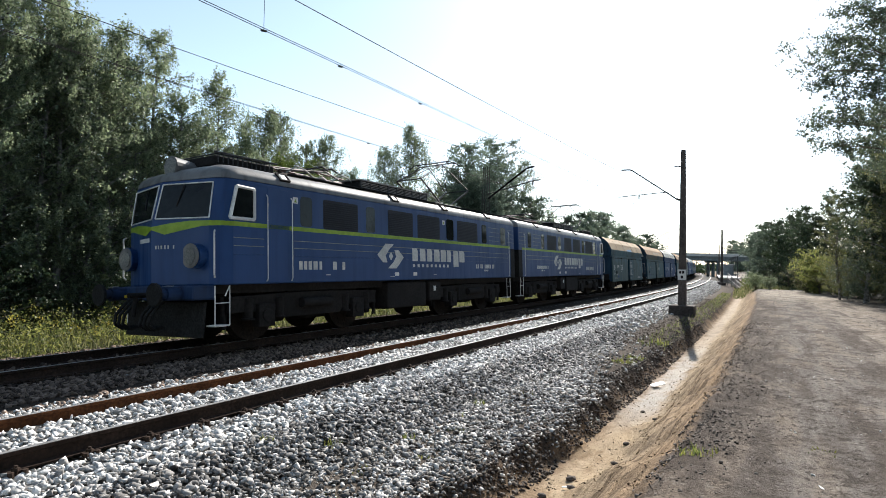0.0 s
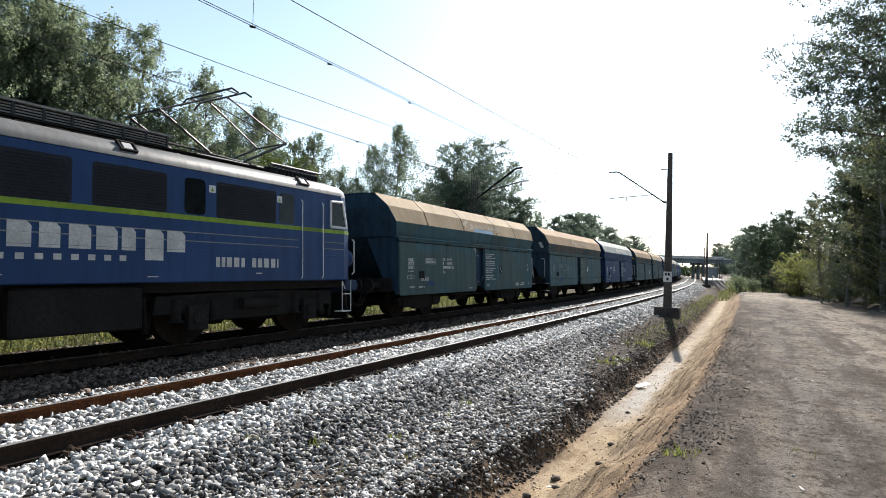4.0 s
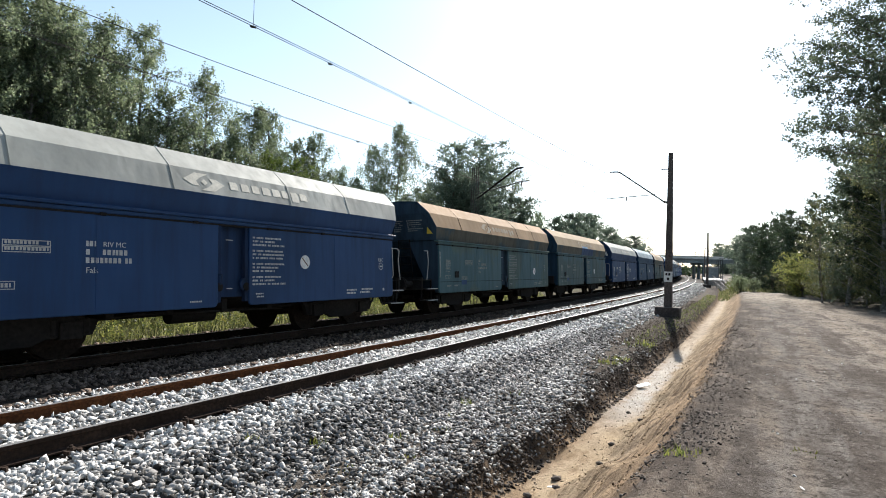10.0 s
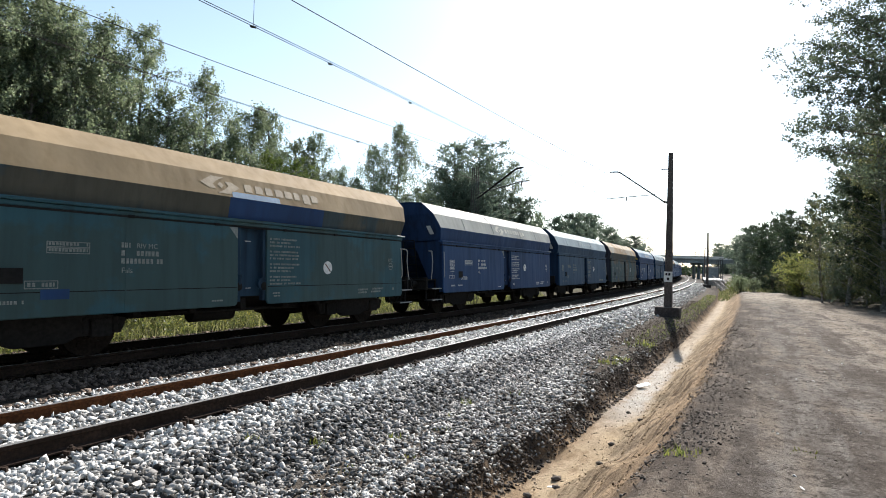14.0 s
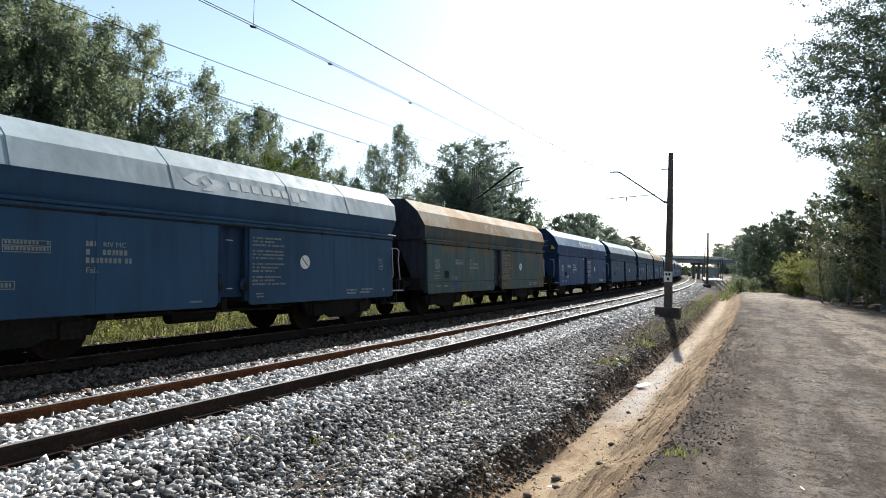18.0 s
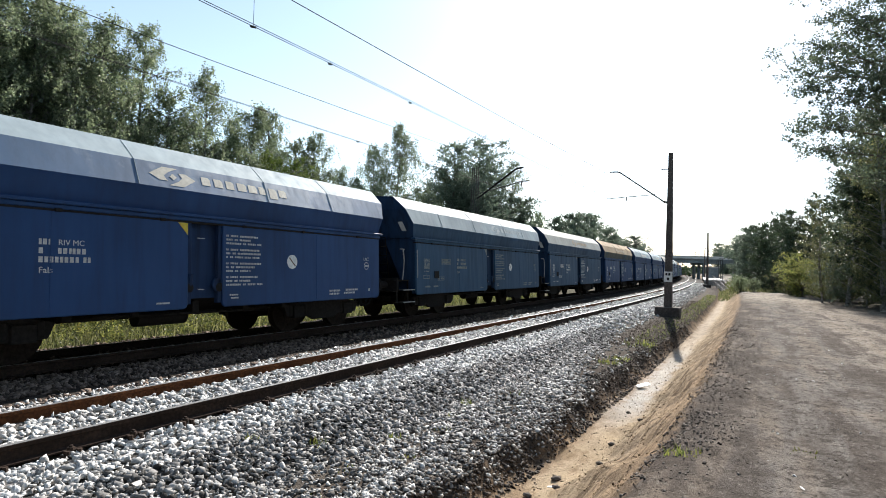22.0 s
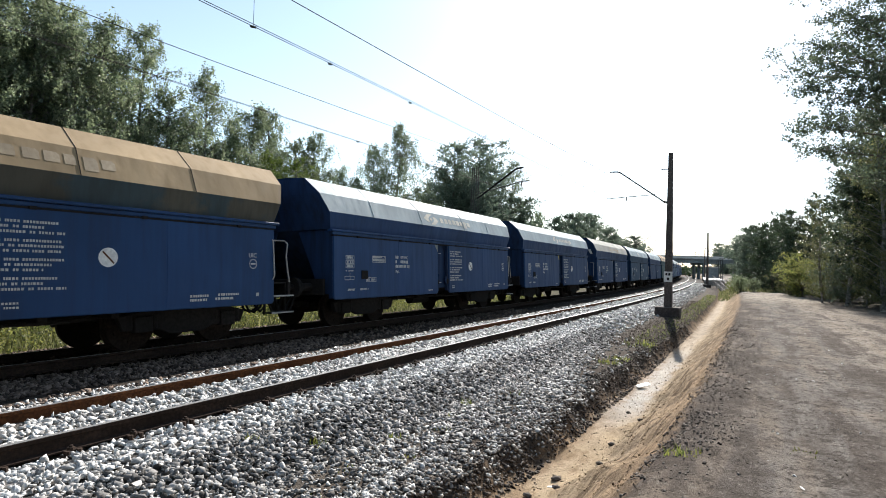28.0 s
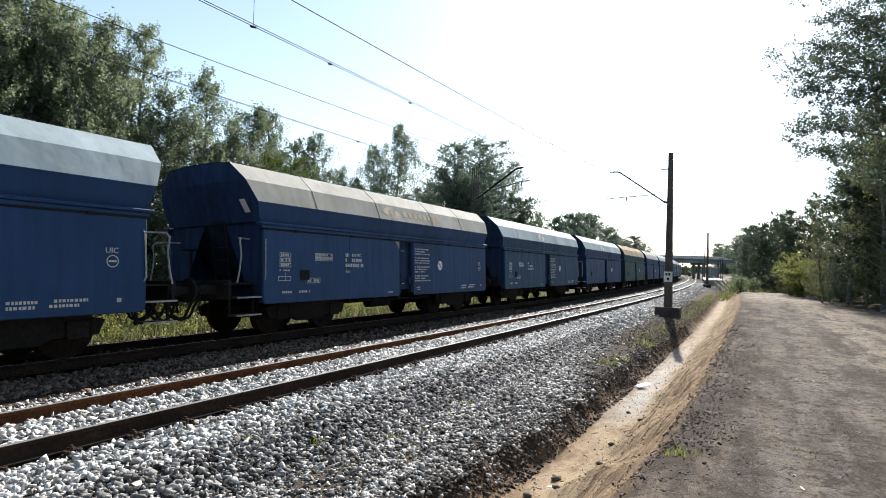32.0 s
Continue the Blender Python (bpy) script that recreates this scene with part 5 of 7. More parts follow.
    for sd in (-1, 1):
        sh = Shape()
        x = sd * 1.02
        sh.plate([(-1.35, 0.62), (-1.25, 0.38), (-0.55, 0.36), (-0.35, 0.27), (0.35, 0.27), (0.55, 0.36), (1.25, 0.38), (1.35, 0.62), (0.6, 0.78), (-0.6, 0.78)], min(x, x + sd * 0.12), max(x, x + sd * 0.12))
        for y in (-0.9, 0.9):
            sh.box(min(x, x + sd * 0.17), max(x, x + sd * 0.17), y - 0.17, y + 0.17, 0.34, 0.62)
            for q in (-0.24, 0.24):
                sh.rod((x + sd * 0.08, y + q, 0.40), (x + sd * 0.08, y + q, 0.66), 0.07, 8)
        k["side_frame", sd] = sh.mesh("side_frame", 0.012)
    sh = Shape()
    sh.rod((-0.85, 0, 0), (0.85, 0, 0), 0.08, 10)
    for sd in (-1, 1):
        sh.rod((sd * 0.68, 0, 0), (sd * 0.80, 0, 0), 0.455, 28)
        sh.rod((sd * 0.655, 0, 0), (sd * 0.68, 0, 0), 0.485, 28)
        sh.rod((sd * 0.80, 0, 0), (sd * 0.84, 0, 0), 0.16, 12)
        for a in range(6):
            c, s_ = math.cos(a * math.pi / 3), math.sin(a * math.pi / 3)
            sh.rod((sd * 0.80, 0.3 * c, 0.3 * s_), (sd * 0.815, 0.3 * c, 0.3 * s_), 0.05, 6)
    k["wheelset"] = sh.mesh("wheelset")
    sh = Shape()
    sh.rod((0, 0, 0), (0, 0.38, 0), 0.10, 12)
    sh.rod((0, 0.38, 0), (0, 0.55, 0), 0.075, 12)
    sh.rod((0, 0.55, 0), (0, 0.60, 0), 0.235, 20)
    k["buffer"] = sh.mesh("buffer")
    sh = Shape()
    sh.box(-1.3, 1.3, -0.09, 0.0, 0.84, 1.24)
    k["buffer_beam"] = sh.mesh("buffer_beam", 0.012)
    sh = Shape()
    sh.rod((0, 0, 1.03), (0, 0.42, 1.03), 0.045, 8)
    sh.rod((0, 0.25, 1.03), (0, 0.33, 0.72), 0.035, 6)
    sh.rod((-0.16, 0.2, 1.0), (0.16, 0.2, 1.0), 0.035, 6)
    k["coupling"] = sh.mesh("coupling")
    for x in (-0.5, -0.36, 0.42):
        sh = Shape()
        sh.pipe([(x, 0, 0.92), (x, 0.16, 0.72), (x, 0.28, 0.50), (x * 0.9, 0.42, 0.44), (x * 0.8, 0.6, 0.56), (x * 0.8, 0.68, 0.80)], 0.028, 7)
        k["hose", x] = sh.mesh("brake_hose")
    # platform with steps and rails at one end
    sh = Shape()
    sh.box(-1.25, 1.25, 0.0, 0.85, 1.14, 1.18)
    k["deck"] = sh.mesh("platform_deck", 0.006)
    for sd in (-1, 1):
        x = sd * 1.40
        sh = Shape()
        sh.pipe([(x, 0.66, 1.18), (x, 0.60, 1.45), (x, 0.56, 1.75), (x, 0.60, 2.02), (x * 0.97, 0.55, 2.09), (x * 0.85, 0.45, 2.10), (x * 0.8, 0.1, 2.10)], 0.017, 8)
        k["rail_hoop", sd] = sh.mesh("handrail_hoop")
        sh = Shape()
        sh.pipe([(sd * 1.5, 0.03, 1.2), (sd * 1.56, 0.06, 1.3), (sd * 1.54, 0.04, 2.05), (sd * 1.5, 0.0, 2.12)], 0.015, 7)
        k["grab", sd] = sh.mesh("grab_rail")
        for i, z in enumerate((0.86, 0.50)):
            sh = Shape()
            sh.box(min(sd * 1.16, sd * 1.46), max(sd * 1.16, sd * 1.46), 0.08, 0.72, z, z + 0.035)
            k["step", sd, i] = sh.mesh("step", 0.006)
            sh = Shape()
            sh.box(min(sd * 1.46, sd * 1.472), max(sd * 1.46, sd * 1.472), 0.08, 0.72, z + 0.004, z + 0.034)
            k["nosing", sd, i] = sh.mesh("nosing")
        sh = Shape()
        sh.box(min(sd * 1.2, sd * 1.24), max(sd * 1.2, sd * 1.24), -0.02, 0.02, 0.48, 1.16)
        k["step_hanger", sd] = sh.mesh("step_hanger")
    sh = Shape()
    for x in (-0.22, 0.22):
        sh.rod((x - 0.3, 0.06, 1.15), (x - 0.3, 0.26, 2.5), 0.016, 6)
    for i in range(5):
        z = 1.4 + 0.27 * i
        sh.rod((-0.52, 0.06 + 0.153 * (z - 1.15), z), (-0.08, 0.06 + 0.153 * (z - 1.15), z), 0.014, 6)
    k["ladder"] = sh.mesh("ladder")
    sh = Shape()
    sh.rod((0.55, 0.25, 1.18), (0.55, 0.25, 1.9), 0.02, 6)
    for a in range(12):
        p, q = a * math.pi / 6, (a + 1) * math.pi / 6
        sh.rod((0.55 + 0.2 * math.cos(p), 0.25 + 0.2 * math.sin(p), 1.92), (0.55 + 0.2 * math.cos(q), 0.25 + 0.2 * math.sin(q), 1.92), 0.015, 5)
    k["brake_wheel"] = sh.mesh("brake_wheel")
    return k


K = wagon_meshes()
# writing that cannot be read or names vehicles: plain bars


def bars_at(x, items, flip=1):
    """items: y0, y1, z0, z1 on the side plane at x."""
    sh = Shape()
    for y0, y1, z0, z1 in items:
        sh.box(min(x, x + 0.003 * flip), max(x, x + 0.003 * flip), y0, y1, z0, z1)
    return sh


def text_rows(y0, z1, lengths, h, gap, chars=0.07):
    out = []
    r = random.Random(int(y0 * 100) + len(lengths))
    for i, ln in enumerate(lengths):
        y = y0
        z = z1 - i * (h + gap)
        while y < y0 + ln - 0.02:
            w = chars * (0.7 + 0.5 * r.random())
            if r.random() > 0.14:
                out.append((y, min(y + w * 0.68, y0 + ln), z - h, z))
            y += w
    return out


def frame_box(y0, y1, z0, z1, t=0.012):
    return [(y0, y1, z0, z0 + t), (y0, y1, z1 - t, z1), (y0, y0 + t, z0 + t, z1 - t), (y1 - t, y1, z0 + t, z1 - t)]


SIDE = 1.531
# marks that move with the wagon number, from the number's left edge
NUMBER_MARKS = {
    "wagon_number": bars_at(SIDE, text_rows(0.0, 1.87, (0.15,), 0.085, 0.045) + text_rows(0.0, 1.74, (0.14, 0.74), 0.085, 0.045) + text_rows(0.26, 1.74, (0.42,), 0.085, 0.045)).mesh("wagon_number"),
    "data_table": bars_at(SIDE, frame_box(-1.12, -0.5, 1.66, 1.84) + frame_box(-1.12, -0.5, 1.735, 1.765) + text_rows(-1.09, 1.83, (0.56, 0.56), 0.05, 0.04, 0.05) + text_rows(-1.24, 1.88, (0.12,), 0.04, 0.03, 0.05)
                          + frame_box(-1.40, -0.95, 1.14, 1.26) + text_rows(-1.36, 1.23, (0.36,), 0.06, 0.03, 0.06)).mesh("data_table"),
}
MARKS = {
    "side_note": bars_at(SIDE, frame_box(-5.10, -4.76, 1.72, 1.82) + frame_box(-5.10, -4.76, 1.61, 1.70) + frame_box(-5.10, -4.76, 1.50, 1.59) + text_rows(-5.06, 1.80, (0.26,), 0.06, 0.05, 0.05) + text_rows(-5.06, 1.68, (0.26, 0.26), 0.05, 0.06, 0.05)
                          + text_rows(-5.10, 1.45, (0.32,), 0.035, 0.03, 0.04) + [(-4.94, -4.93, 1.31, 1.39)] + frame_box(-5.14, -4.92, 1.20, 1.30) + frame_box(-4.93, -4.76, 1.20, 1.30)
                          + text_rows(-5.02, 0.98, (0.3,), 0.05, 0.02, 0.05) + text_rows(-4.5, 0.98, (0.34,), 0.05, 0.02, 0.05) + text_rows(-1.0, 0.86, (0.26,), 0.03, 0.02, 0.04)).mesh("side_note"),
    "warning_notice": bars_at(SIDE, text_rows(0.46, 2.12, (0.80, 0.62, 0.9), 0.038, 0.036, 0.042) + text_rows(0.46, 1.85, (0.84, 0.9, 0.86), 0.038, 0.036, 0.042)
                            + text_rows(0.46, 1.58, (0.9, 0.72, 0.6), 0.038, 0.036, 0.042) + text_rows(0.46, 1.31, (0.8, 0.6, 0.92), 0.038, 0.036, 0.042) + text_rows(0.5, 0.96, (0.28, 0.28), 0.03, 0.03, 0.04)).mesh("warning_notice"),
    "end_note": bars_at(SIDE, text_rows(3.5, 0.97, (0.42, 0.36), 0.045, 0.03, 0.06) + text_rows(4.05, 0.98, (0.55, 0.42), 0.045, 0.03, 0.06) + text_rows(5.05, 0.97, (0.12,), 0.07, 0.02, 0.1)).mesh("end_note"),
}
sh = Shape()
sh.box(SIDE, SIDE + 0.02, -4.46, -4.18, 1.22, 1.44)
CARD = sh.mesh("card_holder", 0.004)
sh = Shape()
sh.rod((SIDE - 0.002, 2.0, 1.62), (SIDE + 0.004, 2.0, 1.62), 0.155, 24)
DISC = sh.mesh("round_sign")
sh = Shape()
sh.box(SIDE + 0.004, SIDE + 0.007, 1.87, 2.13, 1.607, 1.633, Matrix.Translation((0, 2.0, 1.62)) @ Matrix.Rotation(radians(-45), 4, "X") @ Matrix.Translation((0, -2.0, -1.62)))
SLASH = sh.mesh("slash")


def on_band(y, u, lift=0.0035):
    """A point on the steep roof band: y along, u from 0 (lower edge) to 1 (upper edge)."""
    x = 1.54 + (1.37 - 1.54) * u
    z = 2.87 + (3.32 - 2.87) * u
    return (x + lift * 0.935, y, z + lift * 0.353)


def band_poly(polys):
    sh = Shape()
    for poly in polys:
        p = [on_band(y, u) for y, u in poly]
        q = [on_band(y, u, 0.001) for y, u in poly]
        n = len(p)
        sh.add(p + q, [tuple(range(n)), tuple(range(2 * n - 1, n - 1, -1))] + [(i, n + i, n + (i + 1) % n, (i + 1) % n) for i in range(n)])
    return sh


def emblem(y, w):
    """Two bent leaves round a diamond, and a row of plain blocks for the name."""
    h = w
    a = [[(y, 0.52), (y + 0.30 * h, 0.86), (y + 0.62 * h, 0.86), (y + 0.42 * h, 0.68), (y + 0.30 * h, 0.50), (y + 0.36 * h, 0.30), (y + 0.20 * h, 0.30)],
         [(y + h, 0.46), (y + 0.70 * h, 0.12), (y + 0.38 * h, 0.12), (y + 0.58 * h, 0.30), (y + 0.70 * h, 0.48), (y + 0.64 * h, 0.68), (y + 0.80 * h, 0.68)],
         [(y + 0.42 * h, 0.49), (y + 0.5 * h, 0.62), (y + 0.58 * h, 0.49), (y + 0.5 * h, 0.36)]]
    return a


EMBLEM = band_poly(emblem(0.0, 0.92)).mesh("painted_emblem")
BLOCKS = [band_poly([[(1.06 + 0.282 * i, 0.34 if i != 6 else 0.20), (1.06 + 0.282 * i + w, 0.34 if i != 6 else 0.20), (1.06 + 0.282 * i + w, 0.62), (1.06 + 0.282 * i + w * 0.8, 0.70), (1.06 + 0.282 * i, 0.70)]]).mesh("letter_block")
          for i, w in enumerate((0.19, 0.20, 0.19, 0.22, 0.22, 0.17, 0.22, 0.22))]
seam = Shape()
for y in (-3.9, -1.35, 1.55, 3.6):
    for a, b in ((HOOD[2], HOOD[1]), (HOOD[1], HOOD[0])):
        p, q = Vector((a[0], y, a[1])), Vector((b[0], y, b[1]))
        nrm = Vector((0.8, 0, 0.55)) * 0.008
        seam.add([p + nrm, q + nrm, q + nrm + Vector((0, 0.010, 0)), p + nrm + Vector((0, 0.010, 0)), p - nrm, q - nrm, q - nrm + Vector((0, 0.010, 0)), p - nrm + Vector((0, 0.010, 0))],
                 [(0, 1, 2, 3), (0, 4, 5, 1), (3, 2, 6, 7), (4, 7, 6, 5)])
SEAM = seam.mesh("roof_seam")
sh = Shape()
sh.add([(SIDE, -0.60, 2.28), (SIDE, -0.40, 2.28), (SIDE, -0.40, 2.06), (SIDE + 0.003, -0.60, 2.28), (SIDE + 0.003, -0.40, 2.28), (SIDE + 0.003, -0.40, 2.06)], [(0, 1, 2), (3, 5, 4), (0, 3, 4, 1), (1, 4, 5, 2), (2, 5, 3, 0)])
FLASH = sh.mesh("yellow_triangle")
sh = Shape()
for a in range(20):
    p, q = a * math.pi / 10, (a + 1) * math.pi / 10
    sh.add([(SIDE + 0.003, 4.97 + r * math.cos(t), 1.56 + r * math.sin(t)) for t, r in ((p, 0.10), (q, 0.10), (q, 0.085), (p, 0.085))], [(0, 1, 2, 3)])
sh.box(SIDE, SIDE + 0.004, 4.91, 5.03, 1.545, 1.575)
RING = sh.mesh("ring_mark")
SMALL_BLUE = Shape().box(SIDE, SIDE + 0.004, -3.95, -3.55, 0.98, 1.13).mesh("painted_patch")
def on_end(x, z, lift=0.005):
    """A point on the leaning front end of the hood."""
    return (x, -(HALF + 0.05 + float(np.interp(z, (2.46, 2.87, 3.32, 3.70), (0.0, 0.12, 0.30, 0.38)))) - lift, z)


def end_poly(polys):
    sh = Shape()
    for poly in polys:
        n = len(poly)
        sh.add([on_end(x, z) for x, z in poly] + [on_end(x, z, 0.0005) for x, z in poly], [tuple(range(n)), tuple(range(2 * n - 1, n - 1, -1))] + [(i, n + i, n + (i + 1) % n, (i + 1) % n) for i in range(n)])
    return sh


PLATE = end_poly([[(1.00, 2.94), (1.16, 2.94), (1.26, 2.66), (1.10, 2.66)]]).mesh("end_plate")
END_FLASH = end_poly([[(1.20, 2.88), (1.14, 2.66), (1.36, 2.66)]]).mesh("yellow_triangle")
END_NOTES = end_poly([[(a, c), (b, c), (b, d), (a, d)] for x0, ln in ((-1.0, 0.5), (-0.1, 0.4), (0.45, 0.6))
                      for a, b, c, d in text_rows(x0, 3.12, (ln, ln * 0.8, ln * 0.9, ln * 0.7, ln, ln * 0.6), 0.03, 0.035, 0.08)]).mesh("end_notes")
# near-black strip over the door tops, standing in for the eave gap's darkness
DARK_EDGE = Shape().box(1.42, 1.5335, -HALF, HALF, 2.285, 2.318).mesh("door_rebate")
FOLD = Shape().box(1.50, 1.5325, -HALF + 0.03, -0.41, 1.082, 1.096).box(1.50, 1.5325, 0.41, HALF - 0.03, 1.082, 1.096).mesh("door_fold")
JOINT = Shape()
for y in (-2.68, 3.05):
    JOINT.box(1.50, 1.534, y - 0.011, y + 0.011, 0.76, 2.27)
JOINT = JOINT.mesh("door_joint")
DASH = Shape().box(1.40, 1.404, -0.10, 0.06, 2.02, 2.035).box(1.40, 1.404, -0.08, 0.06, 1.06, 1.073).mesh("white_dash")
KNOB = Shape()
for y in (-0.33, 0.33):
    KNOB.rod((1.44, y, 1.10), (1.508, y, 1.10), 0.085, 12)
    KNOB.rod((1.508, y, 1.06), (1.515, y, 1.06), 0.03, 8)
KNOB = KNOB.mesh("door_latch", 0.004)
# left edge of the number, of the roof emblem, and place of the round sign, where they differ from the usual
NUMBER_AT = {0: -2.95, 3: -2.55, 4: -2.76, 10: -2.62, 13: -3.0, 7: -2.55}
EMBLEM_AT = {9: 0.17, 0: -1.32, 3: -2.1, 4: -1.22}
SIGN_AT = {3: (1.51, -0.16), 7: (0.49, 0.03), 4: (0.31, -0.12), 0: (-0.10, -0.10), 8: (0.25, 0.0)}
MOVERS, WHEELS = [], []
WORDS = {}


DUSTY_HOOD = paint("dusty_hood", (0.072, 0.066, 0.048), (0.035, 0.030, 0.024), 0.5, 0.6, 0.15, (0.034, 0.058, 0.068), 0.2)
STEEL_BLUE = paint("steel_blue_band", (0.10, 0.17, 0.28), (0.05, 0.07, 0.10), 0.35, 0.42, 0.0, (0.20, 0.27, 0.36), 0.25)


def wagon(i, s0, end, body_c, roof_c):
    body, roof = livery(body_c, False), livery(roof_c, True)
    mark = M["mark_faded_rib_glint"] if body_c in (OLIVE, TEAL, GREEN) and i != 0 or i in (6, 9) else M["mark"]
    w = thing("hopper_wagon", "%s hopper wagon with %s roof, in the moving train" % (NAMES[body_c], NAMES[roof_c]), "wagon", "wagons of the train", on_track(s0))
    part("roof", K["roof"], roof, w)
    if i % 3 != 1:
        tagged(part("roof_seams", SEAM, M["under"] if roof_c in (TAN, ORANGE, PEEL) else roof, w), kind="stuff")
    for sd in (-1, 1):
        part("roof_band", K["roof_band", sd], STEEL_BLUE if i == 8 else roof, w)
        part("hood_side", K["hood_side", sd], DUSTY_HOOD if i in (1, 3, 4, 7, 11) else body, w)
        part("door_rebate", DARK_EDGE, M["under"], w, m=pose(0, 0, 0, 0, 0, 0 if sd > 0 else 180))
        part("eave", K["eave", sd], body, w)
        for nm in "fr":
            d = part("discharge_door", K["door", sd, nm], body, w)
        tagged(part("hinge_strip", K["hinge_strip", sd], M["under"], w), kind="stuff")
        part("centre_post", K["post", sd], darkened(body_c), w)
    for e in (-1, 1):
        part("hood_end", K["hood_end", e], darkened(body_c), w)
        part("hopper_slope", K["slope", e], darkened(body_c), w)
        part("end_frame", K["end_frame", e], darkened(body_c), w)
        y = HALF + (0.72 if e == end else 0.14)
        flip = pose(0, e * y, 0, 0, 0, 0 if e > 0 else 180)
        part("buffer_beam", K["buffer_beam"], M["under"], w, m=flip)
        for x in (-0.875, 0.875):
            part("buffer", K["buffer"], M["under"], w, m=flip @ pose(x, 0, 1.04))
        part("coupling", K["coupling"], M["under"], w, m=flip)
        for x in (-0.5, -0.36, 0.42):
            part("brake_hose", K["hose", x], M["rubber"], w, m=flip)
        bog = part("bogie_frame", K["bolster"], M["under"], w, m=pose(0, e * 3.75, 0))
        for sd in (-1, 1):
            part("side_frame", K["side_frame", sd], M["under"], bog)
        for y in (-0.9, 0.9):
            ws = part("wheelset", K["wheelset"], M["wheel"], bog, m=pose(0, y, 0.46))
            if i < 15:
                WHEELS.append((ws, (0, y, 0.46), 0.455))
    m = pose(0, end * (HALF - 0.08), 0, 0, 0, 0 if end > 0 else 180)
    part("platform_deck", K["deck"], M["under"], w, m=m)
    for sd in (-1, 1):
        part("handrail_hoop", K["rail_hoop", sd], M["railpaint"], w, "worn white painted handrail", m=m)
        part("grab_rail", K["grab", sd], M["railpaint"], w, "worn white grab rail", m=m)
        for q in (0.10, 0.70):
            part("step_hanger", K["step_hanger", sd], M["under"], w, m=m @ pose(0, q, 0))
        for q in (0, 1):
            st = part("step", K["step", sd, q], M["steel"], w, m=m)
            part("nosing", K["nosing", sd, q], M["railpaint"], st, "worn pale step edge")
    part("ladder", K["ladder"], M["under"], w, m=m)
    part("brake_wheel", K["brake_wheel"], M["under"], w, m=m)
    part("underframe", K["underframe"], M["under"], w)
    part("hopper_chute", K["chute"], M["under"], w)
    for y in (-2.3, -1.2, 0.0, 1.2, 2.3):
        part("cross_bearer", K["cross_bearer"], M["under"], w, m=pose(0, y, 0))
    part("brake_gear", K["brake_gear"], M["under"], w)
    n0 = NUMBER_AT.get(i, -2.85)
    for nm, me in (MARKS.items() if i < 16 else ()):
        tagged(part(nm, me, mark, w, "small pale unreadable lettering"), kind="stuff")
    for nm, me in (NUMBER_MARKS.items() if i < 16 else ()):
        tagged(part(nm, me, mark, w, "small pale unreadable lettering", m=pose(0, n0, 0)), kind="stuff")
    tagged(part("door_joints", JOINT, body, w), kind="stuff")
    if i < 15:
        if not WORDS:
            WORDS["uic"], WORDS["riv"], WORDS["fals"] = letters("UIC", 0.13), letters("RIV MC", 0.118), letters("Fals", 0.13)
        part("lettering", WORDS["uic"], mark, w, "pale lettering", m=on_side(SIDE - 0.001, 4.85, 1.69))
        if body_c not in (GREEN, OLIVE):
            part("lettering", WORDS["riv"], mark, w, "pale lettering", m=on_side(SIDE - 0.001, n0 + 0.26, 1.785))
        part("lettering", WORDS["fals"], mark, w, "pale lettering", m=on_side(SIDE - 0.001, n0, 1.37))
        part("ring_mark", RING, mark, w, "small pale ring mark")
        part("white_dash", DASH, M["mark"], w)
        part("door_latch", KNOB, M["under"], w, "pair of dark round door latches")
        if i not in (1, 2, 3, 6, 7):
            part("yellow_triangle", FLASH, M["yellow"] if i in (8, 13) else M["mark_faded_rib_glint"], w, "yellow warning triangle" if i in (8, 13) else "faded warning triangle")
        if i in (0, 1, 3, 4, 7):
            part("painted_patch", SMALL_BLUE, livery(BRIGHT, False), w, "fresh blue paint patch")
        if i in (1, 3, 4, 7):
            part("door_fold", FOLD, M["under"], w, "dark fold line along the doors")
        if i in (3, 8):
            tagged(part("end_notes", END_NOTES, M["mark_faded_rib_glint"], w, "small faded lettering on the hood end"), kind="stuff")
            part("yellow_triangle", END_FLASH, M["yellow"], w, "yellow warning triangle")
        elif i in (1, 5, 6, 9, 10, 14):
            part("end_plate", PLATE, M["mark"], w, "pale slanting plate on the hood end")
    part("card_holder", CARD, M["under"], w)
    dy, dz = SIGN_AT.get(i, (0.0, 0.0))
    disc = part("round_sign", DISC, M["white"] if i else M["rubber"], w, "round white warning sign" if i else "round black sign", m=pose(0, dy, dz))
    part("slash", SLASH, M["rail_side"] if i else M["mark"], disc, "diagonal bar across the sign")
    rm = M["tan_mark"] if roof_c in (TAN, ORANGE, PEEL) or i in (10, 14) else M["roof_mark"]
    if i in (6, 9):
        rm = M["ghost_mark"]
    e0 = pose(0, EMBLEM_AT.get(i, -1.12), 0)
    part("painted_emblem", EMBLEM, rm, w, "pale painted emblem on the roof band", m=e0)
    if i < 15:
        for b in BLOCKS:
            part("letter_block", b, rm, w, m=e0)
    if i == 0:
        part("painted_patch", band_poly([[(-0.50, 0.02), (1.15, 0.02), (1.15, 0.30), (-0.50, 0.30)]]), M["sky_blue"], w, "pale blue overpainted patch")
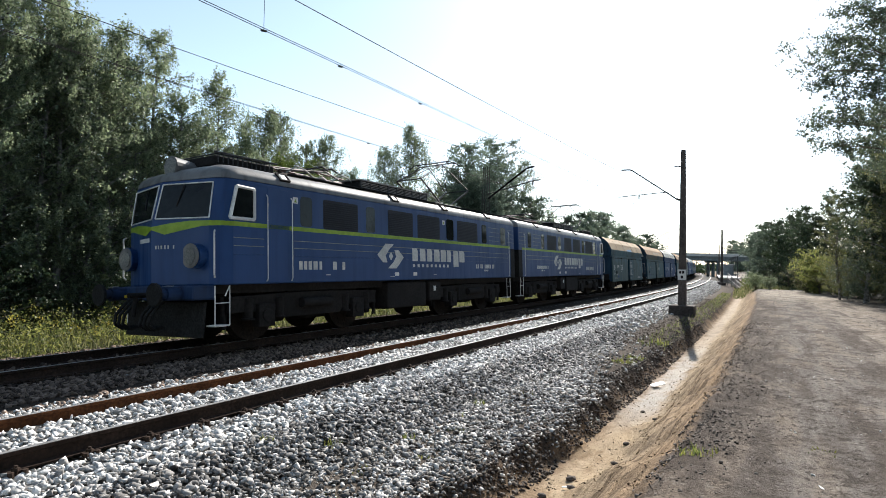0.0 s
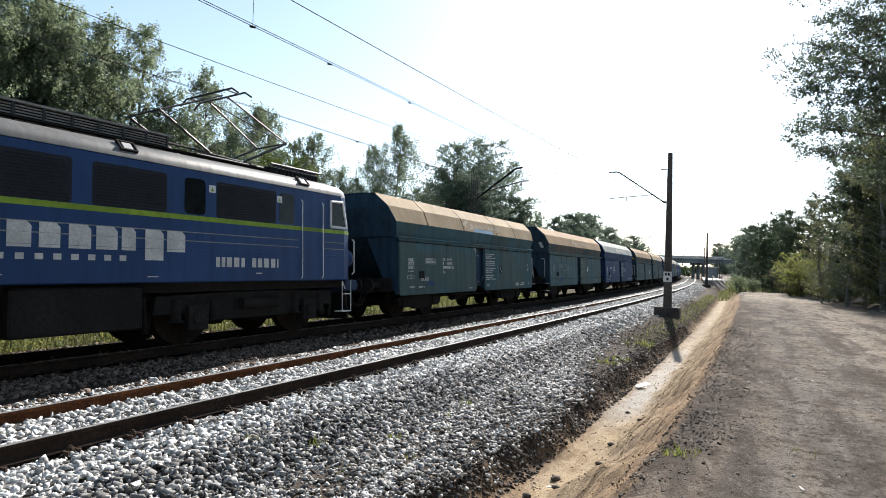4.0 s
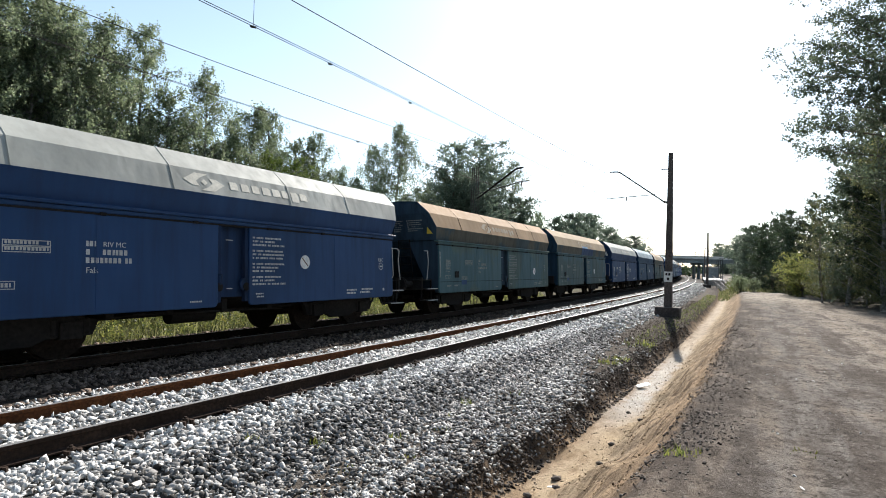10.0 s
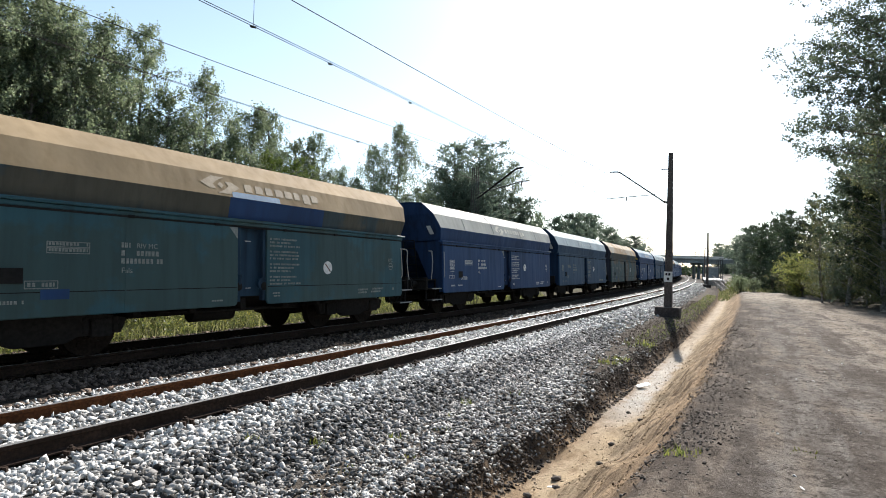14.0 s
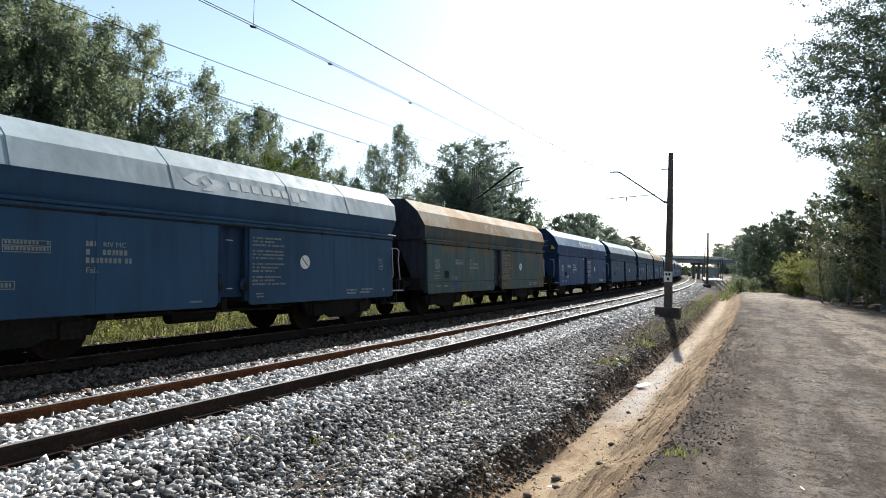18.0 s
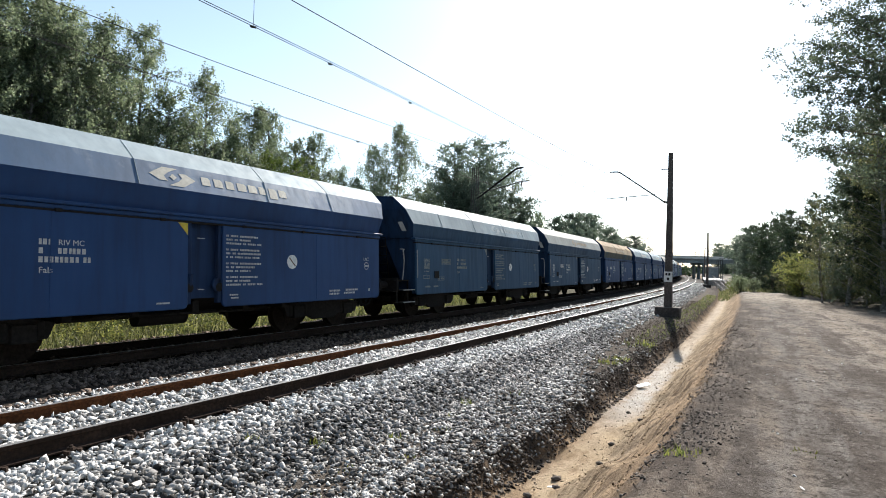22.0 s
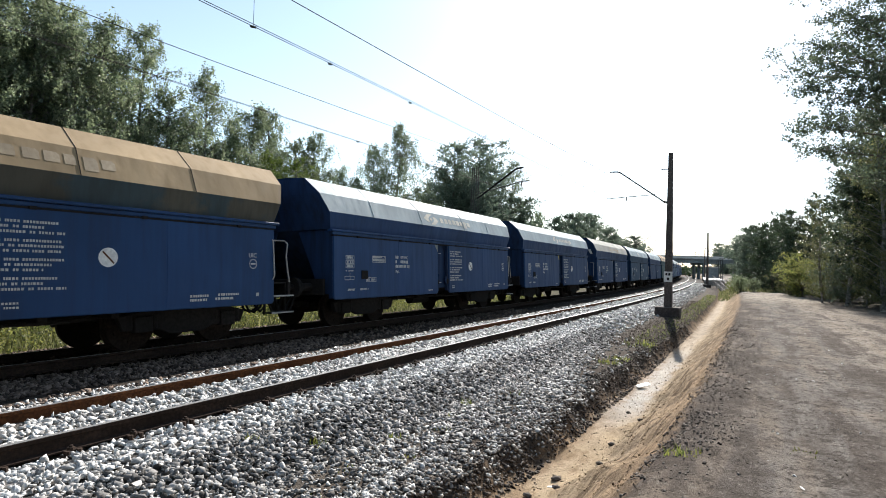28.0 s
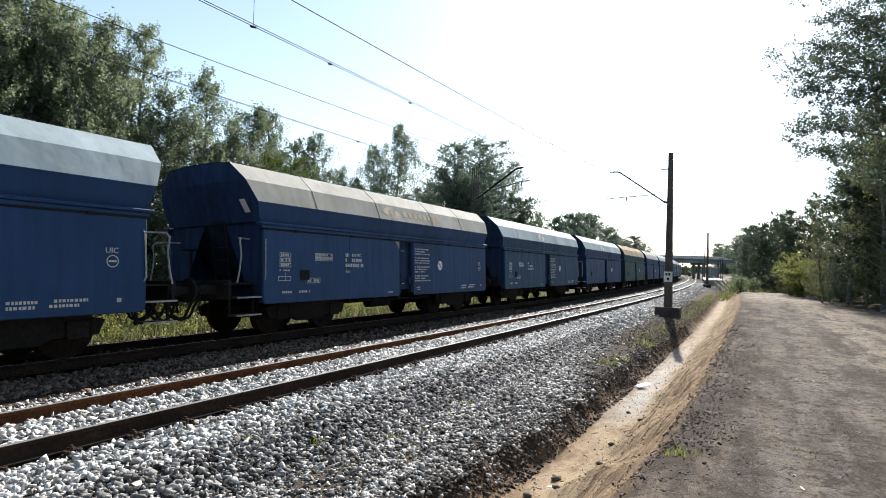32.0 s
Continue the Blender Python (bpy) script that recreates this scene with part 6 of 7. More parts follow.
    if i == 4:
        part("painted_patch", band_poly([[(-0.52, 0.0), (0.75, 0.0), (0.75, 0.26), (-0.52, 0.26)]]), M["sky_blue"], w, "pale blue overpainted patch")
        y0, y1 = -0.58, 2.18
        part("painted_patch", Shape().add([(1.543, y0, 2.868), (1.543, y1, 2.868), (1.466, y1, 2.47), (1.466, y0, 2.47), (1.53, y0, 2.868), (1.53, y1, 2.868), (1.453, y1, 2.47), (1.453, y0, 2.47)],
             [(0, 3, 2, 1), (4, 5, 6, 7), (0, 1, 5, 4), (1, 2, 6, 5), (2, 3, 7, 6), (3, 0, 4, 7)]), livery(BRIGHT, False), w, "fresh dark blue overpainted patch")
    MOVERS.append((w, s0))
    return w


sh = Shape()
sh.box(-1.0, 1.0, -0.22, 0.22, 0.42, 0.74)
sh.box(-0.25, 0.25, -1.3, 1.3, 0.5, 0.66)
K["bolster"] = sh.mesh("bogie_frame", 0.02)
for i, (s0, end, (bc, rc)) in enumerate(zip(CENTRES, ENDS, LIVERY)):
    wagon(i, s0, end, bc, rc)

# ---- locomotive ----
LH = 7.335
LEVELS = [(1.20, 0.0, 0.0), (1.24, 0.0, 0.0), (2.36, 0.0, 0.0), (2.67, 0.0767, 0.0), (2.98, 0.1533, 0.0), (3.29, 0.23, 0.0)]
CROWN_ = [(3.29, 0.23, 0.0), (3.36, 0.26, 0.010), (3.45, 0.32, 0.05), (3.54, 0.46, 0.16), (3.62, 0.72, 0.36), (3.68, 1.1, 0.68), (3.71, 1.8, 1.25)]
PLAN = [(-1.48, 0.74), (-1.42, 0.50), (-1.26, 0.36), (-0.84, 0.24), (-0.42, 0.12), (0.0, 0.0), (0.42, 0.12), (0.84, 0.24), (1.26, 0.36), (1.42, 0.50), (1.48, 0.74)]


def loft(levels, rear=0.0):
    """Rings of the body: nose at -y with a raked upper front, square tail."""
    sh = Shape()
    n = 0
    for z, rake, inset in levels:
        k = (1.48 - inset) / 1.48
        ring = [(x * k, -LH + d + rake * (0.55 + 0.45 * (1 - abs(x) / 1.48)), z) for x, d in PLAN]
        ring += [(1.48 * k, LH - rear - min(inset, 0.25), z), (-1.48 * k, LH - rear - min(inset, 0.25), z)]
        n = len(ring)
        sh.v += ring
    for i in range(len(levels) - 1):
        for j in range(n):
            sh.f.append((i * n + j, i * n + (j + 1) % n, (i + 1) * n + (j + 1) % n, (i + 1) * n + j))
    sh.f.append(tuple(range(n))[::-1])
    sh.f.append(tuple(range((len(levels) - 1) * n, len(levels) * n)))
    return sh


def front_point(x, z, out=0.0):
    """A point on the cab's front, out metres proud of it."""
    d = np.interp(abs(x), [0, 1.26, 1.42, 1.48], [0, 0.36, 0.50, 0.74])
    rake = float(np.interp(z, [2.36, 3.29], [0, 0.23])) * (0.55 + 0.45 * (1 - abs(x) / 1.48))
    return Vector((x, -LH + float(d) + rake - out, z))


def front_sheet(top, low, out=0.006, thick=0.008):
    """A sheet that follows the cab's front between two lines of x, z."""
    xs = sorted({abs(x) for x, _ in top + low} | {q for q in (1.26, 1.42) if q < max(abs(x) for x, _ in top)})
    sg = -1 if min(x for x, _ in top) < 0 else 1
    tx, tz = [abs(x) for x, _ in top], [z for _, z in top]
    lx, lz = [abs(x) for x, _ in low], [z for _, z in low]
    sh = Shape()
    rows = []
    for x in xs:
        rows.append([front_point(sg * x, float(np.interp(x, lx, lz)), out), front_point(sg * x, float(np.interp(x, tx, tz)), out),
                     front_point(sg * x, float(np.interp(x, lx, lz)), out - thick), front_point(sg * x, float(np.interp(x, tx, tz)), out - thick)])
    for a, b in zip(rows, rows[1:]):
        sh.add(a + b, [(0, 1, 5, 4), (2, 6, 7, 3), (1, 3, 7, 5), (0, 4, 6, 2)])
    return sh


def frame_of(poly, point, r=0.014):
    sh = Shape()
    sh.pipe([point(*q) for q in poly + poly[:1]], r, 6)
    return sh


PANE = {1: [(0.06, 2.52), (1.25, 2.50), (1.24, 3.20), (0.06, 3.22)], -1: [(-0.06, 2.52), (-1.25, 2.50), (-1.24, 3.20), (-0.06, 3.22)]}


def side_box(sh, x, y0, y1, z0, z1, t, sd=1):
    sh.box(min(sd * x, sd * (x + t)), max(sd * x, sd * (x + t)), y0, y1, z0, z1)
    return sh


def rounded(y0, y1, z0, z1, r):
    out = []
    for cy, cz, a0 in ((y1 - r, z1 - r, 0), (y0 + r, z1 - r, 90), (y0 + r, z0 + r, 180), (y1 - r, z0 + r, 270)):
        for a in (0, 45, 90):
            out.append((cy + r * math.cos(radians(a0 + a)), cz + r * math.sin(radians(a0 + a))))
    return out


def loco_section(s0, flip, windows, louvres, extras):
    """flip: the cab points towards the rear of the train. Positions along the side are metres from the cab's front."""
    sec = thing("locomotive", "blue electric freight locomotive section with lime stripe, %s" % ("cab leading" if not flip else "coupled behind its twin"), "locomotive", "sections of the locomotive", on_track(s0))
    turn = pose(0, 0, 0, 0, 0, 180) if flip else Matrix.Identity(4)

    def yy(d):
        return -LH + d

    def R(nm, sh, mat, label="", bevel=0.0):
        """Roof gear, set down on the low roof."""
        return part(nm, sh, mat, sec, label, turn @ pose(0, 0, -0.23), bevel)

    def P(nm, sh, mat, parent=sec, label="", bevel=0.0):
        return part(nm, sh, mat, parent, label, turn if parent is sec else None, bevel)
    body = loft(LEVELS)
    P("body", body, M["loco"], bevel=0.02)
    roof = loft(CROWN_)
    roof.smooth = True
    P("roof", roof, M["loco_roof"], label="dull silver-grey curved roof")
    for sd in (-1, 1):
        pn = [(x, z) for x, z in PANE[sd]]
        gl = P("windscreen", front_sheet([pn[3], pn[2]], [pn[0], pn[1]], 0.008), M["glass"], label="dark windscreen pane")
        part("windscreen_frame", frame_of(pn, lambda x, z: front_point(x, z, 0.012)), M["white"], gl, "white window frame")
        wi = Shape()
        wi.rod(front_point(sd * 0.6, 3.18, 0.03), front_point(sd * 0.5, 2.75, 0.03), 0.012, 5)
        part("wiper", wi, M["rubber"], gl)
        # lower lamps
        c = front_point(sd * 1.0, 1.76, 0.0)
        lm = Shape()
        lm.rod(c + Vector((0, 0.12, 0)), c + Vector((sd * 0.03, -0.16, 0)), 0.22, 20, 0.25)
        lamp = P("headlight", lm, M["loco"], label="round headlight in a blue ring")
        for nm, a, b, r1, mt in (("lamp_ring", -0.155, -0.18, 0.235, "loco_roof"), ("lens", -0.178, -0.195, 0.165, "lamp_glass")):
            q = Shape()
            q.rod(c + Vector((sd * 0.03, a, 0)), c + Vector((sd * 0.03, b, 0)), r1, 20)
            part(nm, q, M[mt], lamp)
        # stripe round the front
        edge = [(0.0, 2.36), (sd * 0.42, 2.36), (sd * 0.84, 2.36), (sd * 1.48, 2.36)]
        for top, low in (([(0.0, 2.362), (sd * 0.42, 2.42), (sd * 0.84, 2.45), (sd * 1.48, 2.435)], edge), (edge, [(0.0, 2.30), (sd * 0.3, 2.20), (sd * 0.75, 2.28), (sd * 1.1, 2.335), (sd * 1.48, 2.345)])):
            P("stripe", front_sheet(top, low, 0.009), M["lime"], label="lime green stripe")
        sh = Shape()
        side_box(sh, 1.478, yy(0.74), LH - 0.40, 2.345, 2.435, 0.006, sd)
        P("stripe", sh, M["lime"], label="lime green stripe")
        # cab side window
        sh = Shape()
        sh.plate([(yy(0.66), 2.50), (yy(1.26), 2.50), (yy(1.26), 3.12), (yy(0.82), 3.14)], min(sd * 1.47, sd * 1.486), max(sd * 1.47, sd * 1.486))
        cw = P("cab_window", sh, M["glass"])
        sh = Shape()
        sh.pipe([(sd * 1.488, y, z) for y, z in [(yy(0.66), 2.50), (yy(1.26), 2.50), (yy(1.26), 3.12), (yy(0.82), 3.14), (yy(0.66), 2.50)]], 0.036, 6)
        part("window_frame", sh, M["white"], cw, "broad white window frame")
        # cab door and its rails
        sh = Shape()
        side_box(sh, 1.474, yy(1.62), yy(2.24), 1.25, 3.20, 0.010, sd)
        P("cab_door", sh, M["loco"], bevel=0.006)
        for d in (1.58, 2.28):
            sh = Shape()
            sh.pipe([(sd * 1.49, yy(d), 3.05), (sd * 1.53, yy(d), 3.0), (sd * 1.53, yy(d), 1.30), (sd * 1.49, yy(d), 1.25)], 0.011, 6)
            P("handrail", sh, M["white"], label="thin white handrail")
        sh = Shape()
        sh.pipe([(sd * 1.42, yy(0.36), 2.24), (sd * 1.46, yy(0.32), 2.2), (sd * 1.46, yy(0.32), 1.4), (sd * 1.42, yy(0.36), 1.34)], 0.016, 6)
        P("handrail", sh, M["white"], label="thin white handrail")
        sh = Shape()
        sh.pipe([(sd * 1.49, yy(14.05), 3.02), (sd * 1.53, yy(14.05), 2.97), (sd * 1.53, yy(14.05), 1.30), (sd * 1.49, yy(14.05), 1.25)], 0.011, 6)
        P("handrail", sh, M["white"], label="thin white handrail")
        # steps under the cab corner and under the tail
        for d in (0.55, 14.2):
            sh = Shape()
            x = sd * 1.40
            sh.pipe([(x, yy(d - 0.17), 1.18), (x, yy(d - 0.17), 0.42), (x, yy(d + 0.17), 0.42), (x, yy(d + 0.17), 1.18), (x, yy(d + 0.06), 0.98)], 0.012, 5)
            sh.box(min(x, x - sd * 0.25), max(x, x - sd * 0.25), yy(d - 0.17), yy(d + 0.17), 0.40, 0.43)
            sh.rod((x, yy(d - 0.17), 0.85), (x, yy(d + 0.17), 0.85), 0.010, 5)
            P("footstep", sh, M["white"], label="white edged footstep ladder")
        # pressed ribs along the side, the upper two painted pale as highlights
        for z in (2.12, 1.96, 1.79):
            for a, b in ((0.75, 1.52), (2.36, 14.0)):
                sh = Shape()
                sh.rod((sd * 1.479, yy(a), z), (sd * 1.479, yy(b), z), 0.0095, 5)
                P("pressed_rib", sh, M["mark_faded_rib_glint"] if z > 1.9 else M["loco"], label="thin pressed rib, pale ones painted as highlights")
    # side openings on both sides; the far side simply mirrors the near one
    for sd in (-1, 1):
        for d0, d1 in windows:
            sh = Shape()
            sh.plate(rounded(yy(d0), yy(d1), 2.46, 3.13, 0.08), min(sd * 1.466, sd * 1.483), max(sd * 1.466, sd * 1.483))
            P("side_window", sh, M["glass"], label="dark corridor window")
        for d0, d1 in louvres:
            sh = Shape()
            sh.plate(rounded(yy(d0), yy(d1), 2.44, 3.14, 0.05), min(sd * 1.464, sd * 1.4815), max(sd * 1.464, sd * 1.4815))
            lv = P("louvre_panel", sh, M["louvre"], label="dark ventilation louvre")
            sh = Shape()
            for q in range(13):
                z = 2.475 + 0.05 * q
                sh.add([(sd * 1.482, yy(d0 + 0.04), z + 0.02), (sd * 1.482, yy(d1 - 0.04), z + 0.02), (sd * 1.494, yy(d1 - 0.04), z), (sd * 1.494, yy(d0 + 0.04), z)], [(0, 1, 2, 3)])
            tagged(part("slats", sh, M["louvre"], lv), kind="stuff")
        # ribs between the windows, painted pale as if catching light
        for d0, d1 in extras:
            for z in (2.58, 2.74, 2.9, 3.06):
                sh = Shape()
                sh.rod((sd * 1.479, yy(d0), z), (sd * 1.479, yy(d1), z), 0.009, 5)
                P("pressed_rib", sh, M["mark_faded_rib_glint"], label="thin pressed rib, pale ones painted as highlights")
    # roof seams and hatches
    for d in (2.0, 6.2, 9.0, 12.2):
        for sd in (-1, 1):
            tilt = Matrix.Translation((sd * 1.395, yy(d + 0.14), 3.50)) @ Matrix.Rotation(radians(sd * 48), 4, "Y")
            sh = Shape()
            for a0, a1, b0, b1 in ((-0.12, 0.12, -0.15, -0.125), (-0.12, 0.12, 0.125, 0.15), (-0.12, -0.095, -0.125, 0.125), (0.095, 0.12, -0.125, 0.125)):
                sh.box(a0, a1, b0, b1, -0.03, 0.02, tilt)
            vent = P("roof_vent", sh, M["under"], label="dark square rim of a roof vent")
            part("vent_cover", Shape().box(-0.075, 0.075, -0.08, 0.08, -0.03, 0.012, tilt), M["mark"], vent, "pale vent cover")
    # gangway at the tail
    sh = Shape()
    sh.box(-0.45, 0.45, LH - 0.05, LH + 0.2, 1.25, 3.2)
    P("gangway", sh, M["rubber"], bevel=0.03)
    # slightly proud black box in place of the tail's shaded recess
    sh = Shape()
    sh.box(-1.486, 1.486, LH - 0.38, LH + 0.006, 1.19, 2.335)
    P("tail_recess", sh, M["rubber"], label="black box standing for the shaded recess beside the gangway")
    # number, emblem and name as plain blocks; they read the same way on either section

    def blocks(rows, nm, mat, lab):
        sh = Shape()
        for y0, y1, z0, z1 in rows:
            sh.box(1.482, 1.486, y0, y1, z0, z1)
        return part(nm, sh, M[mat], sec, lab)
    ya = (lambda d: -LH + d) if not flip else (lambda d: LH - d)
    n0 = ya(2.52) if not flip else ya(4.60)
    tagged(blocks(text_rows(n0, 1.68, (1.62,), 0.19, 0.0, 0.17), "running_number", "mark", "white number drawn as plain blocks"), kind="stuff")
    n1 = ya(11.21) if not flip else ya(12.51)
    tagged(blocks(text_rows(n1, 1.69, (1.50,), 0.145, 0.0, 0.125) + text_rows(n1 + 0.55, 1.50, (0.42,), 0.06, 0.0, 0.07), "vehicle_number", "mark", "small white number drawn as plain blocks"), kind="stuff")
    e0 = ya(5.41) if not flip else ya(10.21)

    def side_poly(polys, h, z0, nm, lab):
        sh = Shape()
        for poly in polys:
            p = [(1.487, y, z0 + u * h) for y, u in poly]
            q = [(1.482, y, z) for _, y, z in p]
            n = len(p)
            sh.add(p + q, [tuple(range(n)), tuple(range(2 * n - 1, n - 1, -1))] + [(i, n + i, n + (i + 1) % n, (i + 1) % n) for i in range(n)])
        return part(nm, sh, M["mark"], sec, lab)
    side_poly(emblem(e0, 1.25), 0.905, 1.42, "emblem", "white leaf-and-diamond emblem")
    for i, w in enumerate((0.29, 0.31, 0.29, 0.33, 0.34, 0.24, 0.34, 0.36)):
        y = e0 + 1.70 + 0.41 * i
        low = 1.59 if i == 6 else 1.745
        side_poly([[(y, low), (y + w, low), (y + w, 2.05), (y + w * 0.8, 2.12), (y, 2.12)]], 1.0, 0.0, "letter_block", "large white plain block")
    side_poly([[(e0 + 1.72 + 0.25 * i, 1.57), (e0 + 1.83 + 0.25 * i, 1.57), (e0 + 1.83 + 0.25 * i, 1.66), (e0 + 1.72 + 0.25 * i, 1.66)] for i in range(9)], 1.0, 0.0, "small_blocks", "small white plain letter blocks")["kind"] = "stuff"
    for y in (e0 + 0.80, e0 + 1.74):
        blocks([(y, y + 0.20, 1.32, 1.42)], "data_plate", "white", "small white data plate")
    blocks([(ya(3.5) - 0.1, ya(3.5) + 0.06, 1.36, 1.38), (ya(6.0), ya(6.0) + 0.2, 1.30, 1.315), (ya(8.3), ya(8.3) + 0.16, 1.34, 1.355)], "fine_marks", "mark", "fine white markings")
    for d, z in (((2.42, 3.02), (8.97, 3.0)) if not flip else ((2.95, 2.98), (4.70, 2.98))):
        y = ya(d)
        sign = blocks([(y - 0.075, y + 0.075, z - 0.07, z + 0.07)], "warning_plate", "white", "small white warning plate")
        part("flash_mark", Shape().add([(1.4865, y - 0.04, z - 0.045), (1.4865, y + 0.04, z - 0.045), (1.4865, y, z + 0.04), (1.4855, y - 0.04, z - 0.045), (1.4855, y + 0.04, z - 0.045), (1.4855, y, z + 0.04)],
                                      [(0, 1, 2), (5, 4, 3), (0, 3, 4, 1), (1, 4, 5, 2), (2, 5, 3, 0)]), M["lime"], sign, "small yellow-green triangle")
    # cab front fittings
    sh = Shape()
    for q in text_rows(0.03, 1.99, (0.5,), 0.07, 0, 0.07) + text_rows(-0.70, 2.15, (0.6,), 0.085, 0, 0.085):
        a = front_point((q[0] + q[1]) / 2, (q[2] + q[3]) / 2, 0.006)
        sh.box(q[0], q[1], a.y, a.y + 0.004, q[2], q[3])
    P("front_numbers", sh, M["mark"], label="white number drawn as plain blocks")
    sh = Shape()
    sh.box(-1.30, 1.30, -LH - 0.02, -LH + 0.5, 0.92, 1.20)
    P("buffer_beam", sh, M["loco_grime"], bevel=0.03)
    for sd in (-1, 1):
        sh = Shape()
        sh.rod((sd * 0.875, -LH, 1.05), (sd * 0.875, -LH - 0.30, 1.05), 0.125, 16)
        sh.rod((sd * 0.875, -LH - 0.30, 1.05), (sd * 0.875, -LH - 0.48, 1.05), 0.09, 14)
        P("buffer", sh, M["loco_grime"], label="grimy blue sprung buffer")
        sh = Shape()
        sh.rod((sd * 0.875, -LH - 0.48, 1.05), (sd * 0.875, -LH - 0.53, 1.05), 0.21, 22)
        P("buffer_head", sh, M["rubber"], label="greasy dark buffer head")
        sh = Shape()
        sh.box(sd * 0.875 - 0.07, sd * 0.875 + 0.07, -LH - 0.3, -LH - 0.16, 1.195, 1.203)
        P("buffer_plate", sh, M["mark"])
        for q, x in enumerate((0.28, 0.42, 0.56)):
            sh = Shape()
            sh.pipe([(sd * x, -LH, 0.98), (sd * x, -LH - 0.18, 0.86), (sd * x, -LH - 0.36, 0.66), (sd * x * 0.95, -LH - 0.40, 0.48), (sd * x * 0.9, -LH - 0.26, 0.38), (sd * x * 0.85, -LH - 0.05, 0.42)], 0.03, 7)
            P("brake_hose", sh, M["rubber"], label="hanging black brake hose")
        sh = Shape()
        sh.rod((sd * 0.66, -LH - 0.04, 1.0), (sd * 0.66, -LH - 0.12, 1.0), 0.035, 6)
        P("hose_tap", sh, M["yellow"], label="yellow hose tap")
    sh = Shape()
    sh.rod((0, -LH, 1.03), (0, -LH - 0.45, 1.03), 0.05, 8)
    sh.rod((0, -LH - 0.3, 1.03), (0, -LH - 0.36, 0.62), 0.04, 6)
    P("coupling", sh, M["under"])
    sh = Shape()
    sh.plate([(-LH + 0.22, 0.2), (-LH + 0.3, 0.2), (-LH + 0.36, 0.88), (-LH + 0.3, 0.88)], -1.2, 1.2)
    P("rail_guard", sh, M["rubber"], bevel=0.01)
    # roof lamp and roof gear
    c = Vector((0, -LH + 0.42, 3.86))
    sh = Shape()
    sh.rod(c + Vector((0, 0.65, -0.02)), c + Vector((0, 0.0, 0)), 0.16, 18, 0.22)
    lamp = R("roof_headlight", sh, M["loco_roof"], label="large grey roof headlight")
    sh = Shape()
    sh.rod(c, c + Vector((0, -0.02, 0)), 0.19, 20)
    part("lens", sh, M["lamp_glass"], lamp)
    sh = Shape()
    sh.box(-0.75, 0.75, yy(0.9), yy(2.5), 3.90, 4.10)
    cool = R("cab_cooler", sh, M["under"], bevel=0.02)
    for q in range(12):
        sh = Shape()
        sh.pipe([(0.78, yy(0.95 + 0.125 * q), 3.95), (0.78, yy(0.95 + 0.125 * q), 4.14), (-0.78, yy(0.95 + 0.125 * q), 4.14), (-0.78, yy(0.95 + 0.125 * q), 3.95)], 0.016, 4)
        part("guard_bar", sh, M["steel"], cool)
    sh = Shape()
    for sd in (-1, 1):
        sh = Shape()
        sh.rod((sd * 0.8, yy(0.85), 4.15), (sd * 0.8, yy(2.55), 4.15), 0.025, 5)
        part("guard_rail", sh, M["steel"], cool)
    for sd in (-1, 1):
        sh = Shape()
        sh.box(min(sd * 0.45, sd * 1.0), max(sd * 0.45, sd * 1.0), yy(5.3), yy(8.8), 3.80, 4.15)
        g = R("resistor_box", sh, M["under"], bevel=0.02)
        sh = Shape()
        sh.plate([(yy(5.25), 4.15), (yy(8.85), 4.15), (yy(8.85), 4.185), (yy(5.25), 4.185)], min(sd * 0.4, sd * 1.05), max(sd * 0.4, sd * 1.05))
        part("lid", sh, M["concrete"], g, "pale sheet lid")
        sh = Shape()
        for q in range(6):
            z = 3.88 + 0.044 * q
            sh.box(min(sd * 1.0, sd * 1.02), max(sd * 1.0, sd * 1.02), yy(5.35), yy(8.75), z, z + 0.018)
        tagged(part("grille", sh, M["concrete"], g), kind="stuff")
        for q in range(9):
            sh = Shape()
            sh.box(min(sd * 1.0, sd * 1.035), max(sd * 1.0, sd * 1.035), yy(5.32 + 0.42 * q), yy(5.36 + 0.42 * q), 3.84, 4.15)
            part("rib", sh, M["steel"], g)
        sh = Shape()
        sh.box(min(sd * 0.95, sd * 1.12), max(sd * 0.95, sd * 1.12), yy(2.7), yy(14.4), 3.90, 3.925)
        R("roof_walkway", sh, M["under"])

    def panto(d, up):
        base = yy(d)
        fr = Shape()
        for x in (-0.55, 0.55):
            fr.rod((x, base - 0.9, 4.06), (x, base + 0.9, 4.06), 0.03, 6)
        for y in (-0.9, 0.9):
            fr.rod((-0.55, base + y, 4.06), (0.55, base + y, 4.06), 0.03, 6)
        pg = R("pantograph", fr, M["panto_red"] if not up else M["steel"], label="raised diamond pantograph" if up else "folded diamond pantograph")
        for x in (-0.55, 0.55):
            for y in (-0.8, 0.8):
                q = Shape()
                q.rod((x, base + y, 3.90), (x, base + y, 4.05), 0.05, 8)
                for z in (3.94, 3.99):
                    q.rod((x, base + y, z), (x, base + y, z + 0.015), 0.085, 10)
                part("insulator", q, M["clip"], pg, "brown ribbed insulator")
        knee, top = (4.80, 5.56) if up else (4.14, 4.30)
        ext = 1.70 if up else 1.95
        arm = M["steel"] if up else M["panto_red"]
        for y in (-1, 1):
            q = Shape()
            for x in (-0.45, 0.45):
                q.rod((x, base + y * 0.35, 4.1), (x * 1.1, base + y * ext, knee), 0.028, 6)
            q.rod((-0.5, base + y * ext, knee), (0.5, base + y * ext, knee), 0.02, 6)
            part("lower_arm", q, arm, pg)
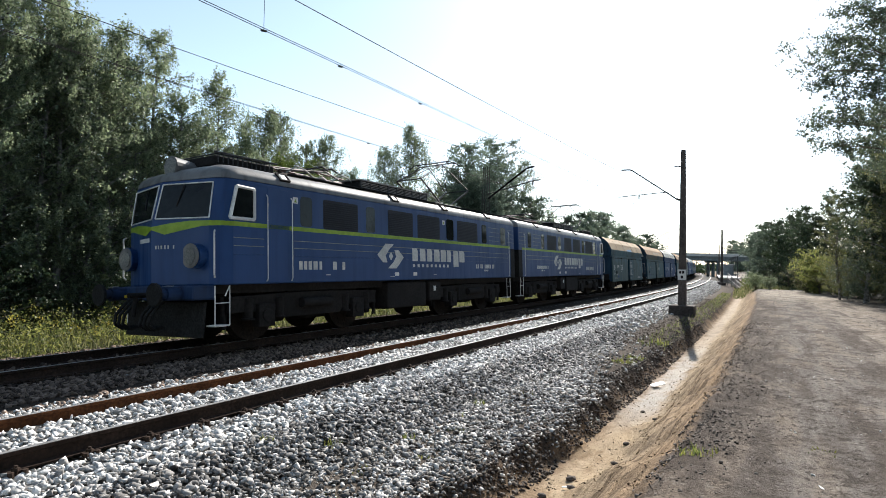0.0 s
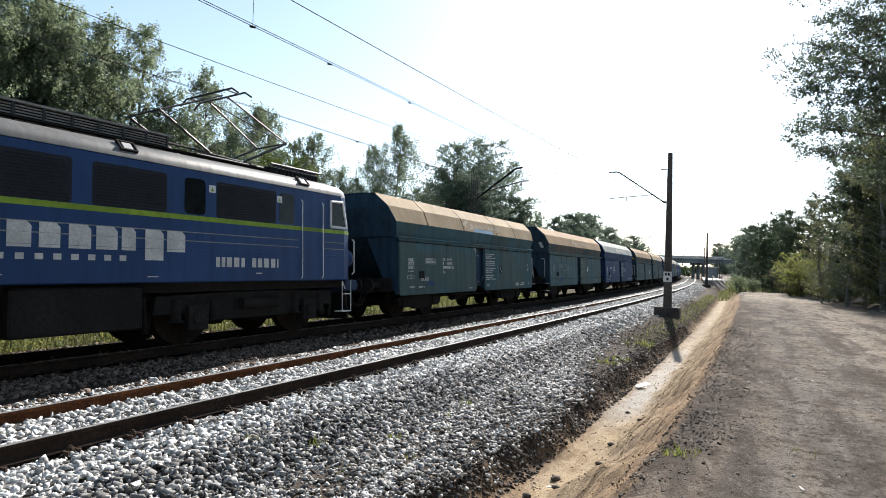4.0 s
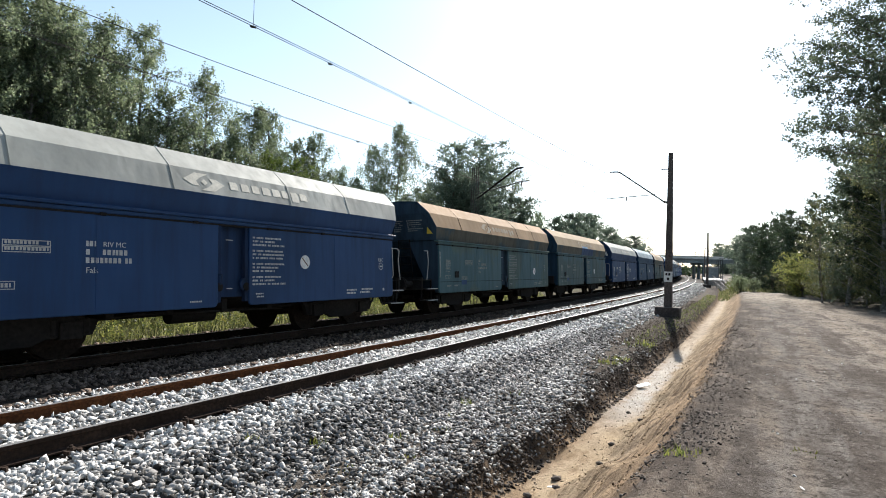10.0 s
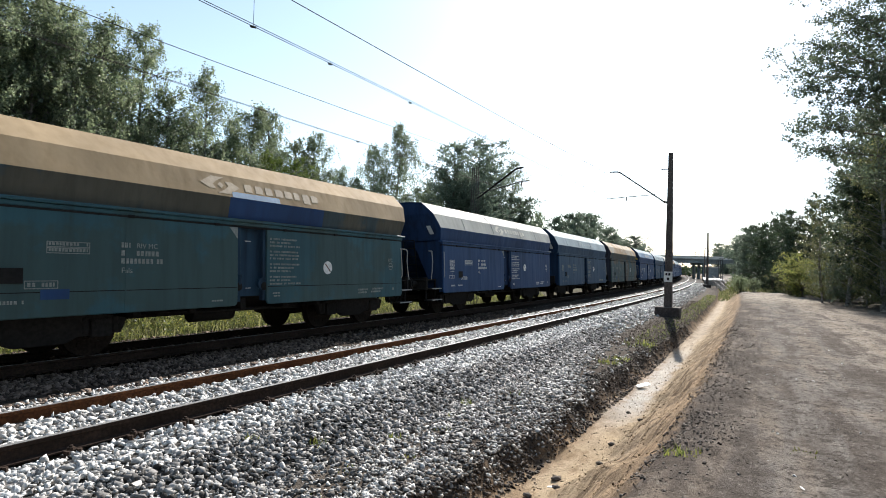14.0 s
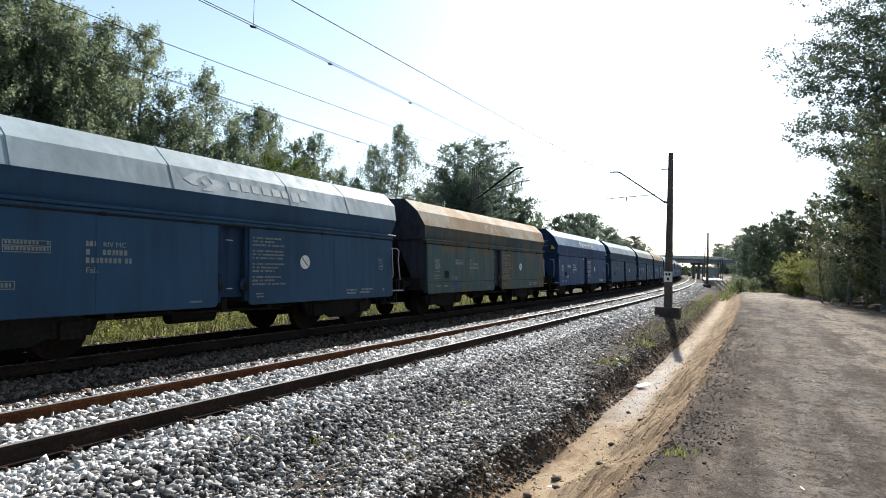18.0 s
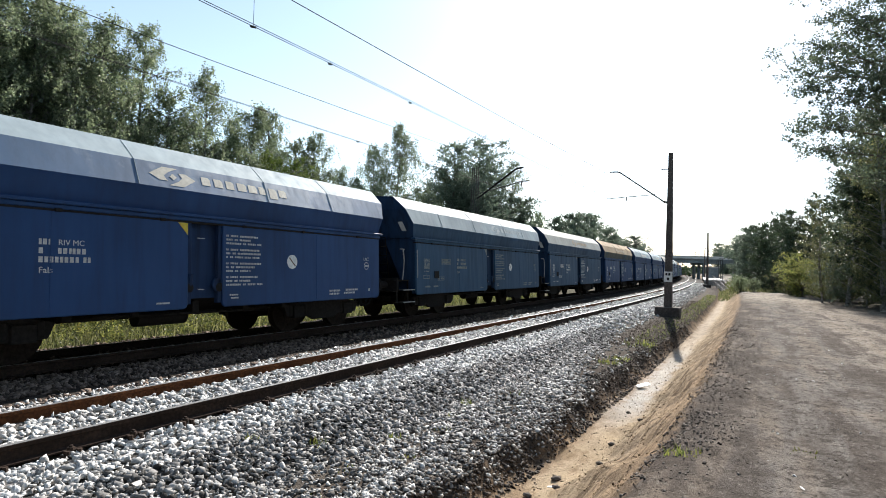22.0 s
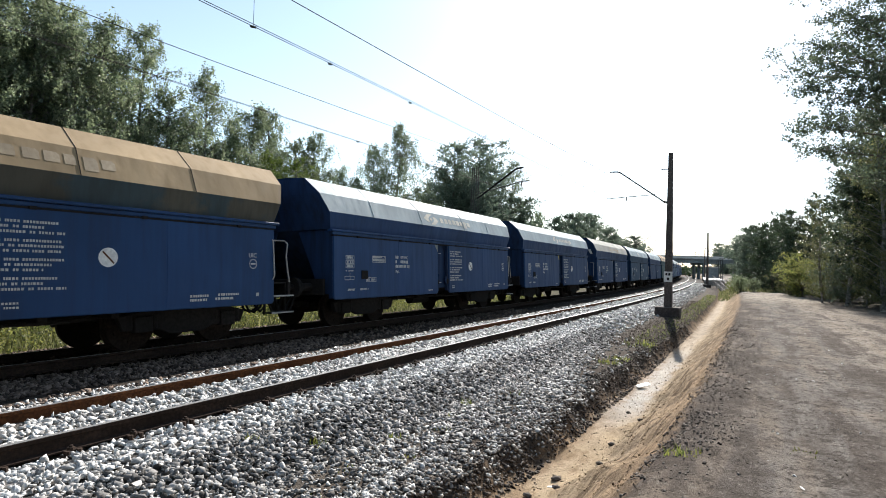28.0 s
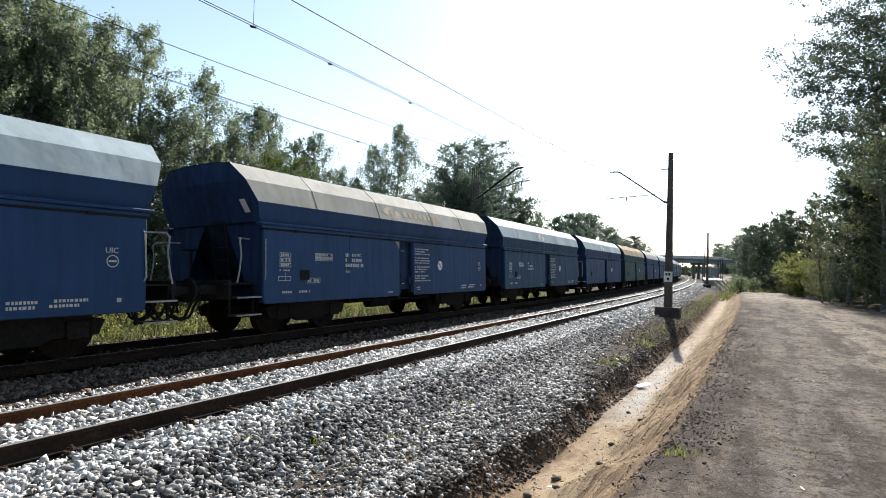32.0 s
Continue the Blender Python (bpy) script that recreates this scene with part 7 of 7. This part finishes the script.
            q = Shape()
            for x in (-0.45, 0.45):
                q.rod((x * 1.1, base + y * ext, knee), (x * 0.7, base + y * 0.06, top), 0.02, 6)
            q.rod((-0.45, base + y * ext, knee), (0.3, base + y * 0.06, top), 0.014, 5)
            part("upper_arm", q, arm, pg)
        q = Shape()
        for y in (-0.18, 0.18):
            q.pipe([(-0.95, base + y, top - 0.08), (-0.75, base + y, top + 0.05), (0.75, base + y, top + 0.05), (0.95, base + y, top - 0.08)], 0.022, 6)
        for x in (-0.6, 0.6):
            q.rod((x, base - 0.18, top + 0.03), (x, base + 0.18, top + 0.03), 0.018, 5)
        part("pan_head", q, M["steel"], pg)
    panto(4.3 if not flip else 11.6, False)
    panto(10.95 if not flip else 3.45, True)
    q = Shape()
    q.pipe([(0.5, yy(2.8), 4.12), (0.55, yy(4.5), 4.3), (0.3, yy(5.6), 4.12), (0.55, yy(5.9), 4.22), (0.5, yy(9.2), 4.24), (0.3, yy(10.0), 4.1)], 0.022, 6)
    q.pipe([(-0.5, yy(2.8), 4.1), (-0.4, yy(6.0), 4.25), (-0.5, yy(9.4), 4.22), (-0.2, yy(13.5), 4.1)], 0.022, 6)
    R("roof_conductor", q, M["steel"])
    for x0, d0 in ((0.62, 3.0), (0.66, 4.6), (0.6, 9.2)):
        q = Shape()
        q.pipe([(x0, yy(d0), 4.05), (x0 + 0.08, yy(d0 + 0.25), 4.24), (x0 + 0.1, yy(d0 + 0.5), 4.2), (x0 + 0.05, yy(d0 + 0.9), 4.04), (x0, yy(d0 + 1.3), 4.1), (x0 - 0.05, yy(d0 + 1.6), 4.0)], 0.02, 6)
        R("roof_cable", q, M["mark_faded_rib_glint"], label="pale looped roof cable")
    for x in (-0.28, 0.28):
        q = Shape()
        q.box(x - 0.16, x + 0.16, yy(9.6), yy(10.3), 3.86, 4.08)
        R("breaker_box", q, M["rail_side"], label="rust-brown apparatus box", bevel=0.02)
    for d in (2.9, 5.7, 9.3, 13.2):
        for x in (-0.5, 0.5):
            q = Shape()
            q.rod((x, yy(d), 3.9), (x, yy(d), 4.12), 0.035, 8)
            for z in (3.95, 4.0, 4.05):
                q.rod((x, yy(d), z), (x, yy(d), z + 0.015), 0.075, 10)
            R("insulator", q, M["clip"], label="brown ribbed insulator")
    # running gear
    sh = Shape()
    sh.box(-1.2, 1.2, -LH + 0.3, LH - 0.05, 1.02, 1.2)
    P("main_frame", sh, M["under"])
    for c0, c1, z0, lab in ((6.0, 8.0, 0.42, "black battery box under the frame"), (8.2, 8.9, 0.55, "black apparatus case under the frame")):
        for sd in (-1, 1):
            sh = Shape()
            side_box(sh, 0.7, yy(c0), yy(c1), z0, 1.15, 0.68, sd)
            b = P("equipment_box", sh, M["under"], label=lab, bevel=0.03)
    sh = Shape()
    side_box(sh, 1.385, ya(8.5) - 0.07, ya(8.5) + 0.07, 0.85, 1.0, 0.004, 1)
    part("box_plate", sh, M["mark"], sec, "small pale plate")
    for bc in (3.3, 11.4):
        bog = P("bogie_frame", K["bolster"], M["under"])
        bog.matrix_basis = turn @ pose(0, yy(bc), 0.1)
        for sd in (-1, 1):
            sh = Shape()
            x = sd * 1.06
            sh.plate([(-2.35, 0.95), (-2.4, 0.62), (-1.1, 0.62), (-0.9, 0.45), (0.9, 0.45), (1.1, 0.62), (2.4, 0.62), (2.35, 0.95), (0.8, 1.0), (-0.8, 1.0)], min(x, x + sd * 0.14), max(x, x + sd * 0.14))
            for y in (-1.525, 1.525):
                sh.box(min(x, x + sd * 0.24), max(x, x + sd * 0.24), y - 0.22, y + 0.22, 0.3, 0.78)
                for w in (-0.42, 0.42):
                    sh.rod((x + sd * 0.12, y + w, 0.48), (x + sd * 0.12, y + w, 0.9), 0.11, 10)
                    sh.rod((x + sd * 0.12, y + w, 0.46), (x + sd * 0.12, y + w, 0.50), 0.15, 10)
                sh.rod((x + sd * 0.2, y, 0.54), (x + sd * 0.27, y, 0.54), 0.14, 14)
            sh.rod((x + sd * 0.2, -0.5, 0.75), (x + sd * 0.2, 0.5, 0.75), 0.12, 10)
            for w in (-2.5, 2.5):
                sh.rod((x, w, 0.95), (x, w * 0.98, 0.3), 0.05, 6)
            part("side_frame", sh, M["under"], bog, m=pose(0, 0, -0.1), bevel=0.012)
        for y in (-0.72, 0.72):
            sh = Shape()
            sh.box(-0.62, 0.62, y - 0.42, y + 0.42, 0.22, 0.86)
            part("traction_motor", sh, M["under"], bog, bevel=0.08)
        for y in (-2.35, 2.35):
            sh = Shape()
            sh.box(-0.95, 0.95, y - 0.10, y + 0.10, 0.24, 0.92)
            part("brake_beam", sh, M["under"], bog, bevel=0.03)
        for y in (-1.525, 1.525):
            ws = part("wheelset", WHEEL_BIG, M["wheel"], bog, m=pose(0, y, 0.525))
            WHEELS.append((ws, (0, y, 0.525), 0.625 * (-1 if flip else 1)))
    MOVERS.append((sec, s0))
    return sec


sh = Shape()
sh.rod((-0.9, 0, 0), (0.9, 0, 0), 0.09, 10)
for sd in (-1, 1):
    sh.rod((sd * 0.68, 0, 0), (sd * 0.81, 0, 0), 0.625, 32)
    sh.rod((sd * 0.655, 0, 0), (sd * 0.68, 0, 0), 0.655, 32)
    sh.rod((sd * 0.81, 0, 0), (sd * 0.86, 0, 0), 0.2, 14)
    for a in range(9):
        c, s_ = math.cos(a * math.pi / 4.5), math.sin(a * math.pi / 4.5)
        sh.rod((sd * 0.81, 0.42 * c, 0.42 * s_), (sd * 0.825, 0.42 * c, 0.42 * s_), 0.06, 6)
WHEEL_BIG = sh.mesh("wheelset")
loco_section(14.09, False, [(2.57, 2.95), (4.95, 5.33), (9.14, 9.62), (11.72, 12.12), (13.35, 13.82)], [(3.32, 4.62), (5.92, 7.17), (7.42, 8.72), (9.86, 11.38)], [(12.3, 13.2), (13.95, 14.6)])
loco_section(29.22, True, [(2.5, 2.95), (4.85, 5.3), (9.05, 9.45), (11.5, 11.9), (13.2, 13.6)], [(3.05, 4.6), (5.65, 6.95), (7.25, 8.5), (9.75, 11.1)], [(12.05, 13.0), (13.8, 14.6)])


# ---- what moves ----
def motions():
    for thing_, s0 in MOVERS:
        walk(thing_, [(t, on_track(s0 - travelled(t))) for t in range(0, 33, 2)])
    for ws, place, radius in WHEELS:
        walk(ws, [(q / 15, Matrix.Translation(place) @ Matrix.Rotation(travelled(q / 15) / radius, 4, "X")) for q in range(0, 481)])


motions()
